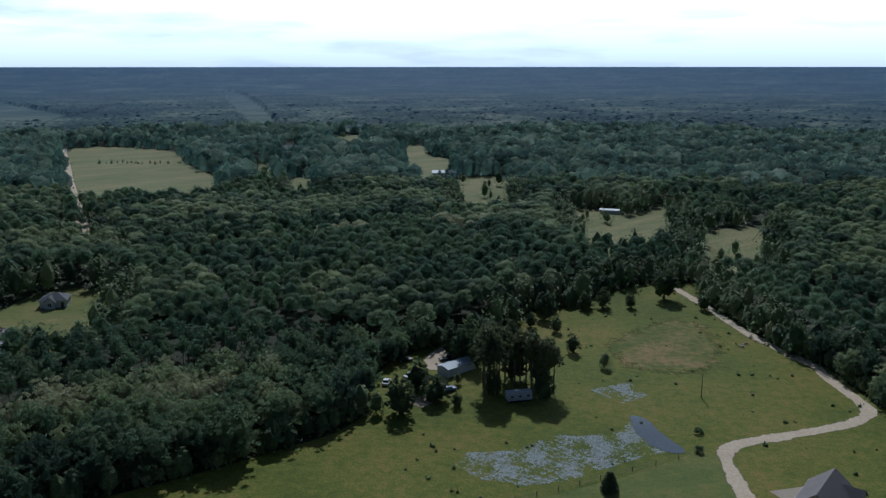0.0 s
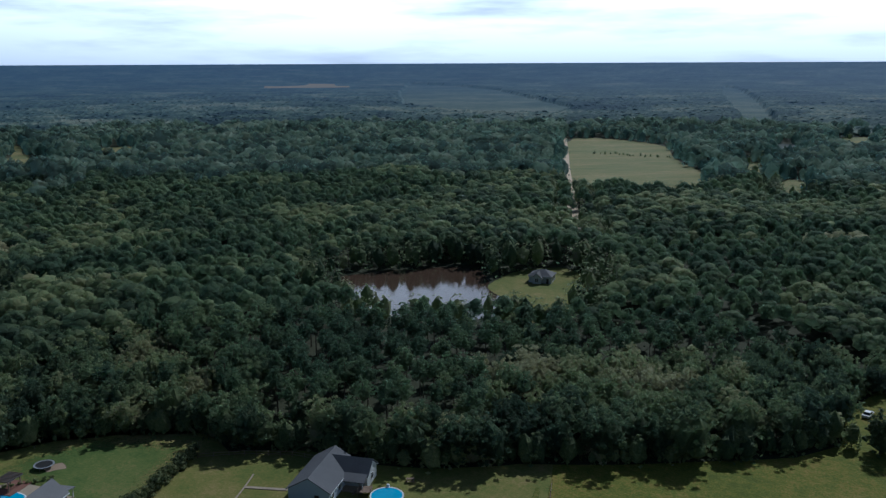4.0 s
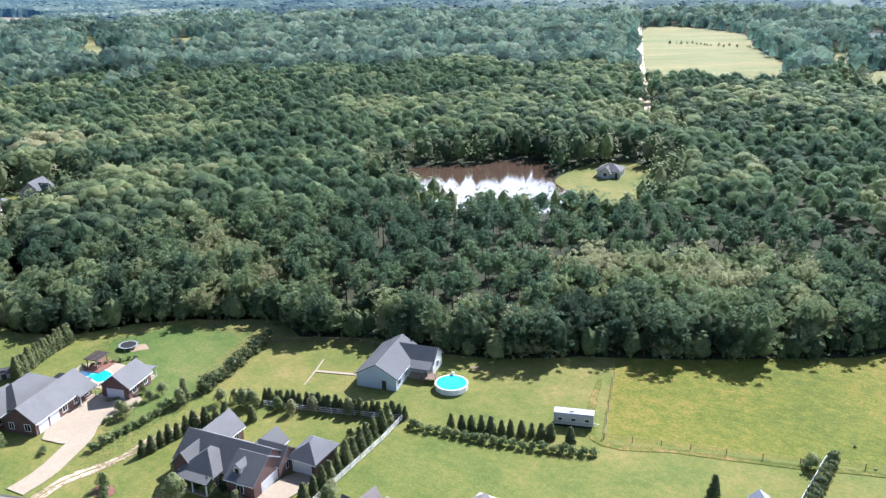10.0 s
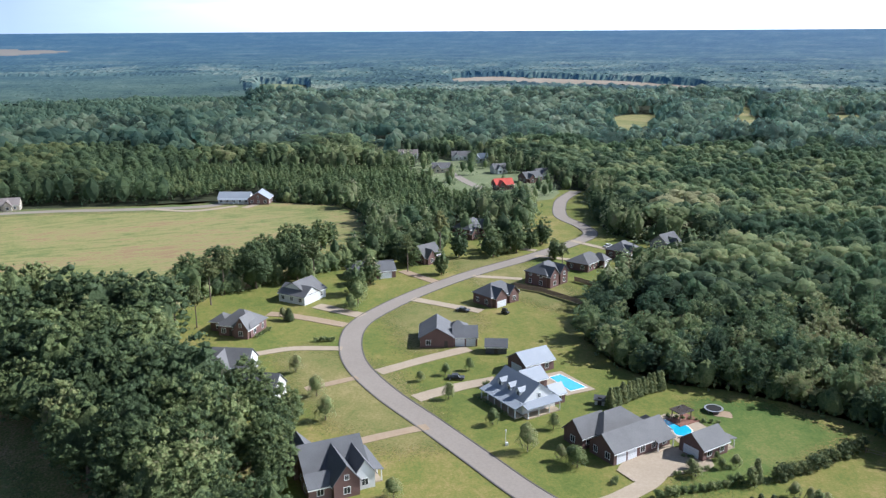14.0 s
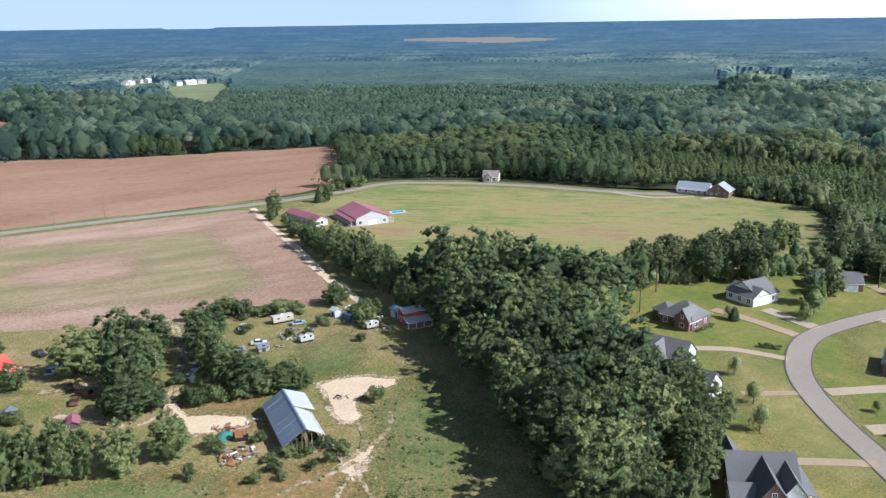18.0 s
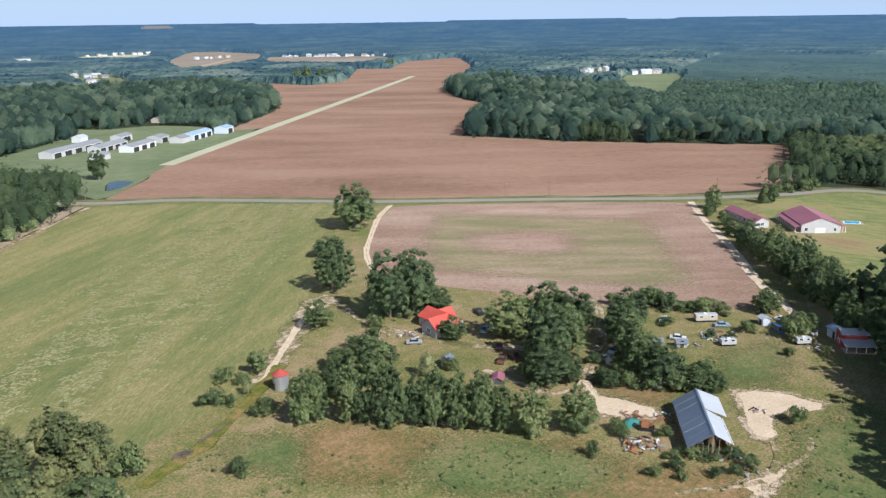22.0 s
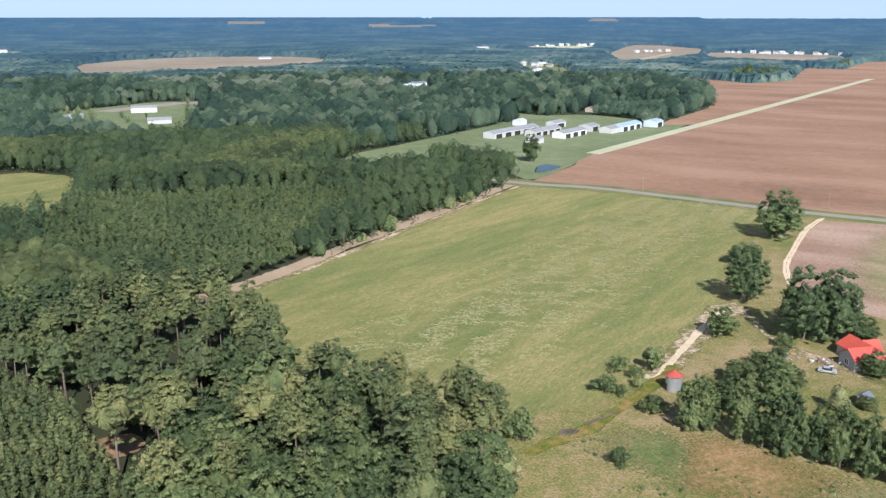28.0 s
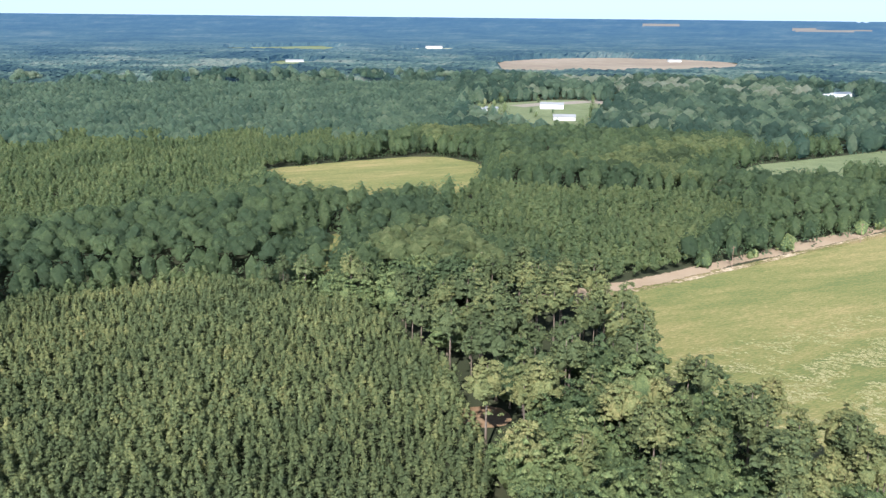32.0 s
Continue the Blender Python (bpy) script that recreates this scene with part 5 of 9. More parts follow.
planted("trees_clearing", "scattered green trees in the far clearings", "skirt", 2, x, y, np.where((x < -185) & (x > -330) & (y > 760) & (y < 815), rng.uniform(0.16, 0.34, len(x)), rng.uniform(0.4, 0.95, len(x))), rng.uniform(0.2, 0.6, len(x)), [M_EDGE, M_BARK])


# saplings and scrub along the woods' edge
ex, ey = [], []
for (x0, y0), (x1, y1) in zip(OPEN_LAND, OPEN_LAND[1:] + OPEN_LAND[:1]):
    d = math.hypot(x1 - x0, y1 - y0)
    for k in range(int(d / 1.5)):
        q = rng.random()
        off = rng.uniform(0.5, 5.0)
        ex.append(x0 + (x1 - x0) * q + (y1 - y0) / d * off), ey.append(y0 + (y1 - y0) * q - (x1 - x0) / d * off)
for poly in BELTS[:3]:
    for (x0, y0), (x1, y1) in zip(poly, poly[1:] + poly[:1]):
        for k in range(int(math.hypot(x1 - x0, y1 - y0) / 2.4)):
            q = rng.random()
            ex.append(x0 + (x1 - x0) * q + rng.normal(0, 1)), ey.append(y0 + (y1 - y0) * q + rng.normal(0, 1))
ex, ey = np.array(ex), np.array(ey)
s = (wooded(ex, ey) | inside(BELTS[0], ex, ey)) & (np.hypot(ex, ey) < 520) & (np.hypot(ex, ey) > 95) & (near_line(MAINROAD, ex, ey) > 14)
ex, ey = ex[s], ey[s]
planted("woods_scrub", "leafy scrub and saplings along the woods' edge", "edge", 0, ex, ey, rng.uniform(0.5, 1.5, len(ex)), np.clip(rng.normal(0.42, 0.15, len(ex)), 0.1, 0.85), [M_LEAF])


FAR_FIELDS = [[(-3100, -845), (-3330, -690), (-3480, -690), (-3560, -960), (-3440, -1340), (-3280, -1300), (-3200, -1050)],
              [(-1851, -4423), (-1972, -4387), (-1889, -4205), (-1778, -4232)], [(-621, -4230), (-919, -4119), (-900, -3974), (-598, -3990)], [(48, -4475), (-131, -4530), (-126, -4338), (34, -4300)],
              [(-1785, -4321), (-1940, -4309), (-1891, -4166), (-1740, -4172)], [(-2137, 2218), (-1892, 2405), (-1770, 2252), (-1989, 2090)], [(-2109, 2407), (-2041, 2497), (-1924, 2354), (-1980, 2273)]]
M_FARF = surface("far_dry_field", [(0.15, 0.14, 0.13), (0.19, 0.175, 0.155), (0.23, 0.205, 0.175)], 0.002, 0.02, 0.95)


def canopy(name, label, r0, r1, rows, step, material):
    """Far woods as one uneven roof of crowns, open over the clearings."""
    el = np.linspace(math.atan2(EYE - 12, r0), math.atan2(EYE - 12, r1), rows)
    r = (EYE - 12) / np.tan(el)
    r[0], r[-1] = r0, r1
    az = np.radians(np.arange(AZ0 - 4, AZ1 + 4, step))
    rr, aa = np.meshgrid(r, az, indexing="ij")
    near = np.clip((3200 - rr) / 1200, 0, 1)
    rr = rr * (1 + near * rng.normal(0, 0.005, rr.shape))
    x, y = -rr * np.sin(aa), rr * np.cos(aa)
    z = 8 + 3 * soft(x, y, 420, 8) + 1.5 * soft(x, y, 120, 9) + near * (2.6 * rng.random(x.shape) ** 2 - 1.0)
    z = np.where(rr > 4500, 11, z) * np.clip((rr - r0) / 70 + 0.25, 0.25, 1)
    rise = np.clip((rr - 2900) / 2060, 0, 1) ** 1.5 * 76
    hole = np.zeros(x.shape, bool)
    low = np.zeros(x.shape, bool)
    for k, poly in enumerate(HOLES[1:]):
        if k - len(HOLES) + 1 + len(CLEARINGS) in FELLED:
            low |= inside(poly, x, y)
        else:
            hole |= inside(poly, x, y)
    hole |= near_line(ROAD_GAPS[2][0], x, y) < 8
    young = in_plantation(x, y)
    z = np.where(young, 6.5 + 0.8 * rng.random(x.shape), z)
    far = np.zeros(x.shape, bool)
    for poly in FAR_FIELDS:
        far |= inside(poly, x, y)
    brink = np.zeros(x.shape, bool)
    for axis in (0, 1):
        for step_by in (-1, 1):
            brink |= np.roll(hole, step_by, axis)
    z = np.where(brink, 0.35 * z + 1.5 * rng.random(x.shape), z)
    z = np.where(hole, -3.0, np.where(far, 11.0, np.where(low, 4.0, z))) + rise
    v = np.stack([x, y, z], -1).reshape(-1, 3)
    nr, na = x.shape
    k = (np.arange(nr - 1)[:, None] * na + np.arange(na - 1)[None]).ravel()
    f = np.concatenate([np.stack([k, k + na, k + 1], 1), np.stack([k + 1, k + na, k + na + 1], 1)])[:, ::-1]
    # stands of woods, felled and young patches, one behind the other
    patches = 0.45 * soft(x, y, 330, 10) + 0.35 * soft(x, y, 900, 22) + 0.34 * (soft(x, y, 150, 23) > 0.64) + 0.38 * (soft(x, y, 420, 24) > 0.70)
    tint = np.clip(-0.03 + 0.78 * patches + rng.normal(0, 0.13, x.shape), 0, 1)
    tint = np.where(young, 0.42 + 0.1 * patches, np.where(low, 0.62 + 0.2 * patches, tint))
    # with distance the stands lose contrast and take on more painted haze
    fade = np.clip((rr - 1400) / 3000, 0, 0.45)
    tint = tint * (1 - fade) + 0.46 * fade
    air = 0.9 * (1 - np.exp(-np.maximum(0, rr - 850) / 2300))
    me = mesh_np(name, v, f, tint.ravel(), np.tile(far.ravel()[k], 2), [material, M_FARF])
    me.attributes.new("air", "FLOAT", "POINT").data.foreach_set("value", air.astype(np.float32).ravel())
    return tagged(new(name, me), label, "woods", kind="structure")


canopy("backdrop_woods", "distant blue-green woods in many stands along the flat horizon", 1165, 4950, 120, 0.19, M_DIST_HAZE)
# ---- builders for things ----
WALLS = {
    "brick": surface("red_brown_brick", [(0.105, 0.064, 0.055), (0.155, 0.092, 0.08), (0.22, 0.14, 0.125)], 0.3, 4.0, 0.9, 0.2, 9.0, per_object=0.3),
    "white": surface("white_siding", [(0.50, 0.50, 0.49), (0.60, 0.60, 0.585), (0.68, 0.68, 0.665)], 0.2, 3.0, 0.6, 0.15, 5.0, stretch=(0, 0.2, 0.2)),
    "blue": surface("pale_blue_grey_siding", [(0.42, 0.47, 0.53), (0.50, 0.55, 0.61), (0.57, 0.62, 0.67)], 0.2, 3.0, 0.6, 0.15, 5.0),
    "grey": surface("weathered_grey_boards", [(0.22, 0.22, 0.22), (0.33, 0.33, 0.32), (0.44, 0.43, 0.41)], 0.4, 3.0, 0.85, 0.3, 6.0),
    "dark": surface("dark_grey_siding", [(0.06, 0.06, 0.065), (0.09, 0.09, 0.095), (0.13, 0.13, 0.13)], 0.4, 3.0, 0.7, 0.2, 6.0),
    "tan": surface("tan_siding", [(0.36, 0.31, 0.24), (0.44, 0.38, 0.30), (0.52, 0.46, 0.38)], 0.3, 3.0, 0.7, 0.15, 5.0),
    "red": surface("faded_red_boards", [(0.30, 0.05, 0.04), (0.40, 0.08, 0.06), (0.48, 0.14, 0.10)], 0.4, 3.0, 0.8, 0.3, 6.0),
    "steel": surface("white_steel_cladding", [(0.36, 0.355, 0.335), (0.45, 0.44, 0.42), (0.54, 0.53, 0.505)], 0.2, 2.0, 0.45, 0.2, 5.0),
}
ROOFS = {
    "shingle": surface("grey_shingles", [(0.095, 0.093, 0.093), (0.14, 0.138, 0.138), (0.195, 0.192, 0.19)], 0.25, 3.5, 0.85, 0.35, 6.0, per_object=0.35),
    "slate": surface("dark_slate_shingles", [(0.085, 0.086, 0.09), (0.125, 0.126, 0.131), (0.178, 0.18, 0.185)], 0.25, 3.5, 0.8, 0.35, 6.0, per_object=0.25),
    "brown": surface("brown_grey_shingles", [(0.15, 0.125, 0.115), (0.21, 0.18, 0.165), (0.28, 0.245, 0.225)], 0.25, 3.5, 0.85, 0.35, 6.0, per_object=0.25),
    "bluemetal": surface("pale_blue_grey_roofing", [(0.21, 0.235, 0.27), (0.28, 0.305, 0.34), (0.36, 0.385, 0.415)], 0.2, 3.0, 0.5, 0.15, 5.0),
    "metal": surface("galvanised_sheet_roof", [(0.27, 0.305, 0.35), (0.34, 0.38, 0.425), (0.43, 0.465, 0.51)], 0.12, 1.2, 0.36, 0.15, 3.0, metal=0.6, spread=0.7),
    "whitemetal": surface("white_sheet_roof", [(0.36, 0.38, 0.40), (0.45, 0.47, 0.49), (0.54, 0.55, 0.57)], 0.12, 1.5, 0.45, 0.15, 3.0),
    "red": surface("bright_red_sheet_roof", [(0.42, 0.06, 0.045), (0.52, 0.09, 0.065), (0.60, 0.15, 0.11)], 0.15, 1.5, 0.45, 0.15, 3.0),
    "maroon": surface("maroon_sheet_roof", [(0.25, 0.09, 0.115), (0.33, 0.13, 0.16), (0.41, 0.19, 0.215)], 0.12, 1.5, 0.5, 0.15, 3.0),
    "dullmetal": surface("dull_weathered_sheet_roof", [(0.19, 0.195, 0.20), (0.26, 0.265, 0.27), (0.34, 0.345, 0.35)], 0.12, 0.8, 0.6, 0.15, 3.0),
    "bluesteel": surface("blue_sheet_roof", [(0.24, 0.34, 0.43), (0.31, 0.41, 0.50), (0.38, 0.48, 0.56)], 0.12, 1.5, 0.45, 0.15, 3.0),
}
M_TRIM = surface("white_trim_paint", [(0.70, 0.70, 0.68), (0.78, 0.78, 0.76), (0.84, 0.84, 0.82)], 0.5, 4.0, 0.5)
M_PANE = glossy("dark_window_glass", (0.03, 0.035, 0.04), 0.05, 0.0, 0.8)
M_GDOOR = surface("white_garage_door", [(0.62, 0.63, 0.65), (0.70, 0.71, 0.73), (0.76, 0.77, 0.78)], 0.3, 3.0, 0.5)
M_WOOD = surface("weathered_wood", [(0.16, 0.11, 0.075), (0.24, 0.17, 0.12), (0.33, 0.25, 0.19)], 0.5, 4.0, 0.85, 0.3, 8.0)
M_DARKDOOR = surface("dark_door_paint", [(0.05, 0.04, 0.035), (0.08, 0.06, 0.05)], 0.5, 4.0, 0.5)
M_STEEL = surface("galvanised_steel", [(0.38, 0.39, 0.40), (0.48, 0.49, 0.50), (0.58, 0.59, 0.60)], 0.5, 4.0, 0.4, metal=0.6)
M_BLACK = surface("black_rubber", [(0.012, 0.012, 0.012), (0.03, 0.03, 0.03)], 0.5, 6.0, 0.8)
M_POOL = surface("blue_pool_water", [(0.02, 0.33, 0.55), (0.03, 0.42, 0.66), (0.06, 0.50, 0.74)], 0.3, 1.2, 0.06, 0.05, 1.5, spec=0.6)
M_BAYSHADE = surface("dark_shed_inside", [(0.02, 0.018, 0.016), (0.045, 0.04, 0.035)], 0.3, 2.0, 0.95)
PAINT = {k: surface(k + "_car_paint", [tuple(0.8 * q for q in c), c], 0.5, 3.0, 0.3, spec=0.5) for k, c in {
    "white": (0.72, 0.72, 0.72), "black": (0.025, 0.025, 0.03), "silver": (0.42, 0.43, 0.45), "red": (0.40, 0.03, 0.025), "blue": (0.04, 0.12, 0.30),
    "teal": (0.06, 0.22, 0.18), "orange": (0.36, 0.165, 0.075), "rust": (0.20, 0.08, 0.045), "pink": (0.62, 0.45, 0.40), "lightblue": (0.28, 0.40, 0.50)}.items()}


def thing(name, label, category, at, heading=0.0, group=""):
    """An empty at the base of a thing, that carries its parts."""
    ob = new(name)
    ob.matrix_world = pose(at[0], at[1], at[2] if len(at) > 2 else 0.07, 0, 0, heading)
    return tagged(ob, label, category, group)


def part(name, bm, material, parent, label=""):
    ob = link_bm(name, bm, material)
    ob.parent = parent
    return tagged(ob, label)


def box(bm, x0, x1, y0, y1, z0, z1, mat=0):
    v = [bm.verts.new((x, y, z)) for z in (z0, z1) for x, y in ((x0, y0), (x1, y0), (x1, y1), (x0, y1))]
    for f in ((3, 2, 1, 0), (4, 5, 6, 7), (0, 1, 5, 4), (1, 2, 6, 5), (2, 3, 7, 6), (3, 0, 4, 7)):
        bm.faces.new([v[k] for k in f]).material_index = mat
    return v


def one_box(*a):
    bm = bmesh.new()
    box(bm, *a)
    return bm


def tube(bm, x, y, z0, z1, r0, r1=None, sides=8, mat=0, cap=True):
    r1 = r0 if r1 is None else r1
    lo = [bm.verts.new((x + r0 * math.cos(k * math.tau / sides), y + r0 * math.sin(k * math.tau / sides), z0)) for k in range(sides)]
    hi = [bm.verts.new((x + r1 * math.cos(k * math.tau / sides), y + r1 * math.sin(k * math.tau / sides), z1)) for k in range(sides)]
    for k in range(sides):
        bm.faces.new((lo[k], lo[(k + 1) % sides], hi[(k + 1) % sides], hi[k])).material_index = mat
    if cap:
        bm.faces.new(hi).material_index = mat
        bm.faces.new(lo[::-1]).material_index = mat


def one_tube(*a, **k):
    bm = bmesh.new()
    tube(bm, *a, **k)
    return bm


def prism(bm, outline, along, a0, a1, mat=0):
    """A closed bar with the outline (u, z), from a0 to a1 along x or y."""
    def at(u, z, a):
        return (a, u, z) if along == "x" else (u, a, z)
    lo = [bm.verts.new(at(u, z, a0)) for u, z in outline]
    hi = [bm.verts.new(at(u, z, a1)) for u, z in outline]
    n = len(lo)
    for k in range(n):
        bm.faces.new((lo[k], lo[(k + 1) % n], hi[(k + 1) % n], hi[k])).material_index = mat
    bm.faces.new(lo[::-1]).material_index = mat
    bm.faces.new(hi).material_index = mat
    bmesh.ops.recalc_face_normals(bm, faces=bm.faces[:])


class Block:
    """One wing of a house: its rectangle, eaves, rise of the roof and the way of its ridge."""

    def __init__(self, x0, x1, y0, y1, h, rise, ridge, wall="", roof=""):
        self.x0, self.x1, self.y0, self.y1, self.h, self.rise, self.ridge, self.wall, self.roof = x0, x1, y0, y1, h, rise * (0.84 if rise > 2.3 else 1.0), ridge, wall, roof

    def walls(self):
        bm = bmesh.new()
        if self.ridge in "xy":
            a0, a1, u0, u1 = (self.x0, self.x1, self.y0, self.y1) if self.ridge == "x" else (self.y0, self.y1, self.x0, self.x1)
            prism(bm, [(u0, -0.3), (u1, -0.3), (u1, self.h), ((u0 + u1) / 2, self.h + self.rise - 0.06), (u0, self.h)], self.ridge, a0, a1)
        else:
            box(bm, self.x0, self.x1, self.y0, self.y1, -0.3, self.h)
        return bm

    def roofing(self, over=0.45, thick=0.2):
        bm = bmesh.new()
        if self.ridge in "xy":
            a0, a1, u0, u1 = (self.x0, self.x1, self.y0, self.y1) if self.ridge == "x" else (self.y0, self.y1, self.x0, self.x1)
            mid, s = (u0 + u1) / 2, self.rise / ((u1 - u0) / 2)
            ze, zr = self.h - s * over + 0.05, self.h + self.rise + 0.05
            prism(bm, [(u0 - over, ze), (mid, zr), (u1 + over, ze), (u1 + over, ze + thick), (mid, zr + thick), (u0 - over, ze + thick)], self.ridge, a0 - over * 0.7, a1 + over * 0.7)
        else:
            x0, x1, y0, y1 = self.x0 - over, self.x1 + over, self.y0 - over, self.y1 + over
            half = min(x1 - x0, y1 - y0) / 2
            if x1 - x0 >= y1 - y0:
                top = [(x0 + half * 0.95, (y0 + y1) / 2), (x1 - half * 0.95, (y0 + y1) / 2)]
            else:
                top = [((x0 + x1) / 2, y0 + half * 0.95), ((x0 + x1) / 2, y1 - half * 0.95)]
            ze, zr = self.h - 0.1, self.h + self.rise
            c = [bm.verts.new((x, y, ze + thick)) for x, y in ((x0, y0), (x1, y0), (x1, y1), (x0, y1))]
            d = [bm.verts.new((x, y, ze)) for x, y in ((x0, y0), (x1, y0), (x1, y1), (x0, y1))]
            r = [bm.verts.new((x, y, zr + thick)) for x, y in top]
            if x1 - x0 >= y1 - y0:
                bm.faces.new((c[0], c[1], r[1], r[0])), bm.faces.new((c[2], c[3], r[0], r[1]))
                bm.faces.new((c[1], c[2], r[1])), bm.faces.new((c[3], c[0], r[0]))
            else:
                bm.faces.new((c[1], c[2], r[1], r[0])), bm.faces.new((c[3], c[0], r[0], r[1]))
                bm.faces.new((c[0], c[1], r[0])), bm.faces.new((c[2], c[3], r[1]))
            bm.faces.new(d[::-1])
            for k in range(4):
                bm.faces.new((d[k], d[(k + 1) % 4], c[(k + 1) % 4], c[k]))
        return bm

    def fascia(self, over=0.47):
        """White boards under the eaves, one mesh each."""
        out = []

        def board(*a):
            out.append(one_box(*a))
        o = over
        if self.ridge == "x":
            s = self.rise / ((self.y1 - self.y0) / 2)
            z = self.h - s * o
            for y in (self.y0 - o - 0.06, self.y1 + o):
                board(self.x0 - o * 0.6, self.x1 + o * 0.6, y, y + 0.06, z - 0.05, z + 0.16)
        elif self.ridge == "y":
            s = self.rise / ((self.x1 - self.x0) / 2)
            z = self.h - s * o
            for x in (self.x0 - o - 0.06, self.x1 + o):
                board(x, x + 0.06, self.y0 - o * 0.6, self.y1 + o * 0.6, z - 0.05, z + 0.16)
        else:
            z = self.h - 0.1
            for y in (self.y0 - o - 0.06, self.y1 + o):
                board(self.x0 - o, self.x1 + o, y, y + 0.06, z - 0.06, z + 0.14)
        return out

    def holds(self, x, y):
        return self.x0 - 0.05 < x < self.x1 + 0.05 and self.y0 - 0.05 < y < self.y1 + 0.05


def on_wall(b, side, u, width, z0, z1, out0, out1):
    """The box on a wall of a block: u along the wall, out0 to out1 off its face."""
    if side in "SN":
        y = b.y0 if side == "S" else b.y1
        s = -1 if side == "S" else 1
        x = b.x0 + u
        ya, yb = sorted((y + s * out0, y + s * out1))
        return (x - width / 2, x + width / 2, ya, yb, z0, z1)
    x = b.x0 if side == "W" else b.x1
    s = -1 if side == "W" else 1
    y = b.y0 + u
    xa, xb = sorted((x + s * out0, x + s * out1))
    return (xa, xb, y - width / 2, y + width / 2, z0, z1)


def put_window(ob, b, side, u, width=1.0, z0=0.9, z1=2.3):
    bm = bmesh.new()
    for a, c, lo, hi in ((u - width / 2 - 0.05, 0.1, z0 - 0.1, z1 + 0.1), (u + width / 2 + 0.05, 0.1, z0 - 0.1, z1 + 0.1), (u, width + 0.2, z0 - 0.1, z0), (u, width + 0.2, z1, z1 + 0.1), (u, 0.06, z0, z1)):
        box(bm, *on_wall(b, side, a, c, lo, hi, -0.02, 0.07))
    w = part("window", bm, M_TRIM, ob)
    part("pane", one_box(*on_wall(b, side, u, width, z0, z1, -0.02, 0.035)), M_PANE, w)


def house(name, label, at, heading, blocks, wall, roof, garage=(), doors=(), skip="", porch=(), dormers=(), category="house", windows=True, group="", fascia=True):
    """A house out of wings, with windows along every free wall."""
    ob = thing(name, label, category, at, heading, group)
    for k, b in enumerate(blocks):
        part("wall", b.walls(), WALLS[b.wall or wall], ob)
        part("roof", b.roofing(), ROOFS[b.roof or roof], ob)
        if fascia:
            for bm in b.fascia():
                part("fascia", bm, M_TRIM, ob, "white eaves board")
    taken = []
    for k, side, u, wide in garage:
        b = blocks[k]
        g = part("garage_door", one_box(*on_wall(b, side, u, wide, 0.0, 2.25, -0.02, 0.05)), M_GDOOR, ob, "white garage door")
        bm = bmesh.new()
        for z in (0.55, 1.1, 1.65):
            box(bm, *on_wall(b, side, u, wide, z, z + 0.035, 0.05, 0.065))
        part("panel_joint", bm, M_STEEL, g)
        taken.append((k, side, u, wide))
    for k, side, u in doors:
        part("door", one_box(*on_wall(blocks[k], side, u, 1.0, 0.0, 2.1, -0.02, 0.06)), M_DARKDOOR, ob, "dark front door")
        taken.append((k, side, u, 1.4))
    if windows:
        for k, b in enumerate(blocks):
            for side in "SNEW":
                if side + str(k) in skip:
                    continue
                run = (b.x1 - b.x0) if side in "SN" else (b.y1 - b.y0)
                n = max(1, int(run / 3.4))
                for j in range(n):
                    u = run * (j + 0.5) / n
                    q = on_wall(b, side, u, 0.1, 0, 1, 0.2, 0.3)
                    if any(o is not b and o.holds((q[0] + q[1]) / 2, (q[2] + q[3]) / 2) for o in blocks):
                        continue
                    if any(k == tk and side == ts and abs(u - tu) < tw / 2 + 0.8 for tk, ts, tu, tw in taken):
                        continue
                    put_window(ob, b, side, u, 1.1 if j % 2 else 1.3)
                    if b.h > 4.5:
                        put_window(ob, b, side, u, 1.0, 3.5, 4.7)
                gable = (b.ridge == "x" and side in "EW") or (b.ridge == "y" and side in "SN")
                q = on_wall(b, side, run / 2, 0.1, 0, 1, 0.2, 0.3)
                if gable and b.rise > 3.2 and not any(o is not b and o.holds((q[0] + q[1]) / 2, (q[2] + q[3]) / 2) for o in blocks):
                    put_window(ob, b, side, run / 2, 0.8, b.h + 0.5, b.h + 1.5)
    for x0, x1, y0, y1, z, lean in porch:
        # posts and a lean-to roof; lean: the side that it slopes down to
        bm = bmesh.new()
        zl, zh = z, z + 0.7
        tops = {"S": (zl, zl, zh, zh), "N": (zh, zh, zl, zl), "E": (zh, zl, zl, zh), "W": (zl, zh, zh, zl)}[lean]
        v = box(bm, x0 - 0.3, x1 + 0.3, y0 - 0.3, y1 + 0.3, 0, 1)
        for q in range(4):
            v[q].co.z, v[q + 4].co.z = tops[q], tops[q] + 0.16
        part("porch_roof", bm, ROOFS[roof], ob)
        part("porch_floor", one_box(x0, x1, y0, y1, 0.0, 0.25), M_CONC, ob)
        if lean in "SN":
            yy, n = (y0 + 0.15 if lean == "S" else y1 - 0.15), max(2, int((x1 - x0) / 2.6) + 1)
            spots = [(x0 + 0.15 + (x1 - x0 - 0.3) * k / (n - 1), yy) for k in range(n)]
        else:
            xx, n = (x0 + 0.15 if lean == "W" else x1 - 0.15), max(2, int((y1 - y0) / 2.6) + 1)
            spots = [(xx, y0 + 0.15 + (y1 - y0 - 0.3) * k / (n - 1)) for k in range(n)]
        for x, y in spots:
            part("column", one_tube(x, y, 0.2, z + 0.05, 0.14, 0.12), M_TRIM, ob, "white porch column")
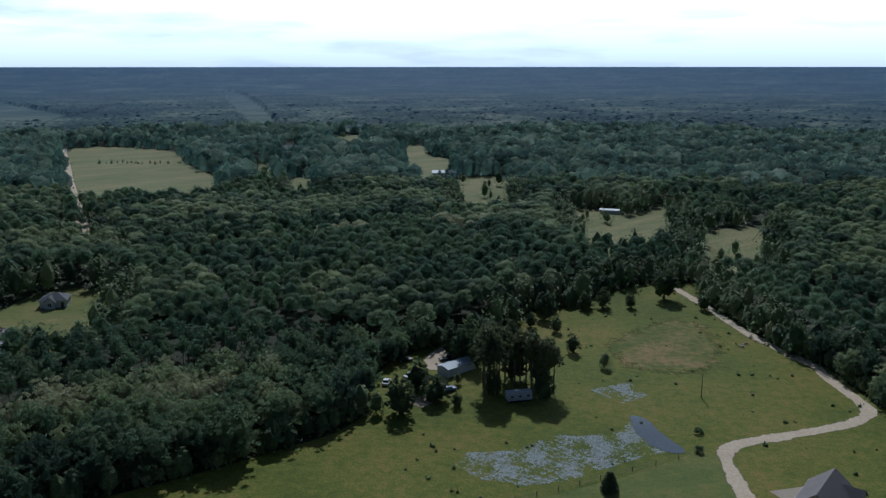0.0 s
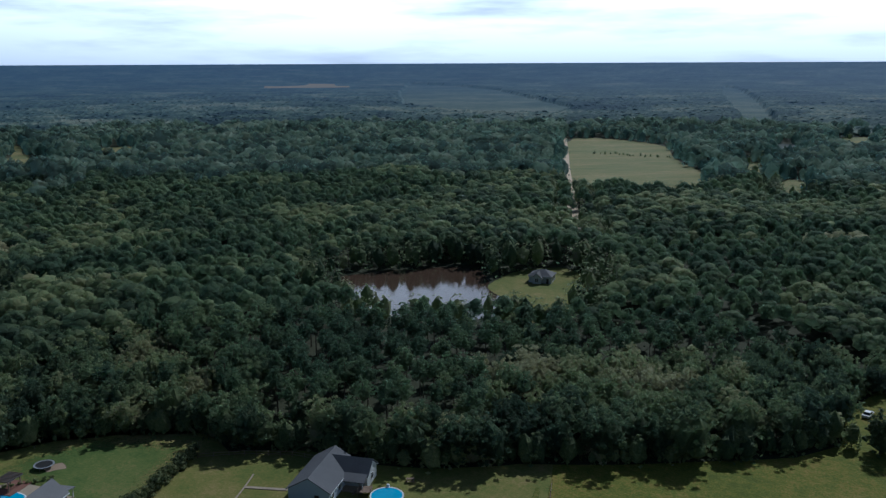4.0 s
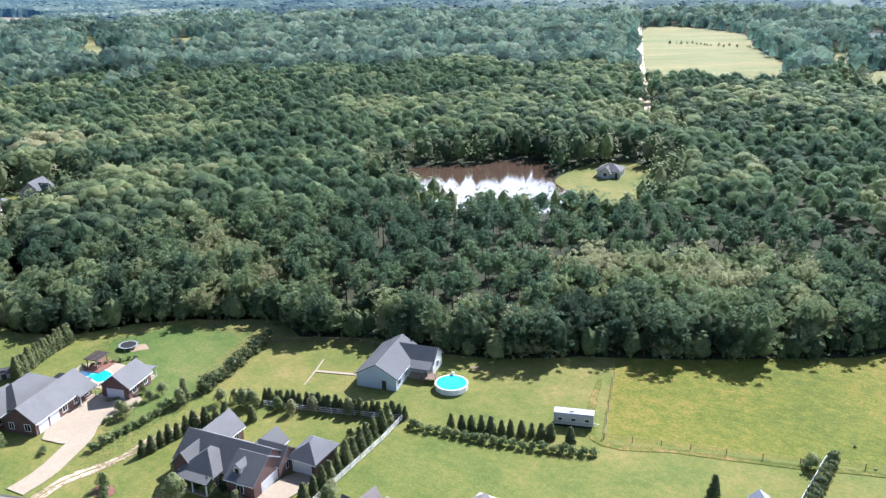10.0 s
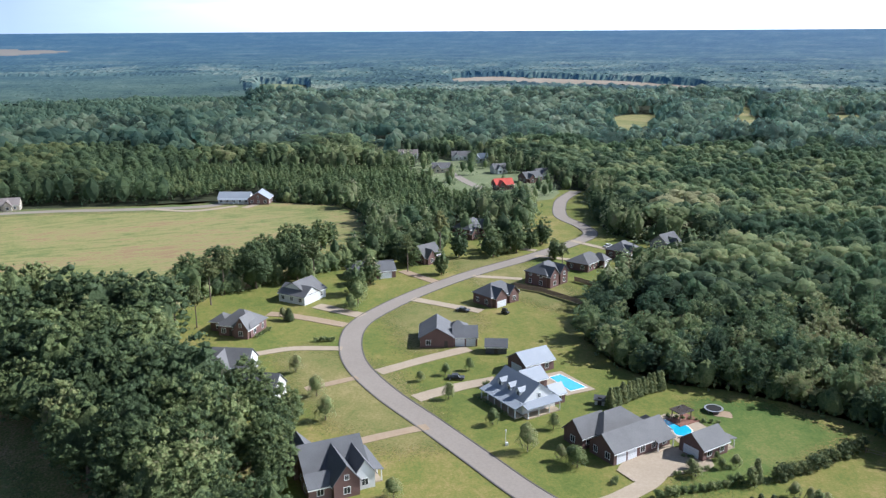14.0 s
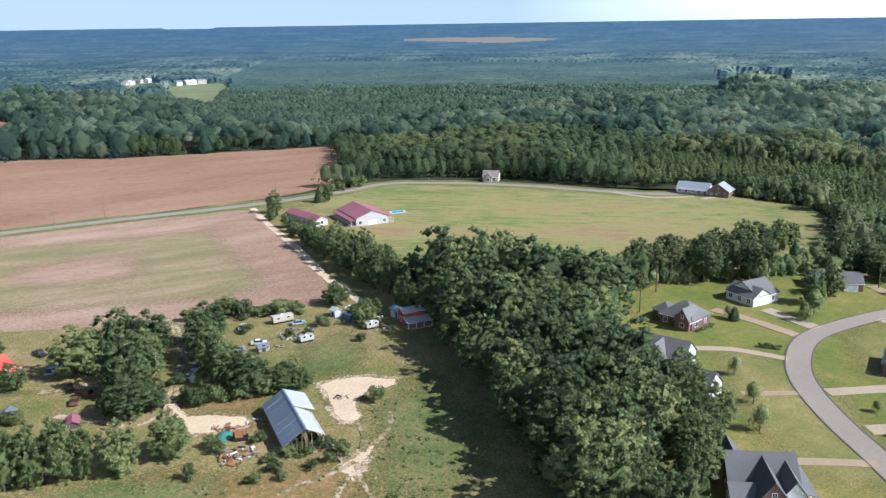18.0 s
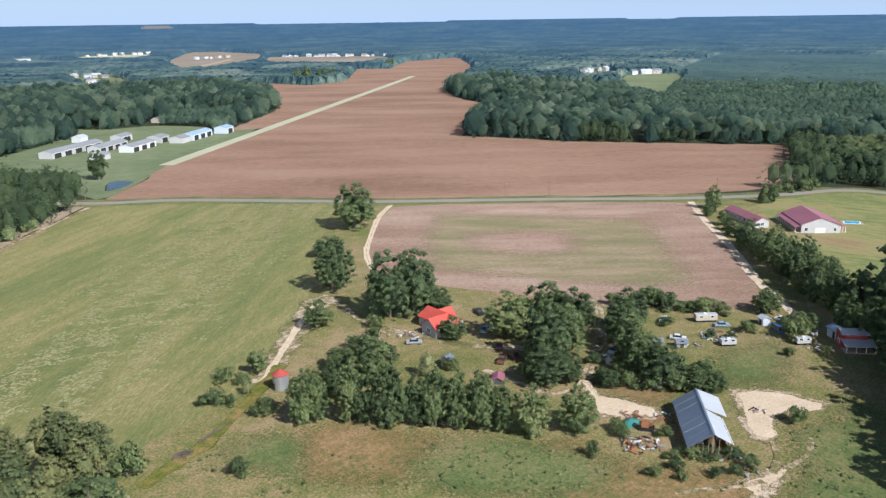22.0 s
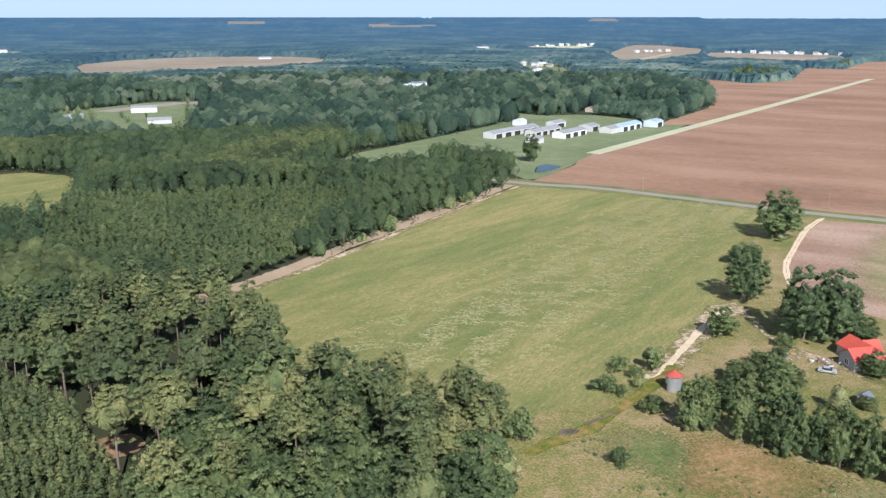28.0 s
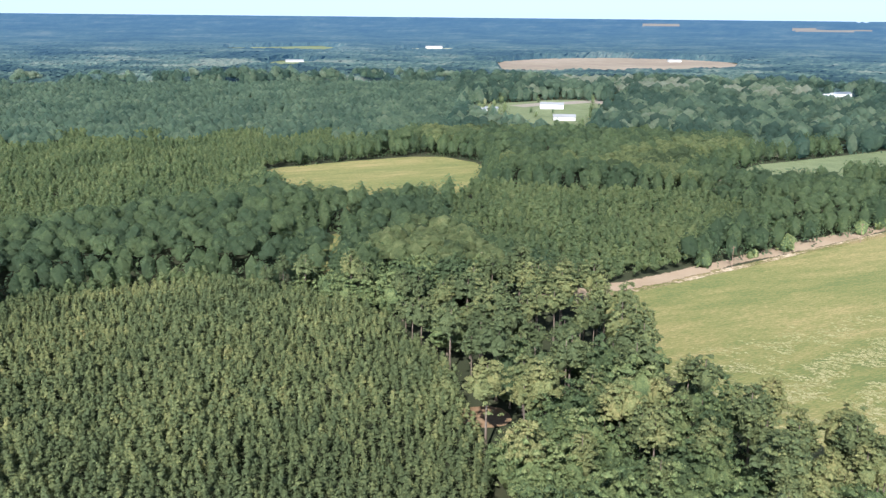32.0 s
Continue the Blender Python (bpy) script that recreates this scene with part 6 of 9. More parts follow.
    for k, side, u, deep in dormers:
        b = blocks[k]
        # a gabled dormer standing out of the slope over that side
        bm = bmesh.new()
        run = (b.y1 - b.y0) if b.ridge == "x" else (b.x1 - b.x0)
        s = b.rise / (run / 2)
        z0, w = b.h + s * 0.9, 0.85
        if b.ridge == "x":
            ya, yb = (b.y0 + 0.9, b.y0 + 0.9 + deep) if side == "S" else (b.y1 - 0.9 - deep, b.y1 - 0.9)
            x = b.x0 + u
            prism(bm, [(x - w, z0 - 0.4), (x + w, z0 - 0.4), (x + w, z0 + 1.2), (x, z0 + 1.9), (x - w, z0 + 1.2)], "y", ya, yb)
            d = part("dormer", bm, WALLS["white"], ob, "white dormer")
            bm = bmesh.new()
            prism(bm, [(x - w - 0.2, z0 + 1.1), (x, z0 + 1.98), (x + w + 0.2, z0 + 1.1), (x + w + 0.2, z0 + 1.25), (x, z0 + 2.13), (x - w - 0.2, z0 + 1.25)], "y", ya - 0.2, yb + 0.2)
            part("dormer_roof", bm, ROOFS[roof], d)
            yy = ya - 0.03 if side == "S" else yb + 0.03
            part("pane", one_box(x - 0.4, x + 0.4, yy - 0.03, yy + 0.03, z0 + 0.15, z0 + 1.1), M_PANE, d)
    return ob


def foliage_part(name, form, tint, material, parent, label=""):
    v, f, m, dt, out = form
    me = mesh_np(name, v, f, np.clip(tint + dt, -0.1, 0.66), np.zeros(len(f)), [material], out)
    ob = new(name, me)
    ob.parent = parent
    return tagged(ob, label)


def tree_maker(name, label, category, crown, trunk_h, trunk_r, tint, material, group=""):
    """A tree as a thing: tapered trunk with limbs, and its crown."""
    ob = new(name)
    tagged(ob, label, category, group)
    bm = bmesh.new()
    tube(bm, 0, 0, -0.2, trunk_h * 0.5, trunk_r * 1.2, trunk_r * 0.8, 7)
    tube(bm, 0, 0, trunk_h * 0.5, trunk_h, trunk_r * 0.8, trunk_r * 0.3, 7)
    for k in range(4):
        a, z = k * 1.7 + 0.4, trunk_h * (0.45 + 0.1 * k)
        d = Vector((math.cos(a), math.sin(a), 0.8)).normalized() * trunk_h * 0.3
        o = Vector((0, 0, z))
        side = d.cross(Vector((0, 0, 1))).normalized() * trunk_r * 0.35
        up = side.cross(d).normalized() * trunk_r * 0.35
        lo = [bm.verts.new(o + q) for q in (side, up, -side, -up)]
        hi = [bm.verts.new(o + d + q * 0.4) for q in (side, up, -side, -up)]
        for q in range(4):
            bm.faces.new((lo[q], lo[(q + 1) % 4], hi[(q + 1) % 4], hi[q]))
    part("trunk", bm, M_BARK, ob)
    foliage_part("crown", joined(crown), tint, material, ob)
    return ob


def cone_tree(height, radius, leaves, leaf):
    parts = []
    for k in range(6):
        q = k / 5
        v, f = lump(2, (0.08 * rng.normal(), 0.08 * rng.normal(), height * (0.14 + 0.74 * q)), (radius * (1 - 0.66 * q), radius * (1 - 0.66 * q), height * 0.14), 0.2)
        parts.append((v, f, 0))
    z = rng.random(leaves) ** 1.2
    a = rng.random(leaves) * math.tau
    r = radius * (1.04 - 0.74 * z ** 1.4)
    v, f = flakes(np.stack([r * np.cos(a), r * np.sin(a), height * (0.06 + 0.9 * z)], 1), np.stack([np.cos(a), np.sin(a), 0 * a + 0.6], 1), leaf)
    return parts + [(v, f, 0)]


def shrub_form(height, radius, leaves, leaf):
    return broad_crown(height, radius, 5, 2, leaves, leaf, -0.05)


def plant_all(maker, spots, base_h, wide=1.0, base_w=0.0):
    """Copies of a tree at (x, y, height) or (x, y, height, width); the first stays the maker itself."""
    for k, spot in enumerate(spots):
        x, y, h = spot[:3]
        s = h / base_h
        m = pose(x, y, 0.05, 0, 0, (k * 137.5) % 360)
        ob = maker if k == 0 else copy_thing(maker, m)
        w = spot[3] / base_w if len(spot) > 3 else s ** 0.85 * wide * (0.9 + 0.2 * ((k * 0.618) % 1))
        ob.matrix_basis = m @ Matrix.Diagonal((w, w, s, 1))


def car(name, label, at, heading, paint, kind="car"):
    ob = thing(name, label, kind, at, heading)
    long = {"car": 4.6, "pickup": 5.6, "van": 5.2, "cart": 2.6}[kind]
    L, W = long / 2, 0.92 if kind != "cart" else 0.65
    bm = bmesh.new()
    prism(bm, [(-L, 0.35), (L, 0.35), (L, 0.72), (L * 0.94, 0.86), (-L * 0.95, 0.92), (-L, 0.75)], "x", -W, W)
    for v in bm.verts:
        v.co = (v.co.y, v.co.x, v.co.z)
    bmesh.ops.recalc_face_normals(bm, faces=bm.faces[:])
    part("body", bm, PAINT[paint], ob)
    cab = {"car": (-L * 0.62, -L * 0.42, L * 0.22, L * 0.5, 1.46), "pickup": (-L * 0.12, -L * 0.02, L * 0.38, L * 0.56, 1.75), "van": (-L * 0.93, -L * 0.88, L * 0.5, L * 0.72, 1.9), "cart": (-L * 0.8, -L * 0.8, L * 0.4, L * 0.5, 1.8)}[kind]
    bm = bmesh.new()
    a, b, c, d, top = cab
    lo = [bm.verts.new(q) for q in ((a, -W * 0.94, 0.88), (d, -W * 0.94, 0.88), (d, W * 0.94, 0.88), (a, W * 0.94, 0.88))]
    hi = [bm.verts.new(q) for q in ((b, -W * 0.78, top), (c, -W * 0.78, top), (c, W * 0.78, top), (b, W * 0.78, top))]
    bm.faces.new(hi)
    for k in range(4):
        bm.faces.new((lo[k], lo[(k + 1) % 4], hi[(k + 1) % 4], hi[k]))
    part("window", bm, M_PANE, ob, "dark tinted glass")
    part("roof", one_box(b - 0.03, c + 0.03, -W * 0.8, W * 0.8, top - 0.02, top + 0.05), PAINT[paint], ob)
    for x in (-L * 0.62, L * 0.64):
        for y in (-W, W):
            bm = bmesh.new()
            tube(bm, 0, 0, -0.11, 0.11, 0.34, sides=12)
            bmesh.ops.transform(bm, matrix=pose(x, y * 0.93, 0.34, 90, 0, 0), verts=bm.verts[:])
            w = part("wheel", bm, M_BLACK, ob)
            bm = bmesh.new()
            tube(bm, 0, 0, -0.125, 0.125, 0.19, sides=8)
            bmesh.ops.transform(bm, matrix=pose(x, y * 0.93, 0.34, 90, 0, 0), verts=bm.verts[:])
            part("rim", bm, M_STEEL, w)
    return ob


def camper(name, label, at, heading, long, tall=2.9, wide=2.5, wheels=True, wall="steel", stripe=True):
    ob = thing(name, label, "camper" if wheels else "mobile home", at, heading)
    bm = bmesh.new()
    prism(bm, [(-wide / 2, 0.6), (wide / 2, 0.6), (wide / 2, tall - 0.25), (wide / 2 - 0.25, tall), (-wide / 2 + 0.25, tall), (-wide / 2, tall - 0.25)], "x", 0, long)
    part("body", bm, WALLS[wall], ob)
    part("roof", one_box(-0.05, long + 0.05, -wide / 2 + 0.2, wide / 2 - 0.2, tall, tall + 0.06), ROOFS["whitemetal"], ob)
    n = max(2, int(long / 2.2))
    for k in range(n):
        x = long * (k + 0.5) / n
        for y in (-wide / 2, wide / 2):
            w = part("window", one_box(x - 0.5, x + 0.5, y - 0.03, y + 0.03, 1.45, 2.15), M_TRIM, ob)
            part("pane", one_box(x - 0.43, x + 0.43, y - 0.045, y + 0.045, 1.52, 2.08), M_PANE, w)
    if stripe:
        for y in (-wide / 2, wide / 2):
            part("stripe", one_box(0.1, long - 0.1, y - 0.012, y + 0.012, 1.0, 1.2), WALLS["grey"], ob, "grey side stripe")
    part("roof_vent", one_box(long * 0.4, long * 0.4 + 0.8, -0.4, 0.4, tall + 0.05, tall + 0.35), M_TRIM, ob)
    if wheels:
        for x in (long * 0.3, long * 0.42):
            for y in (-wide / 2 + 0.1, wide / 2 - 0.1):
                bm = bmesh.new()
                tube(bm, 0, 0, -0.12, 0.12, 0.36, sides=10)
                bmesh.ops.transform(bm, matrix=pose(x, y, 0.36, 90, 0, 0), verts=bm.verts[:])
                part("wheel", bm, M_BLACK, ob)
        part("drawbar", one_box(long, long + 1.1, -0.06, 0.06, 0.5, 0.62), M_STEEL, ob)
    part("skirt", one_box(0.2, long - 0.2, -wide / 2 + 0.3, wide / 2 - 0.3, -0.1, 0.62), M_BLACK, ob)
    return ob


def long_shed(name, label, at, heading, long, wide, tall, wall, roof, bays=0, rise=1.6):
    ob = thing(name, label, "shed", at, heading)
    b = Block(0, long, 0, wide, tall, rise, "x")
    part("wall", b.walls(), WALLS[wall], ob)
    part("roof", b.roofing(0.4), ROOFS[roof], ob)
    for k in range(bays):
        u = long * (k + 0.5) / bays
        for side in "SN":
            # a dark panel on the closed wall stands in for the bay's shade
            d = part("bay", one_box(*on_wall(b, side, u, long / bays * 0.62, 0, tall * 0.82, -0.02, 0.04)), M_BAYSHADE, ob, "dark open bay")
            part("bay_lintel", one_box(*on_wall(b, side, u, long / bays * 0.7, tall * 0.82, tall * 0.9, -0.02, 0.08)), M_TRIM, d)
    return ob


def rail_fence(name, label, pts, tall, gap, rails, material, board=0.12):
    """A post-and-rail fence along a line."""
    ob = thing(name, label, "fence", (pts[0][0], pts[0][1], 0.05))
    o = Vector((pts[0][0], pts[0][1], 0))
    post = one_box(-0.07, 0.07, -0.07, 0.07, -0.1, tall + 0.1)
    pm = None
    for (x0, y0), (x1, y1) in zip(pts, pts[1:]):
        d = Vector((x1 - x0, y1 - y0, 0))
        n = max(1, int(d.length / gap))
        a = math.degrees(math.atan2(d.y, d.x))
        for k in range(n + 1):
            q = Vector((x0, y0, 0)) + d * k / n - o
            if pm is None:
                p = part("post", post, material, ob)
                pm = p.data
            else:
                p = new("post", pm)
                p.parent = ob
            p.matrix_basis = pose(q.x, q.y, 0, 0, 0, a)
        for k in range(rails):
            z = tall * (k + 0.7) / rails
            p = part("rail", one_box(0, d.length, -0.03, 0.03, z, z + board), material, ob)
            p.matrix_basis = pose(x0 - o.x, y0 - o.y, 0, 0, 0, a)
    return ob
# ---- houses of the suburb ----
B = Block
house("house", "large brick house with grey shingle roof beside a blue pool", (-152.5, 68.2), 111,
      [B(0, 17, 0, 7.6, 3, 3.2, "x"), B(3, 16, 6.5, 15, 3.1, 4.0, "hip"), B(-1, 7, 9.0, 15, 3.1, 3.6, "x"), B(15, 18.5, 1.5, 9, 2.8, 1.6, "hip", "white")], "brick", "shingle",
      garage=[(0, "S", 2.2, 2.7), (0, "S", 5.4, 2.7)], doors=[(1, "W", 1.2)], porch=[(12, 17, -1.2, 0, 2.4, "S")])
house("garage", "detached brick garage with grey gable roof and white door", (-152.5, 68.2), 111,
      [B(17, 25, -9.3, -2.7, 2.9, 2.9, "x")], "brick", "shingle", garage=[(0, "W", 3.3, 4.2)], porch=[(25, 28, -8.8, -3.2, 2.3, "E")], category="garage")
house("house", "country house with pale blue-grey roof, dormers and wrap-round porch", (-192.4, 51.3), 20.6,
      [B(0, 13.4, 0.3, 10.4, 3.2, 4.6, "x", "white"), B(-3, 3.5, 9.5, 16, 2.8, 2.4, "y", "brick"), B(9, 13, 10, 14, 2.8, 1.8, "y", "brick")], "white", "bluemetal",
      doors=[(0, "S", 6)], porch=[(-0.2, 14, -2.4, 0.3, 2.6, "S"), (13.4, 16, 0, 10, 2.6, "E")], dormers=[(0, "S", 3, 2.6), (0, "S", 6.7, 2.6), (0, "S", 10.4, 2.6)])
house("garage", "brick garage with pale roof behind the country house", (-192.4, 51.3), 20.6,
      [B(-13, -5.2, 15.6, 25.4, 3, 2.9, "y")], "brick", "bluemetal", garage=[(0, "S", 3.9, 4.5)], category="garage")
house("house", "brick ranch house with grey gables and double garage", (-229.8, 40.3), 78.4,
      [B(0, 9.8, 0, 12.5, 3, 3.5, "y"), B(9.8, 16.8, 1.0, 8.2, 2.9, 2.6, "x"), B(8.5, 14, 7, 12, 2.9, 2.0, "hip")], "brick", "slate",
      garage=[(1, "S", 1.9, 2.8), (1, "S", 5.1, 2.8)], doors=[(0, "S", 7.6)])
house("shed", "dark grey storage shed with shingle roof", (-221.1, 57.8), 74, [B(0, 6.1, 0, 4, 2.3, 1.5, "x")], "dark", "slate", category="shed", windows=False, doors=[(0, "S", 3)])
house("house", "brick house with dark gabled roof and white columns", (-116.4, 76.5), 12.5,
      [B(-3, 15, 1, 10.2, 3.2, 4.0, "x"), B(0.6, 7.4, -1.4, 6, 3.2, 3.4, "hip"), B(9.5, 15.4, -0.6, 8.4, 3.2, 3.5, "x"), B(-4.5, 1.5, 6, 15, 3, 3.2, "y"), B(7.5, 12, 8.5, 14.5, 2.8, 2.4, "y"), B(-2.2, 2.4, -0.6, 6, 3.2, 3.0, "y"), B(10, 15.8, 6.4, 12, 3.0, 2.6, "x")], "brick", "shingle",
      garage=[(2, "E", 4.5, 4.9)], doors=[(1, "S", 3.4)], porch=[(0.8, 7.2, -3.2, -1.4, 2.7, "S")], dormers=[(2, "S", 1.9, 2.4)])
house("garage", "small brick garage with hipped dark roof", (-103.2, 89.3), 10, [B(0, 5.8, 0, 7.2, 2.8, 2.2, "hip")], "brick", "slate", garage=[(0, "S", 2.9, 4.2)], category="garage", windows=False)
house("house", "pale blue-grey house with grey gable roof near a round pool", (-114.5, 120.3), 18,
      [B(0, 9.2, 0, 15.5, 3, 3.2, "y"), B(4.5, 14.4, 9, 15.2, 3, 2.8, "x", "white")], "blue", "slate", doors=[(0, "S", 6.4)], skip="S0", porch=[(9.2, 14.2, 6.6, 9, 2.5, "S")], garage=[(0, "W", 3.0, 2.4)])
house("house", "red brick house with black shingle roof and white porch", (-151.6, 5.6), 103,
      [B(-1, 12.2, 5, 15, 3.6, 4.6, "x"), B(3.2, 8.6, -1.0, 9, 3.4, 4.2, "y"), B(8.0, 12.4, 0.6, 10, 3.4, 3.6, "y", "white"), B(-2, 4, 10, 18, 3.4, 3.8, "y"), B(-1.5, 3.2, 0.5, 6, 2.8, 1.6, "x")], "brick", "slate",
      porch=[(12.2, 14.5, 2, 13, 2.7, "E")], doors=[(0, "E", 4)])
house("house", "house with dark slate roof, white dormer and brown rear wing", (-82.3, 77.9), 2,
      [B(0, 9.6, 0, 8.4, 3.2, 4.8, "x"), B(2.6, 10.4, 6.5, 11.8, 3, 3.2, "hip", "", "brown"), B(-0.6, 3.4, 5, 10.2, 3, 3.4, "y", "", "brown")], "tan", "slate", dormers=[(0, "S", 1.9, 2.4)], garage=[(0, "W", 4, 4.6)])
house("house", "tan house with brown roof and white metal porch roof", (-68.0, 85.6), 6.5, [B(0, 8.4, 0, 10.8, 3, 3.6, "y", "", "brown"), B(1.4, 6.8, 9.8, 14.6, 2.7, 1.4, "hip", "", "whitemetal")], "tan", "brown", doors=[(1, "E", 2)])
house("shed", "small grey garden shed with pale gable roof", (-29.3, 124.6), 38, [B(0, 2.5, 0, 3.2, 2.1, 1.0, "y")], "grey", "bluemetal", category="shed", windows=False, doors=[(0, "S", 1.25)])
house("house", "house with steep mauve-brown roof beside a concrete pad", (77.5, 151.0), 52, [B(0, 14, 0, 9, 3.2, 4.4, "x"), B(9, 14, -2, 2, 3, 2.4, "y")], "tan", "brown", garage=[(0, "N", 4, 4.6)])
sheet("drive_pad", [(73.5, 161), (70.5, 168), (80, 170.5), (82, 163)], 0.15, M_CONC, "pale concrete parking pad beside the house", "driveway")
E1 = [B(0, 13, 0, 8.5, 3.6, 3.8, "hip"), B(1, 6, -1.6, 4, 3.6, 3.0, "y"), B(8, 12.4, -1.0, 4, 3.4, 2.8, "y")]
house("house", "two-gabled brick house with dark grey roof and white garage door", (-261, 70), 120, E1, "brick", "slate", garage=[(1, "S", 2.5, 4.2)], doors=[(0, "S", 7)])
house("house", "tall brick house with steep dark gables", (-278, 95), 125, [B(0, 12, 0, 9.5, 4.8, 3.8, "hip"), B(0.5, 5.5, -1.5, 4, 4.6, 3.2, "y"), B(7, 11.5, -1.2, 4, 4.6, 3.0, "y")], "brick", "slate", doors=[(0, "S", 6.2)])
house("house", "low house with wide grey hipped roof", (-294, 117), 130, [B(0, 14, 0, 9.5, 3, 3, "hip"), B(9, 13.5, -2, 4, 3, 2.2, "hip")], "brick", "shingle", garage=[(1, "S", 2.2, 2.8)])
house("house", "brick house with dark roof at the bend of the street", (-307, 138), 128, [B(0, 11, 0, 9, 3.4, 3.6, "hip"), B(1, 5.5, -1.5, 4, 3.2, 2.8, "y")], "brick", "slate", garage=[(1, "S", 2.2, 3)])
house("house", "house with steep grey roof at the wood's edge", (-315, 160), 120, [B(0, 10, 0, 8.5, 3.2, 4.2, "x"), B(2, 6, -1.5, 4, 3, 3, "y")], "grey", "slate")
house("house", "white house with grey gable roof across the street", (-287, 1), 48, [B(0, 12.5, 0, 10, 3.2, 4.0, "y"), B(1.5, 12.8, -2.0, 6, 3, 3.0, "x")], "white", "shingle", garage=[(1, "E", 2.2, 2.7), (1, "E", 5.6, 2.7)])
house("house", "brick house with grey hipped roof and white dormer", (-254, -18), 62, [B(0, 11, 0, 10, 3.2, 4.6, "hip"), B(6, 10.6, -1.2, 5, 3.2, 4.0, "y"), B(-4.5, 1, 3, 9, 2.9, 2.4, "hip")], "brick", "shingle", doors=[(0, "S", 4.2)])
house("house", "grey-roofed house half hidden by a large tree", (-222, -22), 72, [B(0, 14, 0, 8.5, 3.2, 4.2, "x"), B(4, 9, -2, 5, 3.2, 4.0, "y"), B(-3, 1, -1, 5, 2.8, 2.0, "x", "white")], "white", "shingle")
house("house", "dark-roofed house under the belt of trees", (-204, -14), 66, [B(0, 13, 0, 8, 3.2, 4.2, "x"), B(8, 13, -2.5, 4, 3, 3, "y"), B(-3.5, 0.5, 1, 6, 2.6, 2, "x", "white")], "white", "slate")
house("house", "brick house with dark gable roof by a tree", (-303, 37), 98, [B(0, 7.5, 0, 8, 3, 3.2, "x"), B(-9, 1, 3, 11, 3, 3.2, "hip")], "brick", "slate", garage=[(0, "S", 3.7, 4.5)])
house("house", "grey-roofed house under tall pines", (-319, 58), 120, [B(0, 9, 0, 8, 3.2, 4.4, "x"), B(1, 5, -1.5, 4, 3, 3.2, "y")], "brick", "shingle")
house("house", "large brick and white house in a gap of the pines", (-354, 85), 132, [B(0, 14, 0, 9.5, 4.6, 4.2, "hip"), B(8.5, 13.5, -1.6, 4, 4.6, 3.4, "y"), B(0.5, 5, -1.0, 4, 3.2, 2.6, "y")], "brick", "slate", doors=[(0, "S", 7)])
house("house", "long white and brick house beyond the hay field", (-459, -12), 76, [B(0, 11, 0, 10, 3.2, 4.2, "y", "brick"), B(-17, 0, 2, 10, 3, 3.2, "x")], "white", "bluemetal", porch=[(-16, 0, -0.2, 2, 2.4, "S")])
house("house", "pale grey hip-roofed house on the lawn above the pond", (-153, 310), 12, [B(0, 9.5, 0, 8, 2.8, 2.6, "hip"), B(2, 5.6, -1.8, 4, 2.7, 1.8, "y")], "white", "shingle", doors=[(0, "S", 8)])
for k, (x, y, a, w, r, wide) in enumerate([(-606, 92, 75, "white", "brown", 14), (-588, 128, 80, "white", "shingle", 15), (-524, 142, 95, "white", "shingle", 9), (-487, 152, 110, "brick", "slate", 12),
                                            (-468, 128, 95, "brick", "red", 11), (-597, 54, 70, "white", "brown", 10), (-538, 104, 80, "tan", "shingle", 13), (-498, 163, 100, "grey", "slate", 12), (-576, 140, 70, "white", "metal", 12), (-700, 60, 60, "white", "brown", 10), (-470, -138, 95, "tan", "brown", 9), (-312, 190, 120, "grey", "slate", 9)]):
    house("house", "far house with a gabled roof among the trees" if r != "red" else "far house with a bright red roof", (x, y), a, [B(0, wide, 0, 8, 3.2, 3.4, "x"), B(1.5, 5.5, -1.8, 4, 3, 2.8, "y")], w, r)

# ---- farm buildings ----
house("farmhouse", "grey farmhouse with bright red metal roof", (-155.2, -188.6), 88, [B(0, 12, 0.5, 8, 2.9, 2.6, "x"), B(6.2, 12.6, -3.2, 6, 2.9, 2.7, "y"), B(1.5, 5.5, 5, 10, 2.7, 1.8, "y")], "grey", "red", doors=[(0, "S", 3)], fascia=False)
house("steel_building", "white steel building with wide maroon roof", (-364, -180), 45, [B(0, 25, 0, 16, 3.6, 3.4, "x")], "steel", "maroon", garage=[(0, "E", 8, 4.2)], porch=[(0, 25, -2.6, 0, 2.6, "S"), (0, 25, 16, 18.6, 2.6, "N")], category="building", fascia=False)
house("steel_shed", "long narrow shed with maroon roof behind a hedge", (-343.5, -178.5), 239, [B(0, 27, -3.1, 3.1, 2.8, 1.6, "x")], "steel", "maroon", category="shed", fascia=False)
house("shack", "red board shack with grey metal roof", (-228.6, -92.6), 133, [B(0, 7, 0, 4.5, 4.2, 0.8, "x")], "red", "whitemetal", doors=[(0, "S", 6)], porch=[(0, 8.0, -4.0, 0, 2.0, "S")], category="shack", fascia=False)

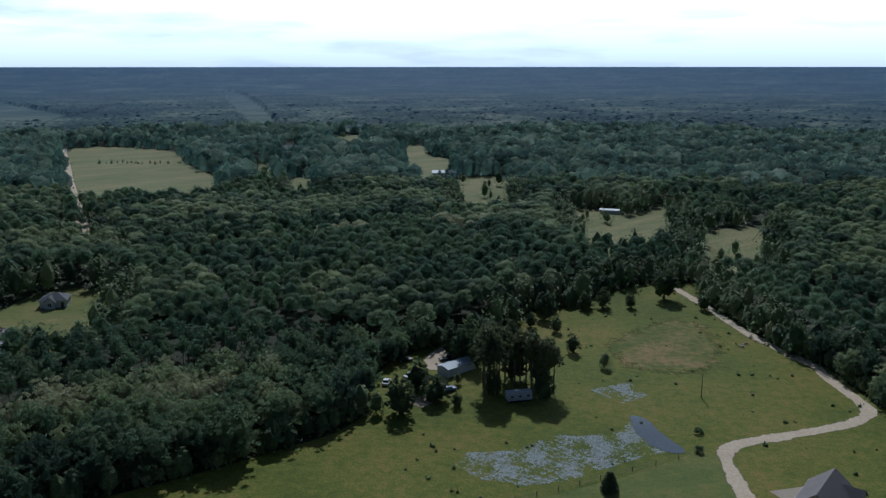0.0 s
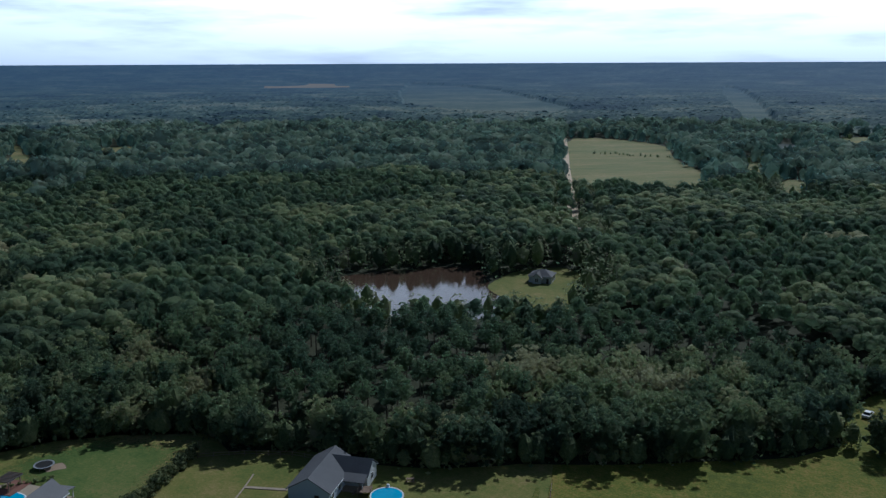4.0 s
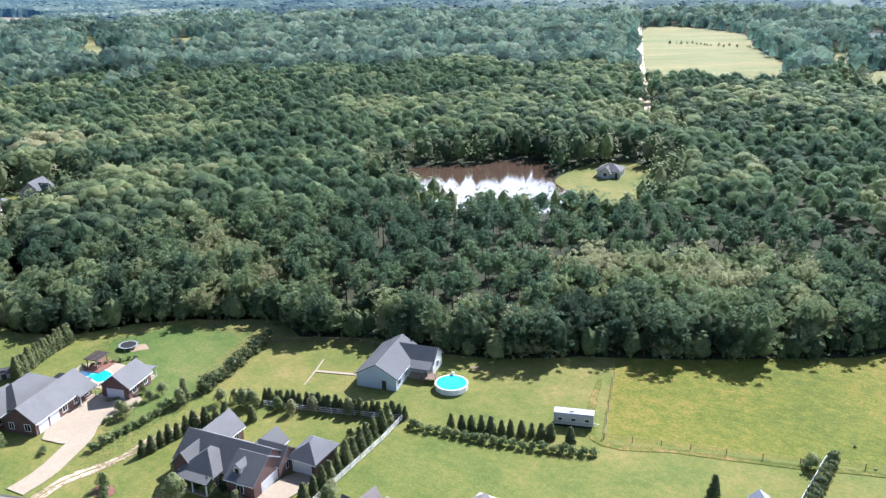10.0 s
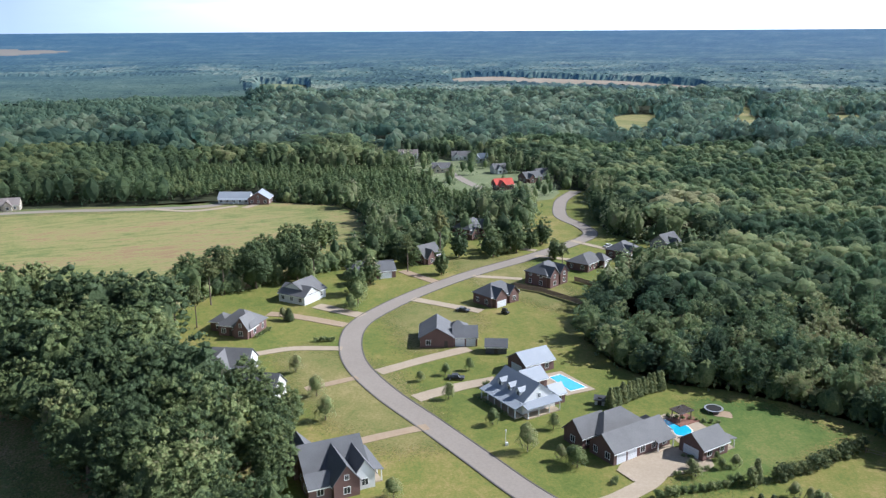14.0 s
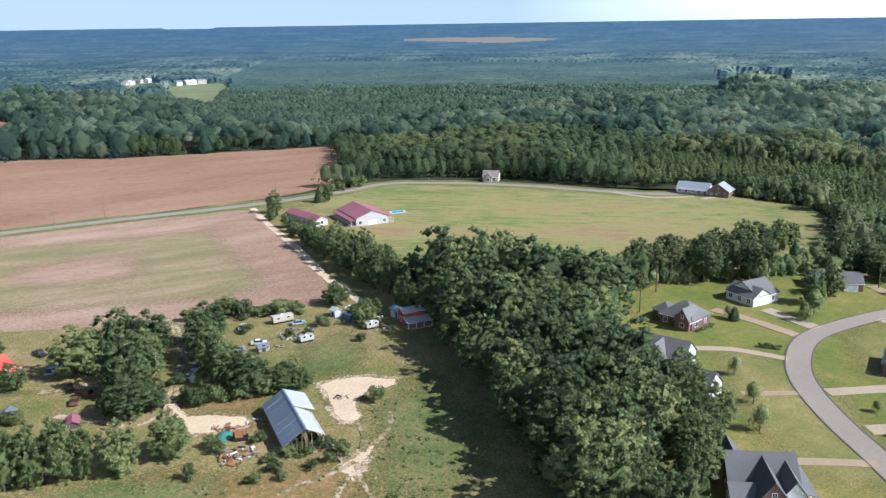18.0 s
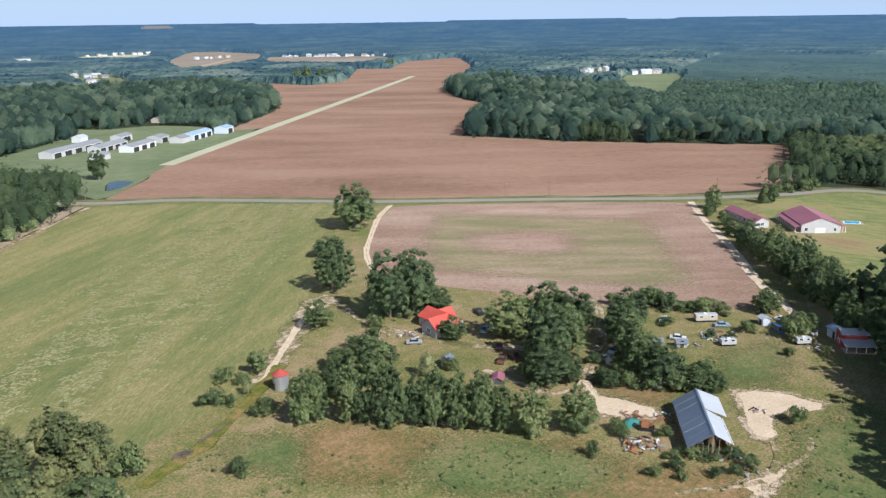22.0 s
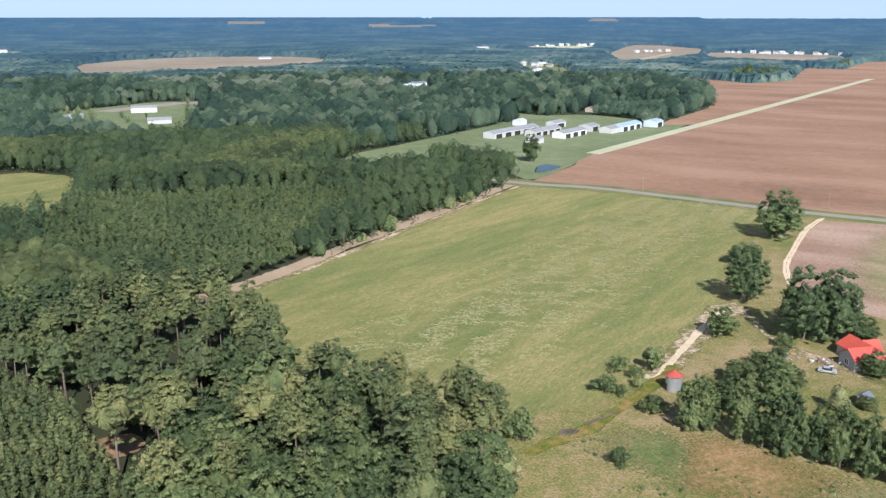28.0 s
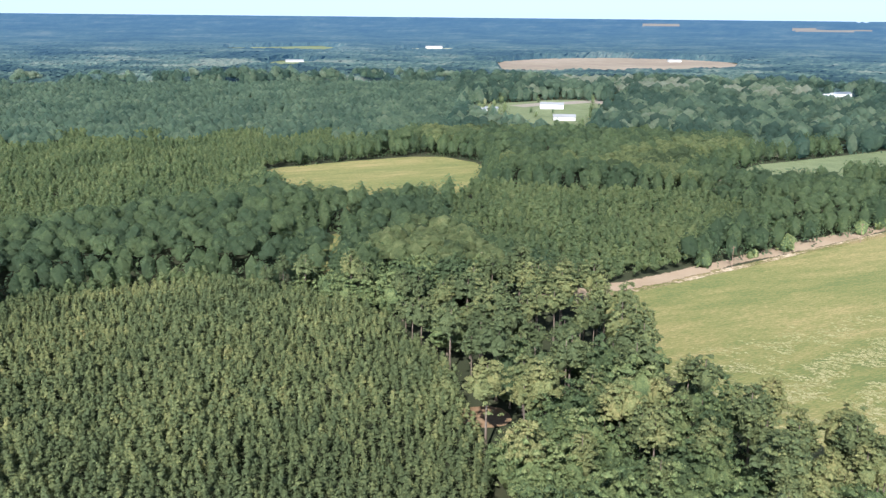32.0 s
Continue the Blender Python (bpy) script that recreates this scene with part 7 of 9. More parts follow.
barn = thing("barn", "open-sided barn with dented silvery metal roof", "barn", (-161.1, -101.6), 41.7)
for x0, x1, outline, m, tag in ((-0.4, 22.4, ((-0.5, 2.55), (4.7, 5.9)), "metal", "blue-grey metal roof slope"), (-0.4, 9.8, ((4.72, 5.9), (9.9, 3.9)), "whitemetal", "white metal roof slope"),
                                (9.9, 22.2, ((4.72, 5.82), (9.0, 3.5)), "whitemetal", "sagging white metal roof slope")):
    # ribbed sheets, side by side
    (u0, z0), (u1, z1) = outline
    n = int((x1 - x0) / 1.55)
    for k in range(n):
        xa, xb = x0 + (x1 - x0) * k / n, x0 + (x1 - x0) * (k + 1) / n
        lift = 0.035 * (k % 2) + 0.02 * math.sin(k * 2.3)
        bm = bmesh.new()
        prism(bm, [(u0, z0 + lift), (u1, z1 + lift), (u1, z1 + lift + 0.07), (u0, z0 + lift + 0.07)], "x", xa, xb + 0.04)
        part("roof_sheet", bm, ROOFS[m], barn, tag)
part("ridge_cap", one_box(-0.4, 22.4, 4.5, 4.95, 5.98, 6.06), ROOFS["metal"], barn)
for k in range(8):
    for y, z in ((0.0, 2.8), (4.7, 5.7), (8.6, 3.9)):
        part("post", one_box(k * 3.1, k * 3.1 + 0.2, y - 0.1, y + 0.1, -0.1, z), M_WOOD, barn)
    bm = bmesh.new()
    prism(bm, [(0.0, 2.6), (4.7, 5.6), (4.7, 5.75), (0.0, 2.75)], "x", k * 3.1 + 0.05, k * 3.1 + 0.15)
    part("rafter", bm, M_WOOD, barn)
for y, z in ((0.0, 2.7), (8.6, 3.8)):
    part("beam", one_box(-0.2, 22, y - 0.08, y + 0.08, z - 0.25, z), M_WOOD, barn)
for k in range(6):
    part("brace", one_box(21.9, 22.0, 1.1 * k + 0.5, 1.1 * k + 0.62, 0, 2.9 + 0.45 * min(k, 4)), M_WOOD, barn)
part("rear_wall", one_box(-0.1, 0.05, 0, 8.4, 0, 3.0), M_WOOD, barn, "grey board back wall")
part("side_wall", one_box(0.2, 21.0, -0.06, 0.06, 0, 2.0), M_WOOD, barn, "weathered board side wall")
part("side_wall", one_box(3.0, 20.0, 8.3, 8.4, 0, 1.7), M_WOOD, barn, "broken grey board side")
for k in range(14):
    hx, hy = 2 + (k * 4.7) % 19, 1.4 + (k * 2.9) % 6.2
    part("stored_load", one_box(hx, hx + 1.2 + 0.5 * (k % 3), hy, hy + 0.9 + 0.4 * (k % 2), 0, 0.7 + 0.35 * (k % 4)), (M_WOOD, PAINT["rust"], WALLS["grey"])[k % 3], barn)

for k, (x, y, long, wide, tall, w, r, bays, tag) in enumerate([
        (-184, -618, 62, 11, 4.2, "steel", "dullmetal", 5, "long white aircraft shed with grey roof"), (-236, -607, 34, 11, 4.2, "white", "dullmetal", 3, "white aircraft shed with dark open bays"),
        (-218, -622, 38, 10, 4.0, "steel", "dullmetal", 4, "white open-bay shed beside the grass strip"), (-252, -668, 16, 10, 4.4, "steel", "dullmetal", 1, "small white hangar with grey roof"),
        (-272, -640, 13, 12, 4.5, "steel", "dullmetal", 1, "low white hangar with grey roof"), (-283, -626, 14, 11, 4.0, "steel", "dullmetal", 0, "square white hangar beside the strip"),
        (-296, -634, 34, 11, 4.6, "blue", "bluesteel", 3, "long blue-roofed hangar with open bays"), (-336, -654, 13, 12, 4.8, "blue", "bluesteel", 1, "blue hangar at the end of the row"),
        (-205, -585, 12, 9, 3.5, "steel", "dullmetal", 0, "white shed beside a dark tree"), (-228, -690, 10, 8, 4.0, "white", "whitemetal", 0, "white gabled shed under the trees"), (-330, -775, 14, 9, 3.5, "tan", "brown", 2, "tan shed at the wood's edge")]):
    long_shed("hangar", tag, (x, y), 218, long, wide, tall, w, r, bays)
for x, y, a, long, wide, tall, w, r, tag in ([(64, -545, 20, 12, 5, 3.0, "white", "metal", "low white trailer home in the woods"), 
        (-100, -632, 200, 10, 7, 3, "white", "metal", "white cottage at the field edge"),
        (-84, -612, 200, 12, 7, 3, "tan", "brown", "tan cottage at the field edge"), (-60, 712, 4, 26, 9, 3.5, "white", "whitemetal", "long white-roofed shed by a clearing"), (70, 596, 350, 14, 8, 3.2, "white", "metal", "white farm building among trees"),
        (88, 586, 350, 10, 7, 3.2, "tan", "brown", "small farm house among trees"), (98, 523, 340, 12, 4, 2.2, "white", "whitemetal", "white mobile home in a clearing"), (-9, 700, 0, 20, 8, 3.5, "white", "whitemetal", "white farm shed in a clearing"),
        (1.5, 236.5, 44, 12, 4.6, 2.5, "blue", "whitemetal", "blue-grey trailer home in the woodland homestead"), (-360, 1052, 10, 16, 8, 3.5, "white", "whitemetal", "white shed at the far field"), (-330, 1062, 10, 14, 8, 3.5, "white", "metal", "pale shed at the far field"),
        (262, 2090, 10, 60, 20, 8, "steel", "whitemetal", "far white works building"), (330, 2085, 10, 50, 20, 14, "steel", "whitemetal", "far white works hall"), (430, -2010, 10, 70, 20, 7, "white", "whitemetal", "far white warehouse among the woods")] + [(335, -1705, 10, 40, 14, 6, "white", "metal", "far white shed among the woods"),
        (-180, -2190, 20, 130, 25, 8, "white", "bluesteel", "far long pale works hall"), (-60, -1960, 20, 40, 14, 6, "tan", "whitemetal", "far farm shed at a field"), 
        
        (-300, -1350, 200, 60, 16, 6, "white", "whitemetal", "far white works beyond the woods"),
        (-1420, -900, 230, 22, 10, 5, "white", "metal", "far white farm shed in the woods"),
        (84, -888, 5, 24, 12, 4.5, "white", "dullmetal", "white workshop with pale roof beside a yard"), (140, -818, 5, 30, 12, 5, "white", "bluemetal", "long white warehouse with dark roof in a clearing"), (64, -788, 10, 20, 10, 3.5, "steel", "dullmetal", "low white shed beside the yard"),
        (-695, -2440, 20, 60, 16, 9, "white", "whitemetal", "far white works beyond the woods"), (-210, -1085, 30, 30, 12, 6, "white", "whitemetal", "white depot in a woodland clearing"), (-232, -1120, 30, 24, 10, 6, "white", "metal", "white hall in a woodland clearing"),
        (600, -2500, 10, 70, 18, 9, "white", "whitemetal", "far white warehouse in a pale field"), (680, -1630, 30, 50, 14, 5, "steel", "whitemetal", "low pale shed among far woods")]):
    far_off = math.hypot(x, y) > 1300
    long_shed("building", tag, (x, y), a, long * (0.7 if far_off else 1), wide, tall * (0.6 if far_off else 1), "steel" if far_off else w, "dullmetal" if far_off else r, 0, 0.6 if wide < 5.5 else 1.8)
# rows of small far houses beyond the fields
random.seed(31)
for (x0, y0), (x1, y1), n, tag in [((-1205, -2010), (-1392, -1800), 15, "small white house in the row beyond the crop field"), ((-900, -2590), (-1090, -2590), 9, "far white house in a pale field"),
                                   ((-515, -1560), (-560, -1520), 4, "white house in a far clearing"), ((-470, -1400), (-500, -1385), 3, "white house in a far clearing"),
                                   ((-1125, -925), (-1215, -940), 5, "white cottage in a far clearing of the woods"), ((-1136, -850), (-1200, -828), 5, "white cottage beside a far green field"), ((-985, -2080), (-1120, -2120), 5, "pale building beside the far tan field")]:
    for k in range(n):
        q = (k + random.uniform(0.2, 0.8)) / n
        house("house", tag, (x0 + (x1 - x0) * q, y0 + (y1 - y0) * q), math.degrees(math.atan2(y1 - y0, x1 - x0)) + random.choice((0, 0, 90)) + random.uniform(-8, 8),
              [B(0, random.uniform(11, 16), 0, 9, random.choice((3.2, 5.6)), 2.8, "x")], random.choice(("white", "white", "steel", "tan")), random.choice(("metal", "brown", "whitemetal")), group="far houses")
# ---- trees, hedges and shrubs that stand singly ----
round_tree = tree_maker("round_tree", "round-crowned green yard tree", "tree", tufted(8, 2.9, 0.2, 1.0, 800, 0.19, 3, 2, 0.45), 4.5, 0.16, 0.55, M_LEAF, "yard trees")
plant_all(round_tree, ([(-162.5, 52.2, 7.1), (-176.8, 48.1, 4.4), (-171.5, 61.3, 4.2), (-153.5, 60.4, 5.2), (-147.9, 83.5, 2.5), (-149.9, 90.8, 2.2), (-146.5, 93.2, 3.1), (-193.1, 41, 4.6), (-205.6, 36.1, 3), (-208.4, 43.4, 3.6),
                       (-210.1, 50.4, 3.8), (-202, 8.6, 5.9), (-218.9, 4, 5.3), (-264.1, 1.8, 4.3), (-273.4, 26.9, 9), (-299.5, 33.8, 10.8), (-149.5, 20.5, 4.8), (-187.8, 9.8, 6.6), (-296, 12.6, 7.5), (-112.6, 71.2, 5.7),
                       (-126.4, 66, 3.2), (-144.5, 82.9, 3.6), (-146.4, 89.8, 2.7), (-87.7, 83.9, 6.2), (-154.8, 60, 4.8), (-41, 259, 6.6), (-157, 58, 4), (-133, 98, 3.6)] + [(-285, 30, 5), (-316.9, 111.8, 7.7)]), 8)
pale_tree = tree_maker("pale_tree", "yellowish green small tree on the lawn", "tree", tufted(6, 2.2, 0.08, 1.0, 420, 0.22, 2, 2, 0.4), 3, 0.12, 0.62, M_LEAF, "yard trees")
plant_all(pale_tree, [(-130.7, 100, 3.4), (-127.7, 101.3, 3.8), (-120.8, 102.9, 3.3), (-107.3, 110.1, 3.3), (-116.6, 109.6, 2.2), (-139, 92.2, 4.3), (-109.5, 76.2, 3.5), (-103.4, 77, 2.7), (-268, 24, 6), (-17.6, 210.5, 6.0),
                      (4.2, 231.5, 3.6), (49.3, 245, 5), (-132, -157, 7), (-92, -180, 4), (-114.5, 106.8, 3.6), (-107.7, 110.4, 3.8), (-117.4, 103.5, 3.4), (-128.1, 99.7, 4.4), (-125.8, 100.8, 4.0), (-109.4, 79.0, 3.0), (-91.2, 87.9, 3.6), (-100.9, 103.5, 2.6)], 6)
lone_pine = tree_maker("lone_pine", "tall loose-crowned pine with bare lower trunk", "tree", tufts(18, 3.2, 0.42, 60, 0.8, 14, 0.24, 2, 0.4, 0.65), 16, 0.24, 0.42, M_NEEDLE, "tall pines")
plant_all(lone_pine, [(12.5, 224.5, 19), (15, 223.2, 17.5), (20.3, 227.5, 15.2), (24.9, 225.4, 17.5), (28.6, 223.3, 16.5), (12, 231, 18), (18, 233, 17), (24, 232, 16), (30, 229, 15), (11.5, 229, 17), (11.5, 221.5, 16), (13, 227, 19), (16, 229, 18), (22, 229, 17), (26.5, 228, 16), (27.5, 222, 13), (31, 224, 14), (14, 237, 17), (20, 238, 17), (15, 240, 16), (26, 237, 15), (-264.7, -31.7, 16.9), (-295.5, 107.2, 12),
                      (-262, -25, 14), (-285, -22, 17), (-44, -162, 16), (-40, -158, 15), (-47.9, -156, 14.6), (-34, -166, 16), (-303, 14, 16), (-331, 67, 19), (-310, 50, 15), (-296, -18, 16), (-246, -33, 15)], 18)
oak = tree_maker("broad_oak", "large dark green spreading oak", "tree", tufts(18, 6.2, 0.05, 150, 1.1, 15, 0.27, 6), 10, 0.45, 0.24, M_LEAF, "large farm trees")
plant_all(oak, ([(-266.9, -115.3, 14), (-254, -100, 14), (-240, -96, 12), (-191.9, -7.8, 15), (-181.7, 0.2, 12), (-177.5, -513, 17),
                (-301, -7, 16), (-307, 8, 14), (87.3, 323.3, 13), (37.3, 296.5, 9.6), (-197, -20, 15), (-172, -3, 13), (-160, -3, 15), (-154, -3, 12)] + [(-236, -86, 14), (-394, -201, 8)]), 18)
plain_tree = tree_maker("hedgerow_tree", "dense dark green hedgerow tree", "tree", tufts(13, 3.9, 0.0, 95, 0.85, 14, 0.23, 5, low=-1.0), 7, 0.3, 0.30, M_LEAF, "row of farmyard trees")
plant_all(plain_tree, ([(-329, 48, 9), (-318, 53, 11), (-335, 42, 13), (-339, 34, 10), (-327, 74, 12), (-331, 94, 9), (-325, 88, 11), (-329, 99, 13), (-335, 107, 10), (-340, 114, 12), (-315, 111, 9), (-298, 34, 11), (-286, 27, 13), (-304, 62, 10), (-322, 50, 12), (-361, 69, 9), (-353, 64, 11), (-250, 109, 13), (-252, 120, 10)] + [(-353.2, -209, 5), (-346, -207, 7), (-336, -193, 7), (-328.7, -186, 7), (-320, -177, 7.5),
                       (-312, -170, 8.5), (-304.2, -163, 13), (-298.1, -156, 11), (-291, -147, 13), (-284, -139, 14), (-277, -131, 13), (-270, -123, 13), (-262, -116, 12), (-362, -214, 12), (-318, -168, 6), (-314, -163, 8), (-308, -156, 10), (-302, -150, 13)] + [(-296, -141, 12), (-287, -133, 13), (-279, -124, 12), (-272, -116, 13), (-264, -108, 12), (-321, -182, 6), (-307, -167, 10), (-294, -152, 10), (-281, -137, 10), (-268, -124, 11), (-292, -133, 14), (-280, -126, 13), (-257.4, -108, 14), (61, 311.3, 8), (53.7, 309, 7), (71.3, 311.2, 6), (98.2, 308, 6.6), (41.6, 259.1, 6.6), (23.6, 280, 5), (31.1, 287, 5), (39.2, 281, 6), (-7.1, 227.5, 9), (2.9, 259.2, 11), (8.4, 262, 12), (6, 250, 12)] + [(10, 246, 12),
                       (15, 262, 11), (21, 235, 12), (28, 233, 11), (-734, -1146, 22), (-749, -1140, 20), (-762, -1142, 21), (-774, -1141, 20), (-724, -1160, 18), (-712, -1150, 18), (-740, -1165, 22), (-1073, -1380, 16), (-1090, -1390, 16), (-1060, -1370, 15)]), 13)
farm_tree = tree_maker("farm_tree", "full-crowned green farmyard tree in dry grass", "tree", tufts(13, 4.5, 0.0, 150, 0.85, 15, 0.21, 6, low=-1.0), 7, 0.3, 0.30, M_LEAF, "row of farmyard trees")
plant_all(farm_tree, [(-89.5, -166.8, 4.3, 5.6), (-93.7, -156.7, 12.8, 6.8), (-103.1, -167.1, 7.4, 7.2), (-102.2, -149.9, 15.0, 6.7), (-107.1, -163.1, 8.9, 7.2), (-118.4, -163.0, 13.2, 10.3), (-107.6, -141.4, 15.5, 8.0), (-112.4, -138.1, 12.3, 6.0),
                      (-115.3, -134.4, 14.3, 6.6), (-118.6, -130.4, 13.8, 6.6), (-121.6, -126.1, 14.2, 7.2), (-124.8, -122.9, 11.5, 5.9), (-137.0, -110.8, 10.7, 8.7), (-129.7, -180.6, 5.6, 6.4), (-11.5, 210, 10.5, 7.8), (-2.2, 219, 7.6, 7.8), (3.7, 215, 4.0, 2.9), (-7.6, 227, 7.0, 4.2), (14, 224, 8, 5), (28, 221.5, 7.5, 6)]
          + [(-97, -156, 11, 6.5), (-105, -146, 12, 6.5), (-110, -143, 11, 6), (-117, -136.5, 11, 6), (-124, -129, 11, 6)], 13, 1.05, 9.4)
green_tree = tree_maker("bright_tree", "full bright green tree at the end of the row", "tree", tufts(12, 4.1, 0.0, 145, 0.8, 15, 0.2, 6, low=-1.0), 6, 0.28, 0.46, M_LEAF, "row of farmyard trees")
plant_all(green_tree, [(-128.0, -117.2, 12.2, 8.1), (-118.0, -176.2, 6.5, 8.4), (-139.9, -156.7, 3.3, 4.6), (-167.4, -161.9, 14.2, 12.6), (-155.2, -172.3, 7.1, 7.5)], 12, 1.0, 8.6)
yard_tree = tree_maker("yard_tree", "leafy dark green tree beside the farm drive", "tree", tufts(13, 4.8, 0.0, 150, 0.90, 15, 0.22, 6, low=-0.9), 7, 0.3, 0.27, M_LEAF, "large farm trees")
plant_all(yard_tree, [(-215.0, -303.9, 20.3, 17.9), (-131.7, -207.5, 8.7, 8.4), (-155.9, -234.1, 19.0, 13.0), (-179.2, -272.8, 7.9, 11.3), (-153.4, -200.0, 21.3, 14.6), (-160.6, -197.0, 20.7, 14.0), (-169.3, -195.8, 6.6, 9.1), (-179.5, -158.8, 15.1, 11.9), (-183.6, -151.2, 13.8, 11.9),
                      (-151.0, -132.1, 9.8, 10.8), (-149.8, -136.2, 7.5, 6.8), (-155.9, -130.0, 7.9, 7.4), (-162.1, -141.8, 15.7, 13.1), (-167.7, -140.6, 15.1, 10.4), (-179.6, -127.4, 13.0, 9.8), (-186.5, -136.0, 14.2, 9.9), (-196.0, -140.6, 13.3, 10.3), (-174.4, -119.6, 11.0, 10.1), (-171.4, -111.5, 10.7, 10.4), (-175.7, -105.2, 6.2, 9.2), (-178.0, -101.8, 5.0, 6.9), (-223.3, -152.1, 5.2, 9.5)]
          + [(-178.7, -103.5, 3.5, 9.0), (-241.7, -121.8, 7.6, 8.6), (-234.1, -106.9, 5.6, 8.9), (-161.8, -121.1, 4.1, 5.9), (-182.9, -127.5, 4.9, 8.0)], 13, 1.0, 9.8)
cedar = tree_maker("cedar", "narrow dark green conical evergreen", "evergreen", cone_tree(4.5, 1.15, 260, 0.22), 1.2, 0.1, 0.36, M_NEEDLE, "evergreen rows")


def along(pts, gap, h, spread=0.15):
    out, left = [], 0.0
    for (x0, y0), (x1, y1) in zip(pts, pts[1:]):
        d = math.hypot(x1 - x0, y1 - y0)
        while left < d:
            q = left / d
            out.append((x0 + (x1 - x0) * q + random.uniform(-0.2, 0.2), y0 + (y1 - y0) * q + random.uniform(-0.2, 0.2), h * random.uniform(1 - spread, 1 + spread)))
            left += gap
        left -= d
    return out


belt_tree = tree_maker("belt_tree", "full green tree between the hay field and the lawns", "tree", tufts(13, 4.5, 0.03, 80, 0.95, 13, 0.26, 5), 7, 0.3, 0.30, M_LEAF, "trees beside the hay field")
plant_all(belt_tree, along([(-296, -34), (-312, -20), (-330, -3), (-346, 14), (-362, 28)], 6.5, 12.5, 0.22) + along([(-300, -26), (-322, -4), (-340, 16)], 9.0, 11, 0.2), 13)

plant_all(cedar, along([(-126, 104), (-116.4, 107.7), (-106.4, 111.3), (-96.1, 116)], 1.35, 3.4) + along([(-98.6, 112), (-97.4, 104), (-95.6, 94.6), (-93.4, 82)], 2.6, 4.6) + along([(-129.4, 76.5), (-129.3, 81.6), (-129.4, 88), (-126, 95.4)], 2.0, 3.8)
          + along([(-179.8, 78.5), (-185.1, 89), (-187.4, 96.4)], 1.25, 4.8) + along([(-87.6, 118.4), (-80.1, 121.4), (-73, 124.6), (-67.7, 126.5)], 2.0, 3.2) + [(-139.9, 94, 5.4), (-118, 84.5, 3), (-37.4, 126.3, 4.4), (-65.5, 126.8, 3.6), (-122, 97, 3.5)], 4.5)
big_cedar = tree_maker("round_cedar", "dense dark rounded evergreen", "evergreen", cone_tree(8, 3.0, 420, 0.35), 2, 0.2, 0.15, M_NEEDLE)
plant_all(big_cedar, [(-392, -204, 9), (36, 168.4, 4.6), (-262.5, 3.5, 4.4)], 8)
shrub = tree_maker("shrub", "small rounded green shrub", "shrub", shrub_form(1.5, 1.0, 150, 0.18), 0.4, 0.06, 0.45, M_LEAF, "garden shrubs")
plant_all(shrub, along([(-94, 113.6), (-83, 116.6), (-72.1, 120), (-59.6, 125.6)], 1.9, 1.5) + along([(-138.7, 72), (-139.2, 77), (-139.4, 85), (-141, 92)], 1.9, 1.5)
          + along([(-147, 66.5), (-144.6, 64.8)], 1.1, 1.0) + along([(-146, 79), (-147, 88)], 1.3, 0.8) + along([(-241.5, 11), (-241, 16)], 1.2, 1.2) + along([(-115, 74.5), (-105, 77.6)], 1.5, 1.2) + along([(-123.5, 64), (-126.5, 67)], 0.9, 1.0)
          + along([(-255.6, -2.5), (-248, -7)], 1.3, 1.0) + along([(-153, 84.5), (-151, 88)], 1.0, 0.7) + along([(-166, 100), (-172, 90)], 1.6, 0.9) + along([(-191.5, 48.6), (-180, 53)], 1.6, 0.9) + [(-26.1, 144.7, 2.6), (-198, 52, 1.6), (-197, 55, 1.8)], 1.5)
hedge = tree_maker("tall_hedge", "section of clipped dark green hedge", "hedge", broad_crown(3.4, 1.5, 8, 2, 260, 0.24, -0.1), 0.6, 0.1, 0.28, M_NEEDLE, "boundary hedges")
plant_all(hedge, along([(-139.6, 98), (-141.9, 107.7), (-148.6, 126)], 1.5, 3.3) + along([(-23, 126), (-23.1, 149.2)], 1.4, 2.6), 3.4)
bush = tree_maker("wild_bush", "loose wild green bush in the grass", "bush", shrub_form(4, 2.7, 420, 0.3), 1, 0.1, 0.28, M_LEAF, "wild bushes")
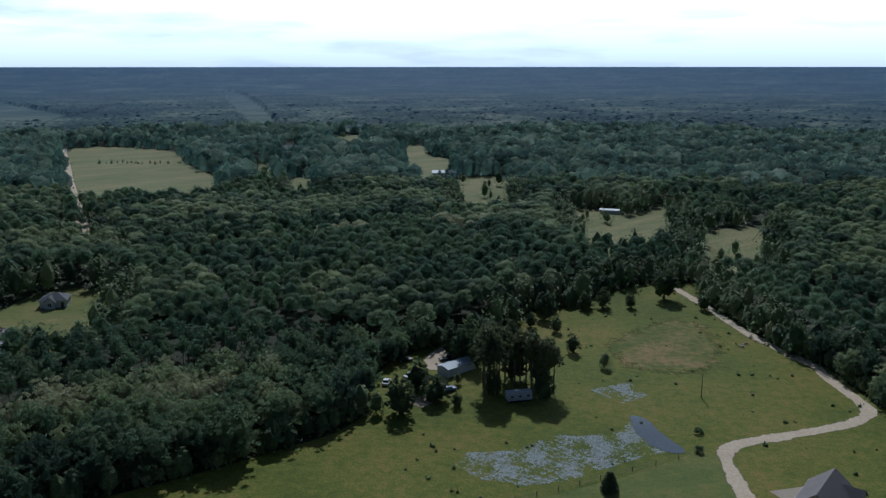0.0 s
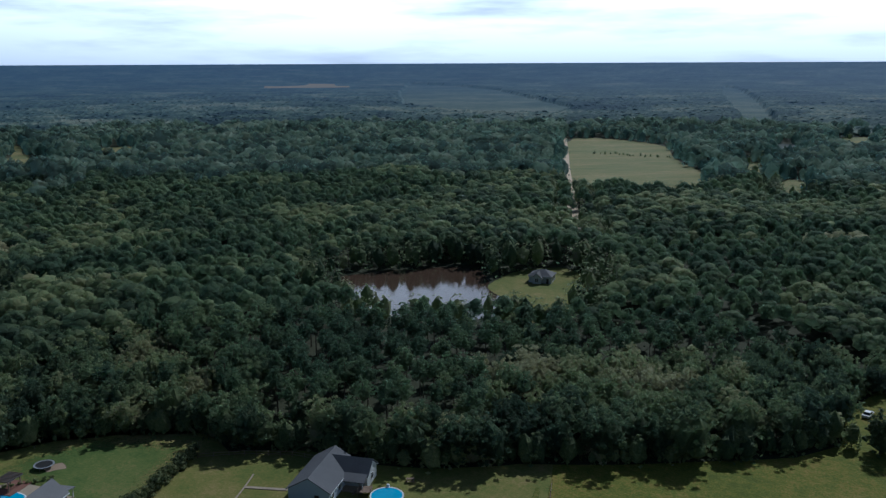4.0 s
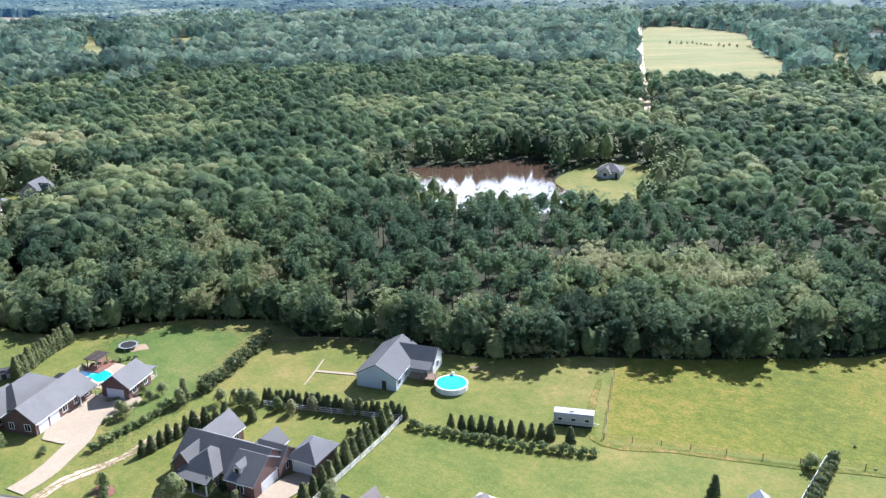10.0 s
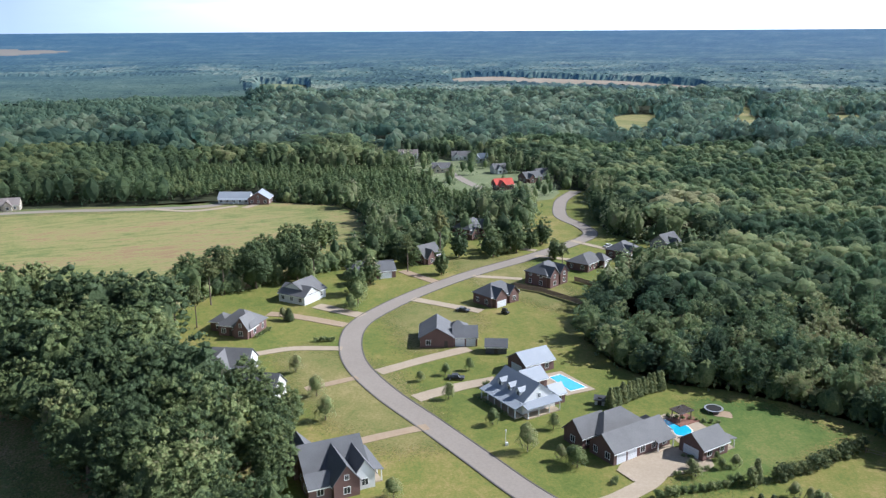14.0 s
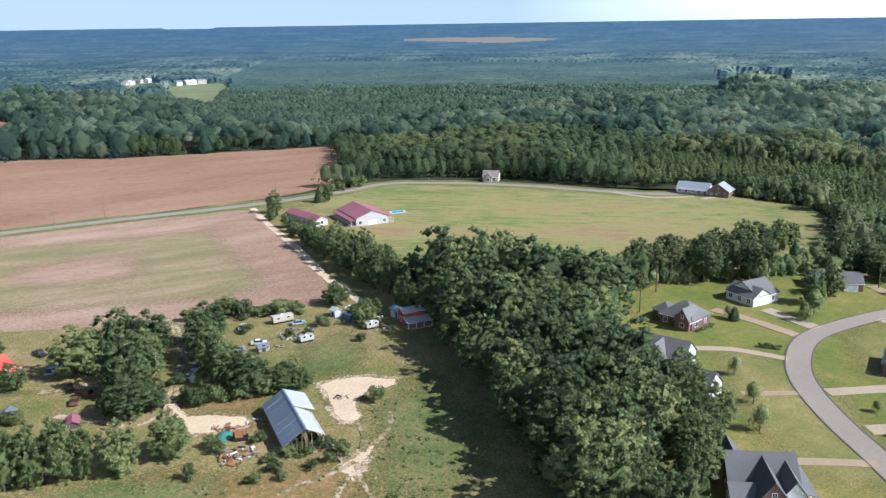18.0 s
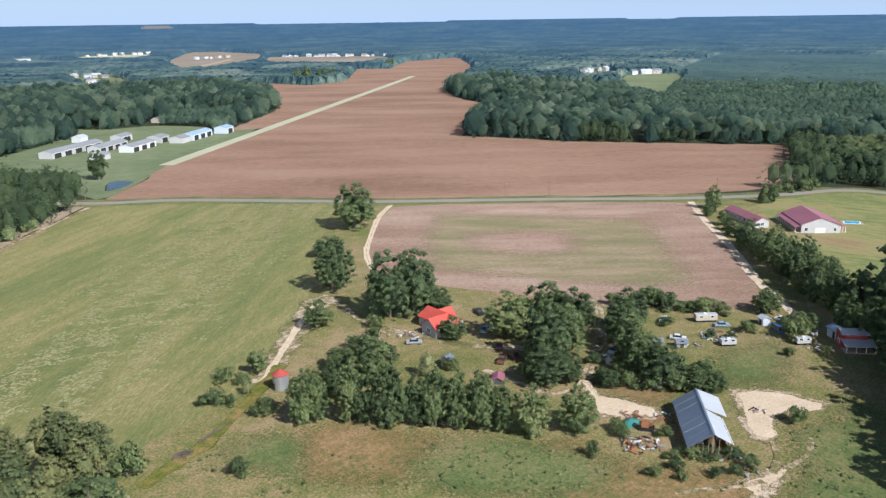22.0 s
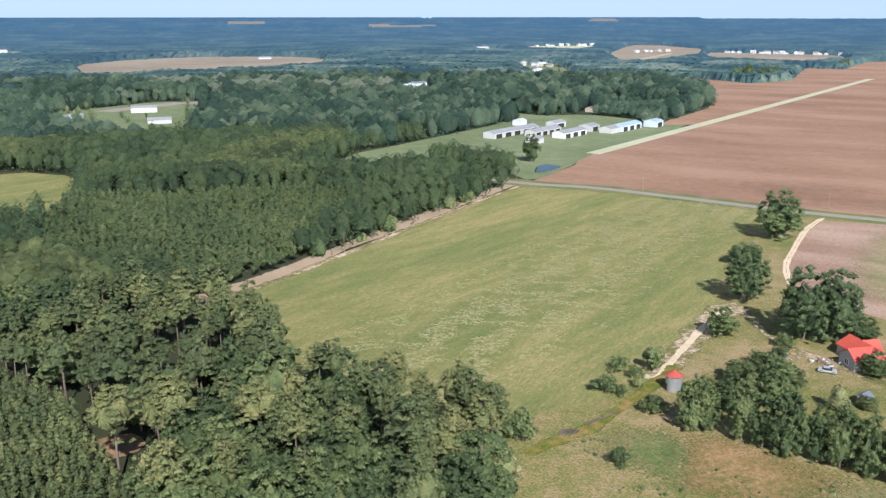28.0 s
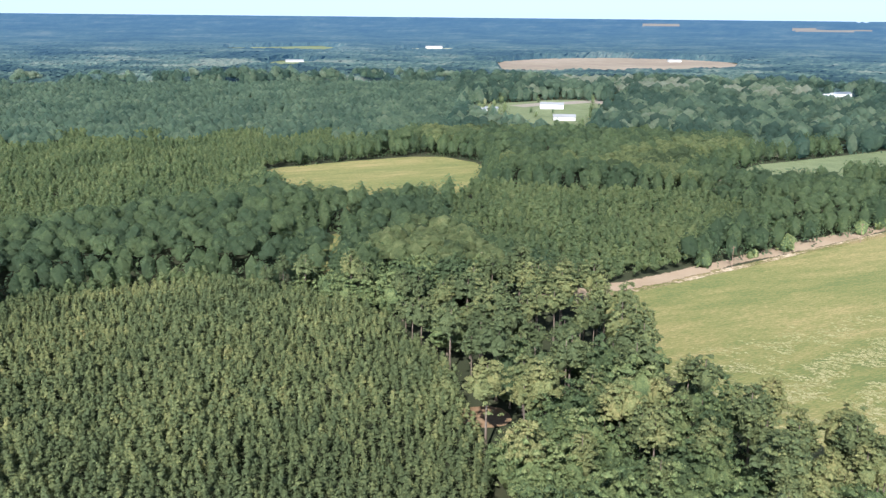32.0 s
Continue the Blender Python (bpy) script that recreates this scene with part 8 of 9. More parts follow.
plant_all(bush, ([(-100.2, -189.3, 6.6, 5.9), (-92.0, -190.7, 3.4, 6.1), (-94.4, -186.3, 3.0, 4.5), (-82.4, -179.7, 4.1, 6.9), (-86.0, -176.5, 2.8, 3.2), (-225.5, -141.7, 2.8, 9.4), (-232.1, -136.5, 2.8, 8.5), (-163.6, -124.3, 3.4, 6.0), (-164.9, -118.9, 3.0, 5.9), (-130.6, -101.1, 3.5, 3.1), (-176.7, -79.7, 4.0, 5.0), (-53.9, -160.2, 6.6, 7.7),
                 (-71.6, -145.5, 3.9, 4.3), (-145.3, -87.4, 2.5, 5.1), (-148.5, -83.9, 2.2, 6.4), (-151.7, -81.1, 2.4, 5.2), (-141.8, -89.3, 1.8, 3.8), (-150.3, -75.8, 3.0, 3.8), (-185.5, -123.8, 3.2, 6.4), (-209.6, -136.3, 2.4, 5.3), (-221.7, -116.9, 3.3, 5.3), (-225.8, -135.6, 4.9), (-221.7, -144, 5.5),
                 (-222.1, -149.7, 5.5), (-218, -154, 4), (-230, -130, 4), (-213, -160, 4), (-128.9, -185.3, 4), (-131.2, -173.2, 5), (-126, -178, 4), (-177.3, -105.3, 5), (-172, -108, 5), (-168, -112, 5), (-165, -117, 4), (-183, -108, 5), (-170, -124, 3), (-174, -128, 3),
                 (-170, -133, 3), (-139, -86, 2.4)] + [(-136, -83, 2), (-142, -79, 2), (-146, -77, 2.2), (-133, -88, 2.2), (-226.2, -104.3, 6), (-214, -118, 2), (-210, -122, 2), (-232, -110, 4), (-213, -100, 2.5), (-221, -93, 2.5), (-144.6, -196.2, 4), (-139, -190, 3),
                 (-400, -206, 4), (-408, -208, 4), (-416, -210, 5), (-424, -208, 5), (-432, -205, 6), (-440, -202, 6), (-144, -105, 3), (-149, -96, 2.4), (-142, -102, 2.5), (61, 187, 1.6), (64, 198, 1.5)]), 4, 1.0, 5.6)
# tussocks of weeds in the rough grass, too many to count
n = 6500
x, y = rng.uniform(-230, -55, n), rng.uniform(-165, -40, n)
s = inside([(-62, -165), (-100, -140), (-130, -105), (-133, -80), (-150, -72), (-196, -85), (-222, -98), (-205, -76), (-140, -45), (-90, -45), (-40, -120)], x, y) & ((soft(x, y, 28, 12) > 0.62) | inside([(-113, -129), (-121, -121), (-130, -105), (-130, -96), (-120, -92), (-111, -98), (-98, -115), (-100, -125)], x, y) | inside([(-173, -80), (-180, -70), (-151, -45), (-137, -60), (-148, -68), (-158, -68)], x, y)) & (rng.random(n) < 0.55)
x, y = x[s], y[s]
KINDS["tussock", 0] = [joined([(*lump(1, (0, 0, 0.25), (0.6, 0.6, 0.5), 0.45), 0), (*flakes(rng.normal(0, 0.45, (8, 3)) + np.array([0, 0, 0.4]), np.tile([0, 0, 1.0], (8, 1)), 0.28), 0)]) for _ in range(4)]
planted("weeds", "scattered green tussocks of weeds in the rough grass", "tussock", 0, x, y, rng.uniform(0.25, 0.75, len(x)), rng.uniform(0.25, 0.6, len(x)), [M_LEAF])
n = 380
x, y = rng.uniform(-25, 118, n), rng.uniform(150, 330, n)
s = inside(PASTURE, x, y) & (soft(x, y, 30, 13) > 0.62)
planted("weeds", "dark tussocks of rushes in the pasture", "tussock", 0, x[s], y[s], rng.uniform(0.4, 1.0, int(s.sum())), rng.uniform(0.1, 0.5, int(s.sum())), [M_LEAF])
# pale wisps of cut grass on the hay field, and clods on the ploughed one
KINDS["wisp", 0] = [joined([(*flakes(np.stack([rng.normal(0, 0.55, 4), rng.normal(0, 0.16, 4), np.full(4, 0.115)], 1), np.tile([0, 0, 9.0], (4, 1)), 0.30), 0)]) for _ in range(6)]
M_WISP = surface("cut_dry_grass", [(0.216, 0.218, 0.09), (0.282, 0.269, 0.12), (0.36, 0.33, 0.174)], 0.2, 1.0, 0.95, attr="tint")
n = 80000
x, y = rng.uniform(-240, 10, n), rng.uniform(-430, -165, n)
band = np.abs((x + 111) * 0.68 - (y + 275) * 0.73)
s = inside(GREENFIELD, x, y) & (band < 34 * rng.random(n) ** 0.6) & (soft(x, y, 14, 15) > 0.47)
planted("cut_grass", "pale wisps of cut grass lying on the hay field", "wisp", 0, x[s], y[s], rng.uniform(0.85, 1.3, int(s.sum())), rng.uniform(0.2, 0.9, int(s.sum())), [M_WISP], 160)
# flecks of water standing between the blades low in the pasture, their silvery sheen painted pale
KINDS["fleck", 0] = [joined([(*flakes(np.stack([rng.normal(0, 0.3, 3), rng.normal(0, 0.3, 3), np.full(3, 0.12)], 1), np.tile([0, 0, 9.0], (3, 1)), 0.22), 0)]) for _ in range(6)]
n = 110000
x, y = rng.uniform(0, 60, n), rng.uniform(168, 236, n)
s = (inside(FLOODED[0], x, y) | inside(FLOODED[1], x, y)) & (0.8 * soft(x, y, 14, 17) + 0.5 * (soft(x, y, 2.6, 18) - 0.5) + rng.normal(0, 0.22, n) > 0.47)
planted("flooded_grass", "silvery flecks of shallow water in the pasture grass", "fleck", 0, x[s], y[s], rng.uniform(0.25, 0.8, int(s.sum())), rng.uniform(0.2, 0.9, int(s.sum())), [M_SHEEN])
# ---- pools, yards and loose things ----


def flat(outline, z):
    bm = bmesh.new()
    f = bm.faces.new([bm.verts.new((x, y, z)) for x, y in outline])
    f.normal_update()
    if f.normal.z < 0:
        f.normal_flip()
    return bm


def slab(outline, z0, z1):
    bm = bmesh.new()
    lo, hi = [bm.verts.new((x, y, z0)) for x, y in outline], [bm.verts.new((x, y, z1)) for x, y in outline]
    n = len(lo)
    bm.faces.new(hi), bm.faces.new(lo[::-1])
    for k in range(n):
        bm.faces.new((lo[k], lo[(k + 1) % n], hi[(k + 1) % n], hi[k]))
    bmesh.ops.recalc_face_normals(bm, faces=bm.faces[:])
    return bm


def pool(label, outline, patio):
    ox, oy = outline[0]
    ob = thing("swimming_pool", label, "pool", (ox, oy, 0.0))

    def rel(p):
        return [(x - ox, y - oy) for x, y in p]
    part("patio", slab(rel(patio), -0.1, 0.19), M_CONC, ob, "pale concrete pool surround")
    cx, cy = sum(p[0] for p in outline) / len(outline), sum(p[1] for p in outline) / len(outline)
    big = [(cx + (x - cx) * 1.08, cy + (y - cy) * 1.12) for x, y in outline]
    part("coping", slab(rel(big), 0.1, 0.24), M_TRIM, ob, "white pool edge")
    part("water", flat(rel(outline), 0.26), M_POOL, ob, "bright blue water")
    return ob


pool("rectangular blue pool with pale concrete surround", [(-200.4, 70.2), (-201.7, 73.6), (-192.3, 77.2), (-191, 72.6)], [(-203, 69.4), (-204, 74.6), (-190.6, 79.2), (-188.6, 70.6), (-196, 67.8)])
pool("curved blue pool with white concrete surround", rounded([(-170.2, 87.4), (-170.4, 90.4), (-166.5, 92.2), (-163.2, 92.2), (-161.5, 89.2), (-162.6, 87.6), (-166, 88.2)], 2), [(-171, 85), (-173.4, 90), (-172, 95), (-164.5, 96.5), (-160, 93), (-158.6, 86.6)])
pool("small far blue pool beside a maroon-roofed building", [(-376, -157), (-380, -152), (-384, -154), (-380, -159)], [(-374.5, -157), (-380, -150), (-385.5, -154), (-380, -161)])
rp = thing("round_pool", "round above-ground pool with white wall and blue water", "pool", (-96.9, 131.2), 0)
bm = bmesh.new()
tube(bm, 0, 0, 0, 1.3, 3.5, sides=32)
part("wall", bm, M_TRIM, rp)
bm = bmesh.new()
for k in range(32):
    a, b = k * math.tau / 32, (k + 1) * math.tau / 32
    q = [bm.verts.new((r * math.cos(t), r * math.sin(t), 1.36)) for r, t in ((3.3, a), (3.62, a), (3.62, b), (3.3, b))]
    bm.faces.new(q)
part("rim", bm, M_TRIM, rp)
bm = bmesh.new()
tube(bm, 0, 0, 1.305, 1.33, 3.3, sides=32)
part("water", bm, M_POOL, rp, "clear blue water")
for k in range(12):
    a = k * math.tau / 12
    part("upright", one_box(3.52 * math.cos(a) - 0.07, 3.52 * math.cos(a) + 0.07, 3.52 * math.sin(a) - 0.07, 3.52 * math.sin(a) + 0.07, 0, 1.36), M_TRIM, rp)
part("ladder", one_box(-2.2, -1.6, 2.9, 3.4, 1.3, 1.9), M_TRIM, rp, "white pool ladder")
deck = thing("pool_deck", "small wooden deck beside the round pool", "deck", (-103.2, 129.2), 30)
for k in range(8):
    part("board", one_box(0, 3.0, k * 0.36, k * 0.36 + 0.33, 1.05, 1.12), M_WOOD, deck)
for x in (0.1, 2.8):
    for y in (0.1, 2.7):
        part("post", one_box(x - 0.06, x + 0.06, y - 0.06, y + 0.06, 0, 2.0), M_WOOD, deck)
for k in range(4):
    part("step", one_box(-0.3 * (k + 1), -0.3 * k, 0.8, 2.0, 0.8 - 0.25 * k, 0.86 - 0.25 * k), M_WOOD, deck)

pergola = thing("pergola", "dark wooden pergola over a deck by the pool", "pergola", (-170.2, 90.3), 108)
part("deck", one_box(-1.2, 5.2, -4.0, 0.6, 0.02, 0.3), M_MULCH, pergola, "reddish wooden deck")
for x in (0, 3.5):
    for y in (-2.6, 0):
        part("post", one_box(x - 0.1, x + 0.1, y - 0.1, y + 0.1, 0.2, 2.6), M_WOOD, pergola)
part("roof", one_box(-0.5, 4.0, -3.1, 0.5, 2.7, 2.85), WALLS["dark"], pergola)
for k in range(9):
    part("slat", one_box(-0.45 + k * 0.53, -0.37 + k * 0.53, -3.1, 0.5, 2.85, 2.97), M_WOOD, pergola)


def trampoline(at, label):
    ob = thing("trampoline", label, "trampoline", at)
    part("mat", one_tube(0, 0, 0.86, 0.9, 2.0, sides=20), M_BLACK, ob)
    bm = bmesh.new()
    for k in range(20):
        a, b = k * math.tau / 20, (k + 1) * math.tau / 20
        bm.faces.new([bm.verts.new((r * math.cos(t), r * math.sin(t), 0.92)) for r, t in ((1.85, a), (2.3, a), (2.3, b), (1.85, b))])
    part("pad", bm, M_STEEL, ob)
    for k in range(6):
        a = k * math.tau / 6
        part("leg", one_tube(2.15 * math.cos(a), 2.15 * math.sin(a), 0, 0.9, 0.04, sides=6), M_STEEL, ob)


trampoline((-172.3, 102.3), "round black trampoline near the wood's edge")
trampoline((-291, 124.5), "round trampoline behind a far house")

camper("motorhome", "white motorhome parked on the lawn", (-71.8, 131.6), 24, 7.8, 3.0)
camper("travel_trailer", "white travel trailer parked beside tall pines", (17.4, 218.3), 14, 7.0, 2.9)
camper("mobile_home", "pale pink single-wide trailer in the farmyard", (-218.5, -132.6), 141, 6.6, 2.4, 2.4, False, "tan", False)
camper("mobile_home", "small white trailer at the edge of the weeds", (-206.5, -116.6), 141, 4.2, 1.9, 2.0, False, "steel", False)
camper("mobile_home", "small white camper beside the red shack", (-222.5, -102.6), 141, 4.0, 2.1, 2.0, False, "steel", False)
camper("travel_trailer", "white camper behind the grey-roofed house", (-235, -18), 70, 5.5, 2.7)
for k, (name, label, x, y, a, paint, kind) in enumerate([
        ("car", "dark car parked on a concrete drive", -259.3, 60, 60, "black", "car"), ("car", "black car on the drive of the country house", -205, 45.5, 70, "black", "car"), ("golf_cart", "dark golf cart on the lawn", -254, 73, 40, "black", "cart"),
        ("car", "white car on a drive", -329, 139.7, 120, "white", "car"), ("car", "silver car beside the street", -308, 130, 100, "silver", "car"), ("van", "white van on a drive", -307, 126, 20, "white", "van"), ("pickup_truck", "white pickup on the concrete pad", 80, 167, 75, "white", "pickup"),
        ("pickup_truck", "white pickup by the farm trees", -181, -134.4, 20, "white", "pickup"), ("car", "red car by the farm trees", -183, -132, 10, "red", "car"), ("pickup_truck", "pale blue pickup in the shade behind the farmhouse", -166.6, -170.4, 20, "lightblue", "pickup"),
        ("flatbed_truck", "old dark flatbed truck on the grass", -176, -183.5, 70, "black", "pickup"), ("car", "bright blue car in the farmyard", -220.5, -124.6, 140, "lightblue", "car"), ("car", "white car by the lane", -237.9, -114.5, 100, "white", "car"), ("van", "old blue van under a tree", -228.5, -111, 60, "blue", "van"),
        ("car", "white car among the weeds", -202, -127.6, 120, "white", "car"), ("car", "white car beside the garden", -212, -139.2, 20, "white", "car"), ("car", "dark car at the woodland homestead", -11.8, 251.2, 10, "black", "car"), ("pickup_truck", "dark pickup at the woodland homestead", 1.5, 252, 20, "black", "pickup"),
        # a white car added for a small trailer, a blue one for another thing
        ("car", "white car on the homestead grass", -16.4, 231.9, 80, "white", "car"), ("car", "white car beside the homestead shade tree", -9.6, 237, 40, "white", "car"), ("car", "blue car under the homestead trees", 1.6, 226.4, 30, "blue", "car"), ("car", "silver wreck near the farm track", -144.6, -177.5, 140, "silver", "car"), ("pickup_truck", "rusty pickup in the farm grass", -157.8, -150.9, 80, "rust", "pickup"),
        ("car", "rusty wreck in the farm grass", -153.2, -150.6, 30, "rust", "car"), ("car", "rusty old car in the farm grass", -160, -158.4, 50, "rust", "car"), ("car", "white car near the farm shrubs", -174.5, -132.2, 60, "silver", "car"), ("car", "white car outside the red shack", -233, -104, 80, "white", "car")]):
    car(name, label, (x, y), a, paint, kind)

# the round grain bin with its red roof
silo = thing("grain_bin", "grey steel grain bin with faded red cone roof", "silo", (-100.2, -177))
for k in range(5):
    part("wall_ring", one_tube(0, 0, k * 0.8, k * 0.8 + 0.77, 2.0 + 0.03 * (k % 2), sides=20), M_STEEL, silo)
part("roof", one_tube(0, 0, 3.97, 5.2, 2.25, 0.25, sides=20), WALLS["red"], silo, "faded red cone roof")
part("roof_cap", one_tube(0, 0, 5.2, 5.45, 0.3, 0.2, sides=10), WALLS["red"], silo)
part("door", one_box(1.9, 2.1, -0.45, 0.45, 0.2, 1.9), M_DARKDOOR, silo)


def digger(at, heading):
    ob = thing("excavator", "orange excavator beside the junk piles", "excavator", at, heading)
    for y in (-1.0, 0.6):
        part("track", one_box(-1.6, 1.6, y, y + 0.45, 0, 0.8), M_BLACK, ob)
    part("cab", one_box(-1.2, 0.4, -0.9, 0.0, 0.85, 2.6), PAINT["orange"], ob)
    part("engine_cover", one_box(-1.7, 0.8, 0.0, 0.95, 0.85, 1.8), PAINT["orange"], ob)
    part("window", one_box(0.4, 0.44, -0.8, -0.1, 1.4, 2.4), M_PANE, ob)
    bm = bmesh.new()
    prism(bm, [(0.6, 1.2), (2.6, 3.6), (2.9, 3.5), (1.0, 1.1)], "x", -0.2, 0.2)
    for v in bm.verts:
        v.co = (v.co.y, v.co.x, v.co.z)
    part("boom", bm, PAINT["orange"], ob)
    bm = bmesh.new()
    prism(bm, [(2.6, 3.6), (4.2, 1.2), (4.4, 1.4), (2.95, 3.7)], "x", -0.15, 0.15)
    for v in bm.verts:
        v.co = (v.co.y, v.co.x, v.co.z)
    part("arm", bm, PAINT["orange"], ob)
    part("bucket", one_box(4.0, 4.7, -0.4, 0.4, 0.5, 1.25), PAINT["rust"], ob)


digger((-149, -100.6), 120)


def junk(at, radius, n, seed, label, paints):
    """A pile of boards, sheets and scrap, every piece a part."""
    g3 = random.Random(seed)
    ob = thing("scrap_pile", label, "scrap pile", at)
    for k in range(n):
        r, a = radius * math.sqrt(g3.random()), g3.random() * math.tau
        l, w, h = g3.uniform(0.35, 1.9), g3.uniform(0.12, 0.6), g3.uniform(0.05, 0.4)
        p = part(g3.choice(["board", "sheet_metal", "scrap", "crate"]), one_box(-l / 2, l / 2, -w / 2, w / 2, -h / 2, h / 2), g3.choice(paints), ob)
        p.matrix_basis = pose(r * math.cos(a), r * math.sin(a), 0.15 + h / 2 + g3.random() * 0.4 * (1 - r / radius), g3.uniform(-14, 14), g3.uniform(-14, 14), g3.uniform(0, 180))


JUNK = [M_WOOD, M_WOOD, PAINT["rust"], M_STEEL, WALLS["white"], WALLS["grey"], PAINT["orange"]]
junk((-142, -97), 4.4, 64, 1, "scattered scrap, boards and rusty parts near the barn", JUNK)
junk((-151, -106), 4.0, 34, 2, "orange soil, boards and scrap beside the sandy yard", [M_DIRT, PAINT["orange"], M_WOOD, PAINT["rust"]])
junk((-157.5, -101.8), 2.0, 12, 3, "loose planks and sheet metal beside the barn", JUNK)
junk((-212.5, -121), 5.5, 50, 4, "long heap of household scrap in the farmyard", JUNK + [PAINT["teal"], PAINT["blue"]])
junk((-201, -122), 3.0, 12, 5, "pale scrap and buckets among the weeds", JUNK)
junk((-148, -182), 4.5, 36, 6, "pale rubble and boards along the farm track", [M_CONC, WALLS["white"], M_WOOD])
junk((-139, -190), 4.8, 40, 7, "pale rubble heap beside the farm track", [M_CONC, WALLS["white"], M_WOOD, M_STEEL])
junk((-224, -97.5), 3.0, 16, 8, "clutter in front of the red shack", JUNK)
junk((-176, -88.5), 1.8, 9, 9, "dark machinery parts on the sand", [M_BLACK, PAINT["rust"], M_STEEL])
junk((-149, -78), 4.0, 20, 10, "broken boards under the open end of the barn", [M_WOOD, WALLS["grey"], M_WOOD])
junk((99, 266), 2.6, 10, 11, "pale debris heap beside the sandy track", [M_CONC, M_WOOD, WALLS["white"]])
junk((-7, 240), 3.0, 12, 12, "clutter in the yard of the woodland homestead", JUNK)
tarp = thing("tarpaulin", "green tarpaulin over a heap by the sandy yard", "tarpaulin", (-149, -105))
bm = bmesh.new()
bmesh.ops.create_grid(bm, x_segments=10, y_segments=8, size=1)
for v in bm.verts:
    x, y = v.co.x, v.co.y
    v.co = (x * 2.6, y * 1.6, max(0.05, 1.1 * (1 - abs(x) ** 2) * (1 - abs(y) ** 2) + 0.12 * noise.noise(Vector((x * 3, y * 3, 0)))))
part("cover", bm, PAINT["teal"], tarp)
for x, y, a, w, d, h, wall, roof, tag in [(-141.7, -160.7, 20, 2.4, 2.4, 2.2, "grey", "metal", "small weathered grey hut by the farm trees"), (-144.1, -144.6, 40, 4.0, 2.4, 1.2, "dark", "maroon", "low rusty-roofed shelter behind the trees"), (-159, -140.5, 40, 2.6, 2.2, 2.0, "white", "whitemetal", "white hut in the farm shrubs"),
                                          (-170.5, -114, 40, 3, 2.4, 2, "dark", "metal", "dark open hut behind the barn"), (-231, -118.7, 60, 2.6, 2.4, 2, "blue", "whitemetal", "pale hut beside the lane"), (-196, -124, 140, 3, 2.2, 1.5, "grey", "metal", "metal-roofed lean-to among the trees"),
                                          (-192.5, -129, 140, 2.4, 2, 1.4, "grey", "metal", "low metal-roofed pen among the trees"), (-182.1, 75.6, 60, 2.4, 1.6, 1.6, "white", "slate", "small white playhouse on the lawn"), (-236, -100, 60, 6, 3.5, 2.6, "blue", "bluesteel", "blue-grey shed beside the red shack"), (-174, -131, 20, 1.6, 1.6, 1.6, "white", "whitemetal", "white box beside the farm lane")]:
    house("hut", tag, (x, y), a, [B(0, w, 0, d, h, 0.6, "x")], wall, roof, category="hut", windows=False, doors=[(0, "S", w / 2)], fascia=False)

# fences
rail_fence("rail_fence", "white rail fence round the brick house's garden", [(-124.5, 102.4), (-116.9, 105.6), (-107.8, 109.6), (-97.2, 114.6), (-95.4, 106), (-94, 95.9), (-92, 82)], 1.3, 2.6, 3, M_TRIM)
rail_fence("rail_fence", "pale rail fence along the wood's edge", [(-146, 124), (-138, 131), (-128, 136.5), (-112, 139.6)], 1.3, 2.8, 2, M_WOOD)
rail_fence("board_fence", "white board fence beside the tall hedge", [(-24.6, 124), (-24.4, 149)], 1.5, 2.6, 4, M_TRIM, 0.2)
rail_fence("wire_fence", "thin wire fence along the pasture", [(-70.5, 156), (-61, 132), (-46, 138), (-28, 145), (-18, 150), (20, 166), (35, 173.5), (43, 177.6), (55, 183.2), (62, 187.7)], 1.2, 5.0, 2, M_WOOD, 0.03)
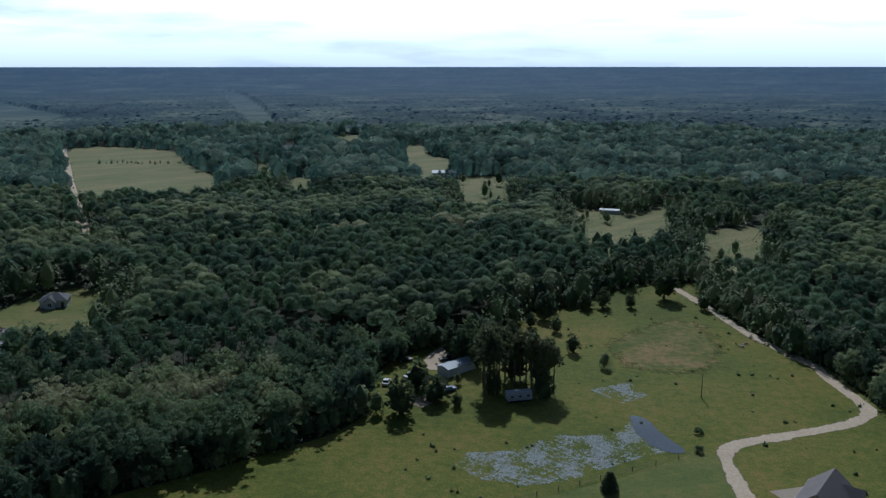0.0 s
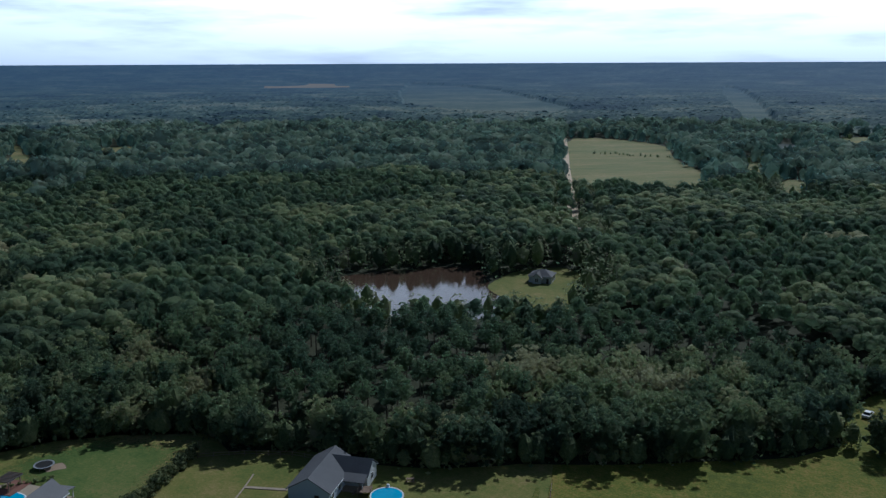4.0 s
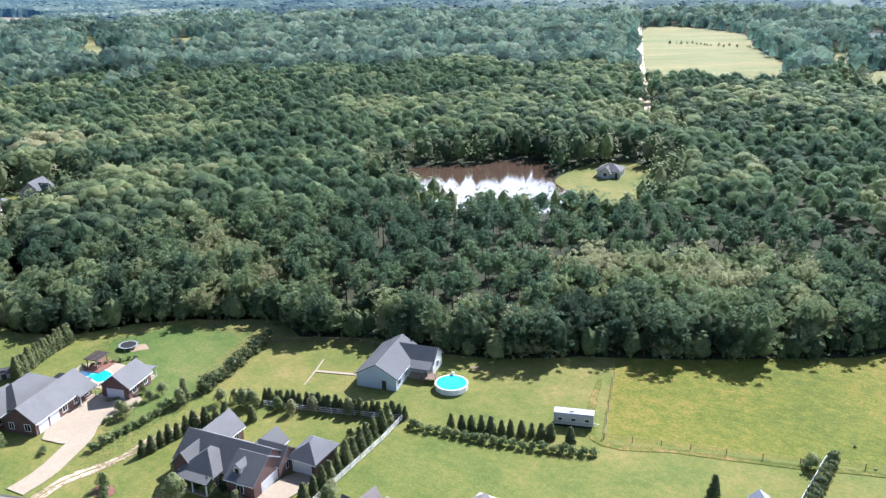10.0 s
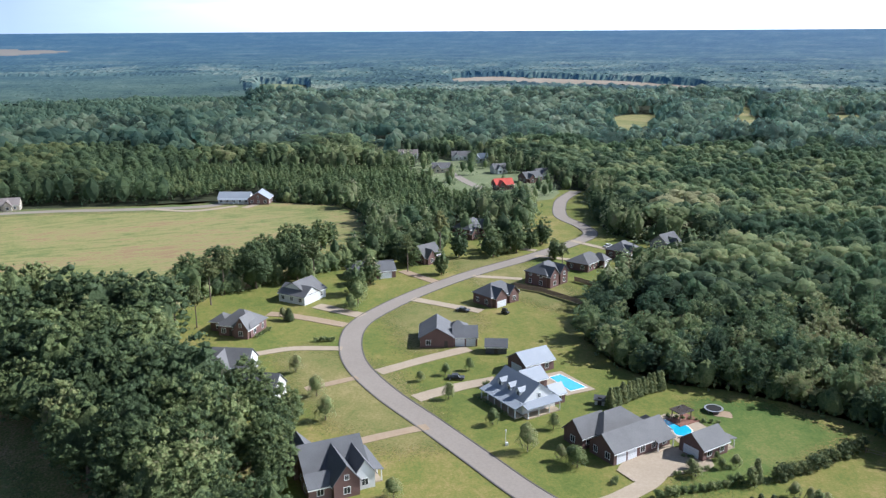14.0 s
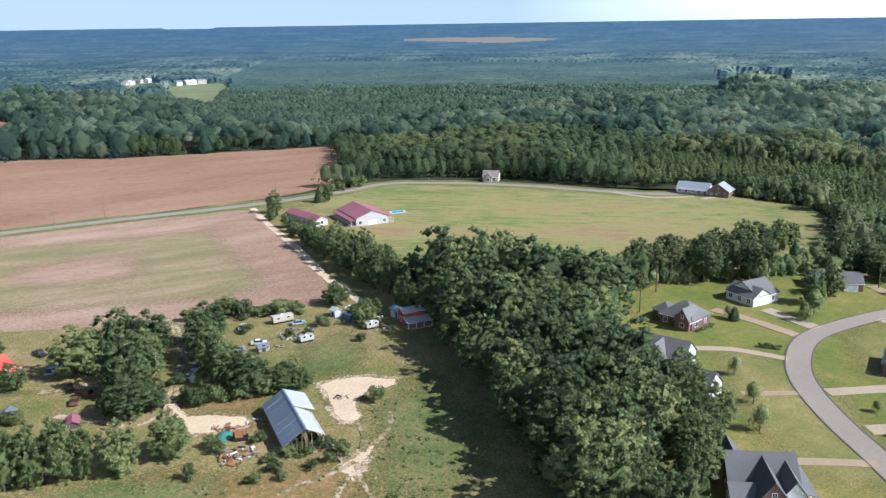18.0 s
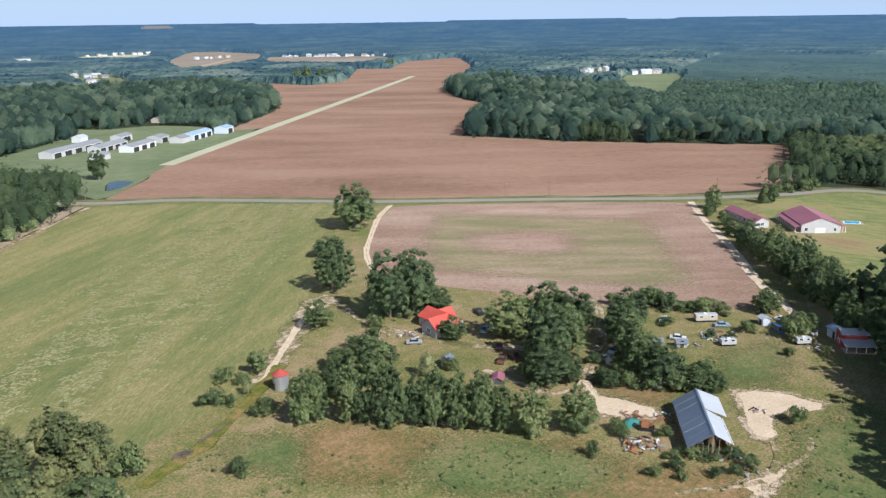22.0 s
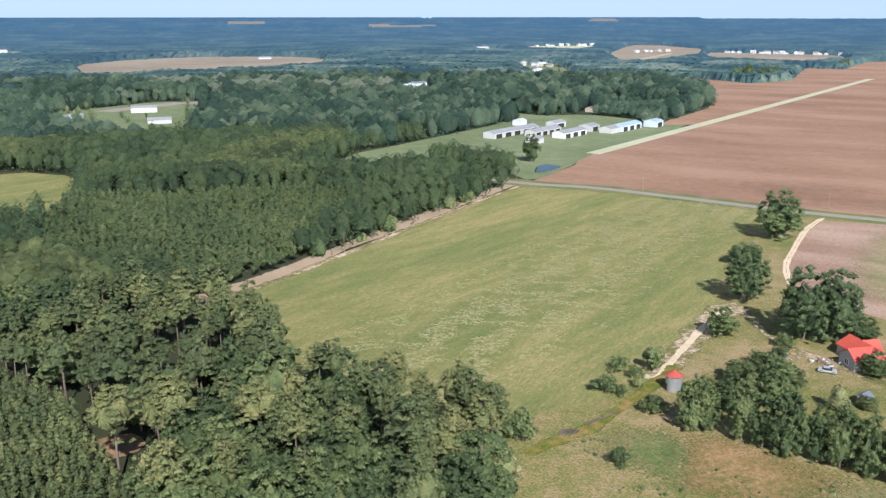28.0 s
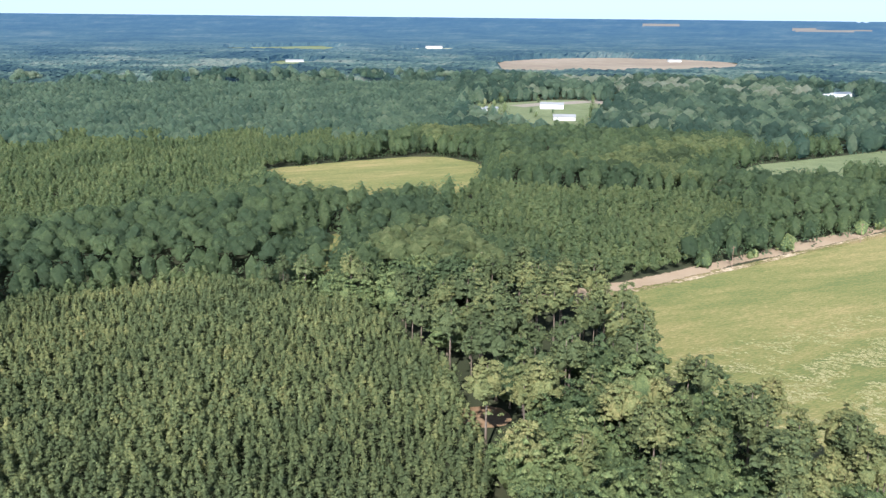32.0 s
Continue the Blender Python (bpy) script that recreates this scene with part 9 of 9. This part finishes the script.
rail_fence("board_fence", "dark brown board fence behind the brick houses", [(-281, 84), (-273, 92), (-254, 102)], 1.8, 2.5, 6, M_WOOD, 0.26)
rail_fence("board_fence", "dark board fence behind the house at the bend", [(-284, 108), (-272, 114)], 1.8, 2.5, 6, M_WOOD, 0.26)
path = [([(-124.1, 113.6), (-126.7, 119.7), (-129.3, 125.1)], 0.35), ([(-126.7, 119.7), (-117.9, 123.8)], 0.9)]
for k, (line, wide) in enumerate(path):
    ribbon("path_%d" % (k + 1), line, wide, 0.13, M_CONC, "narrow concrete garden path", "path")


def pole(at, tall, label, arm=True):
    ob = thing("utility_pole", label, "pole", at, 42)
    part("post", one_tube(0, 0, -0.2, tall, 0.15, 0.1), M_WOOD, ob)
    if arm:
        part("crossarm", one_box(-1.1, 1.1, -0.06, 0.06, tall - 0.7, tall - 0.55), M_WOOD, ob)
        for x in (-1.0, 1.0):
            part("insulator", one_tube(x, 0, tall - 0.55, tall - 0.35, 0.05, sides=6), M_STEEL, ob)


for x, y in ((71.7, 221.5),):
    pole((x, y), 7, "bare wooden pole in the pasture", False)
for x, y in ((-91, -376), (-35, -322), (-205, -410), (-270, -345), (-330, -290), (-395, -232), (-148, -452), (-310, -302)):
    pole((x, y), 8.5, "wooden utility pole beside the fields")
lamp = thing("street_lamp", "short white lamp post with a small plinth on the lawn", "lamp post", (-167.4, 48.6))
part("post", one_tube(0, 0, 0, 3.0, 0.06), M_TRIM, lamp)
part("lantern", one_tube(0, 0, 3.0, 3.4, 0.16, 0.1), M_TRIM, lamp)
part("plinth", one_box(0.6, 1.3, -0.3, 0.3, 0, 0.6), M_TRIM, lamp)
bench = thing("picnic_table", "brown picnic table on the lawn", "table", (-97.5, 140.8), 30)
part("tabletop", one_box(-0.9, 0.9, -0.4, 0.4, 0.7, 0.76), M_WOOD, bench)
for y in (-0.75, 0.75):
    part("seat", one_box(-0.9, 0.9, y - 0.15, y + 0.15, 0.42, 0.47), M_WOOD, bench)
for x in (-0.7, 0.7):
    part("leg", one_box(x - 0.05, x + 0.05, -0.75, 0.75, 0.0, 0.7), M_WOOD, bench)
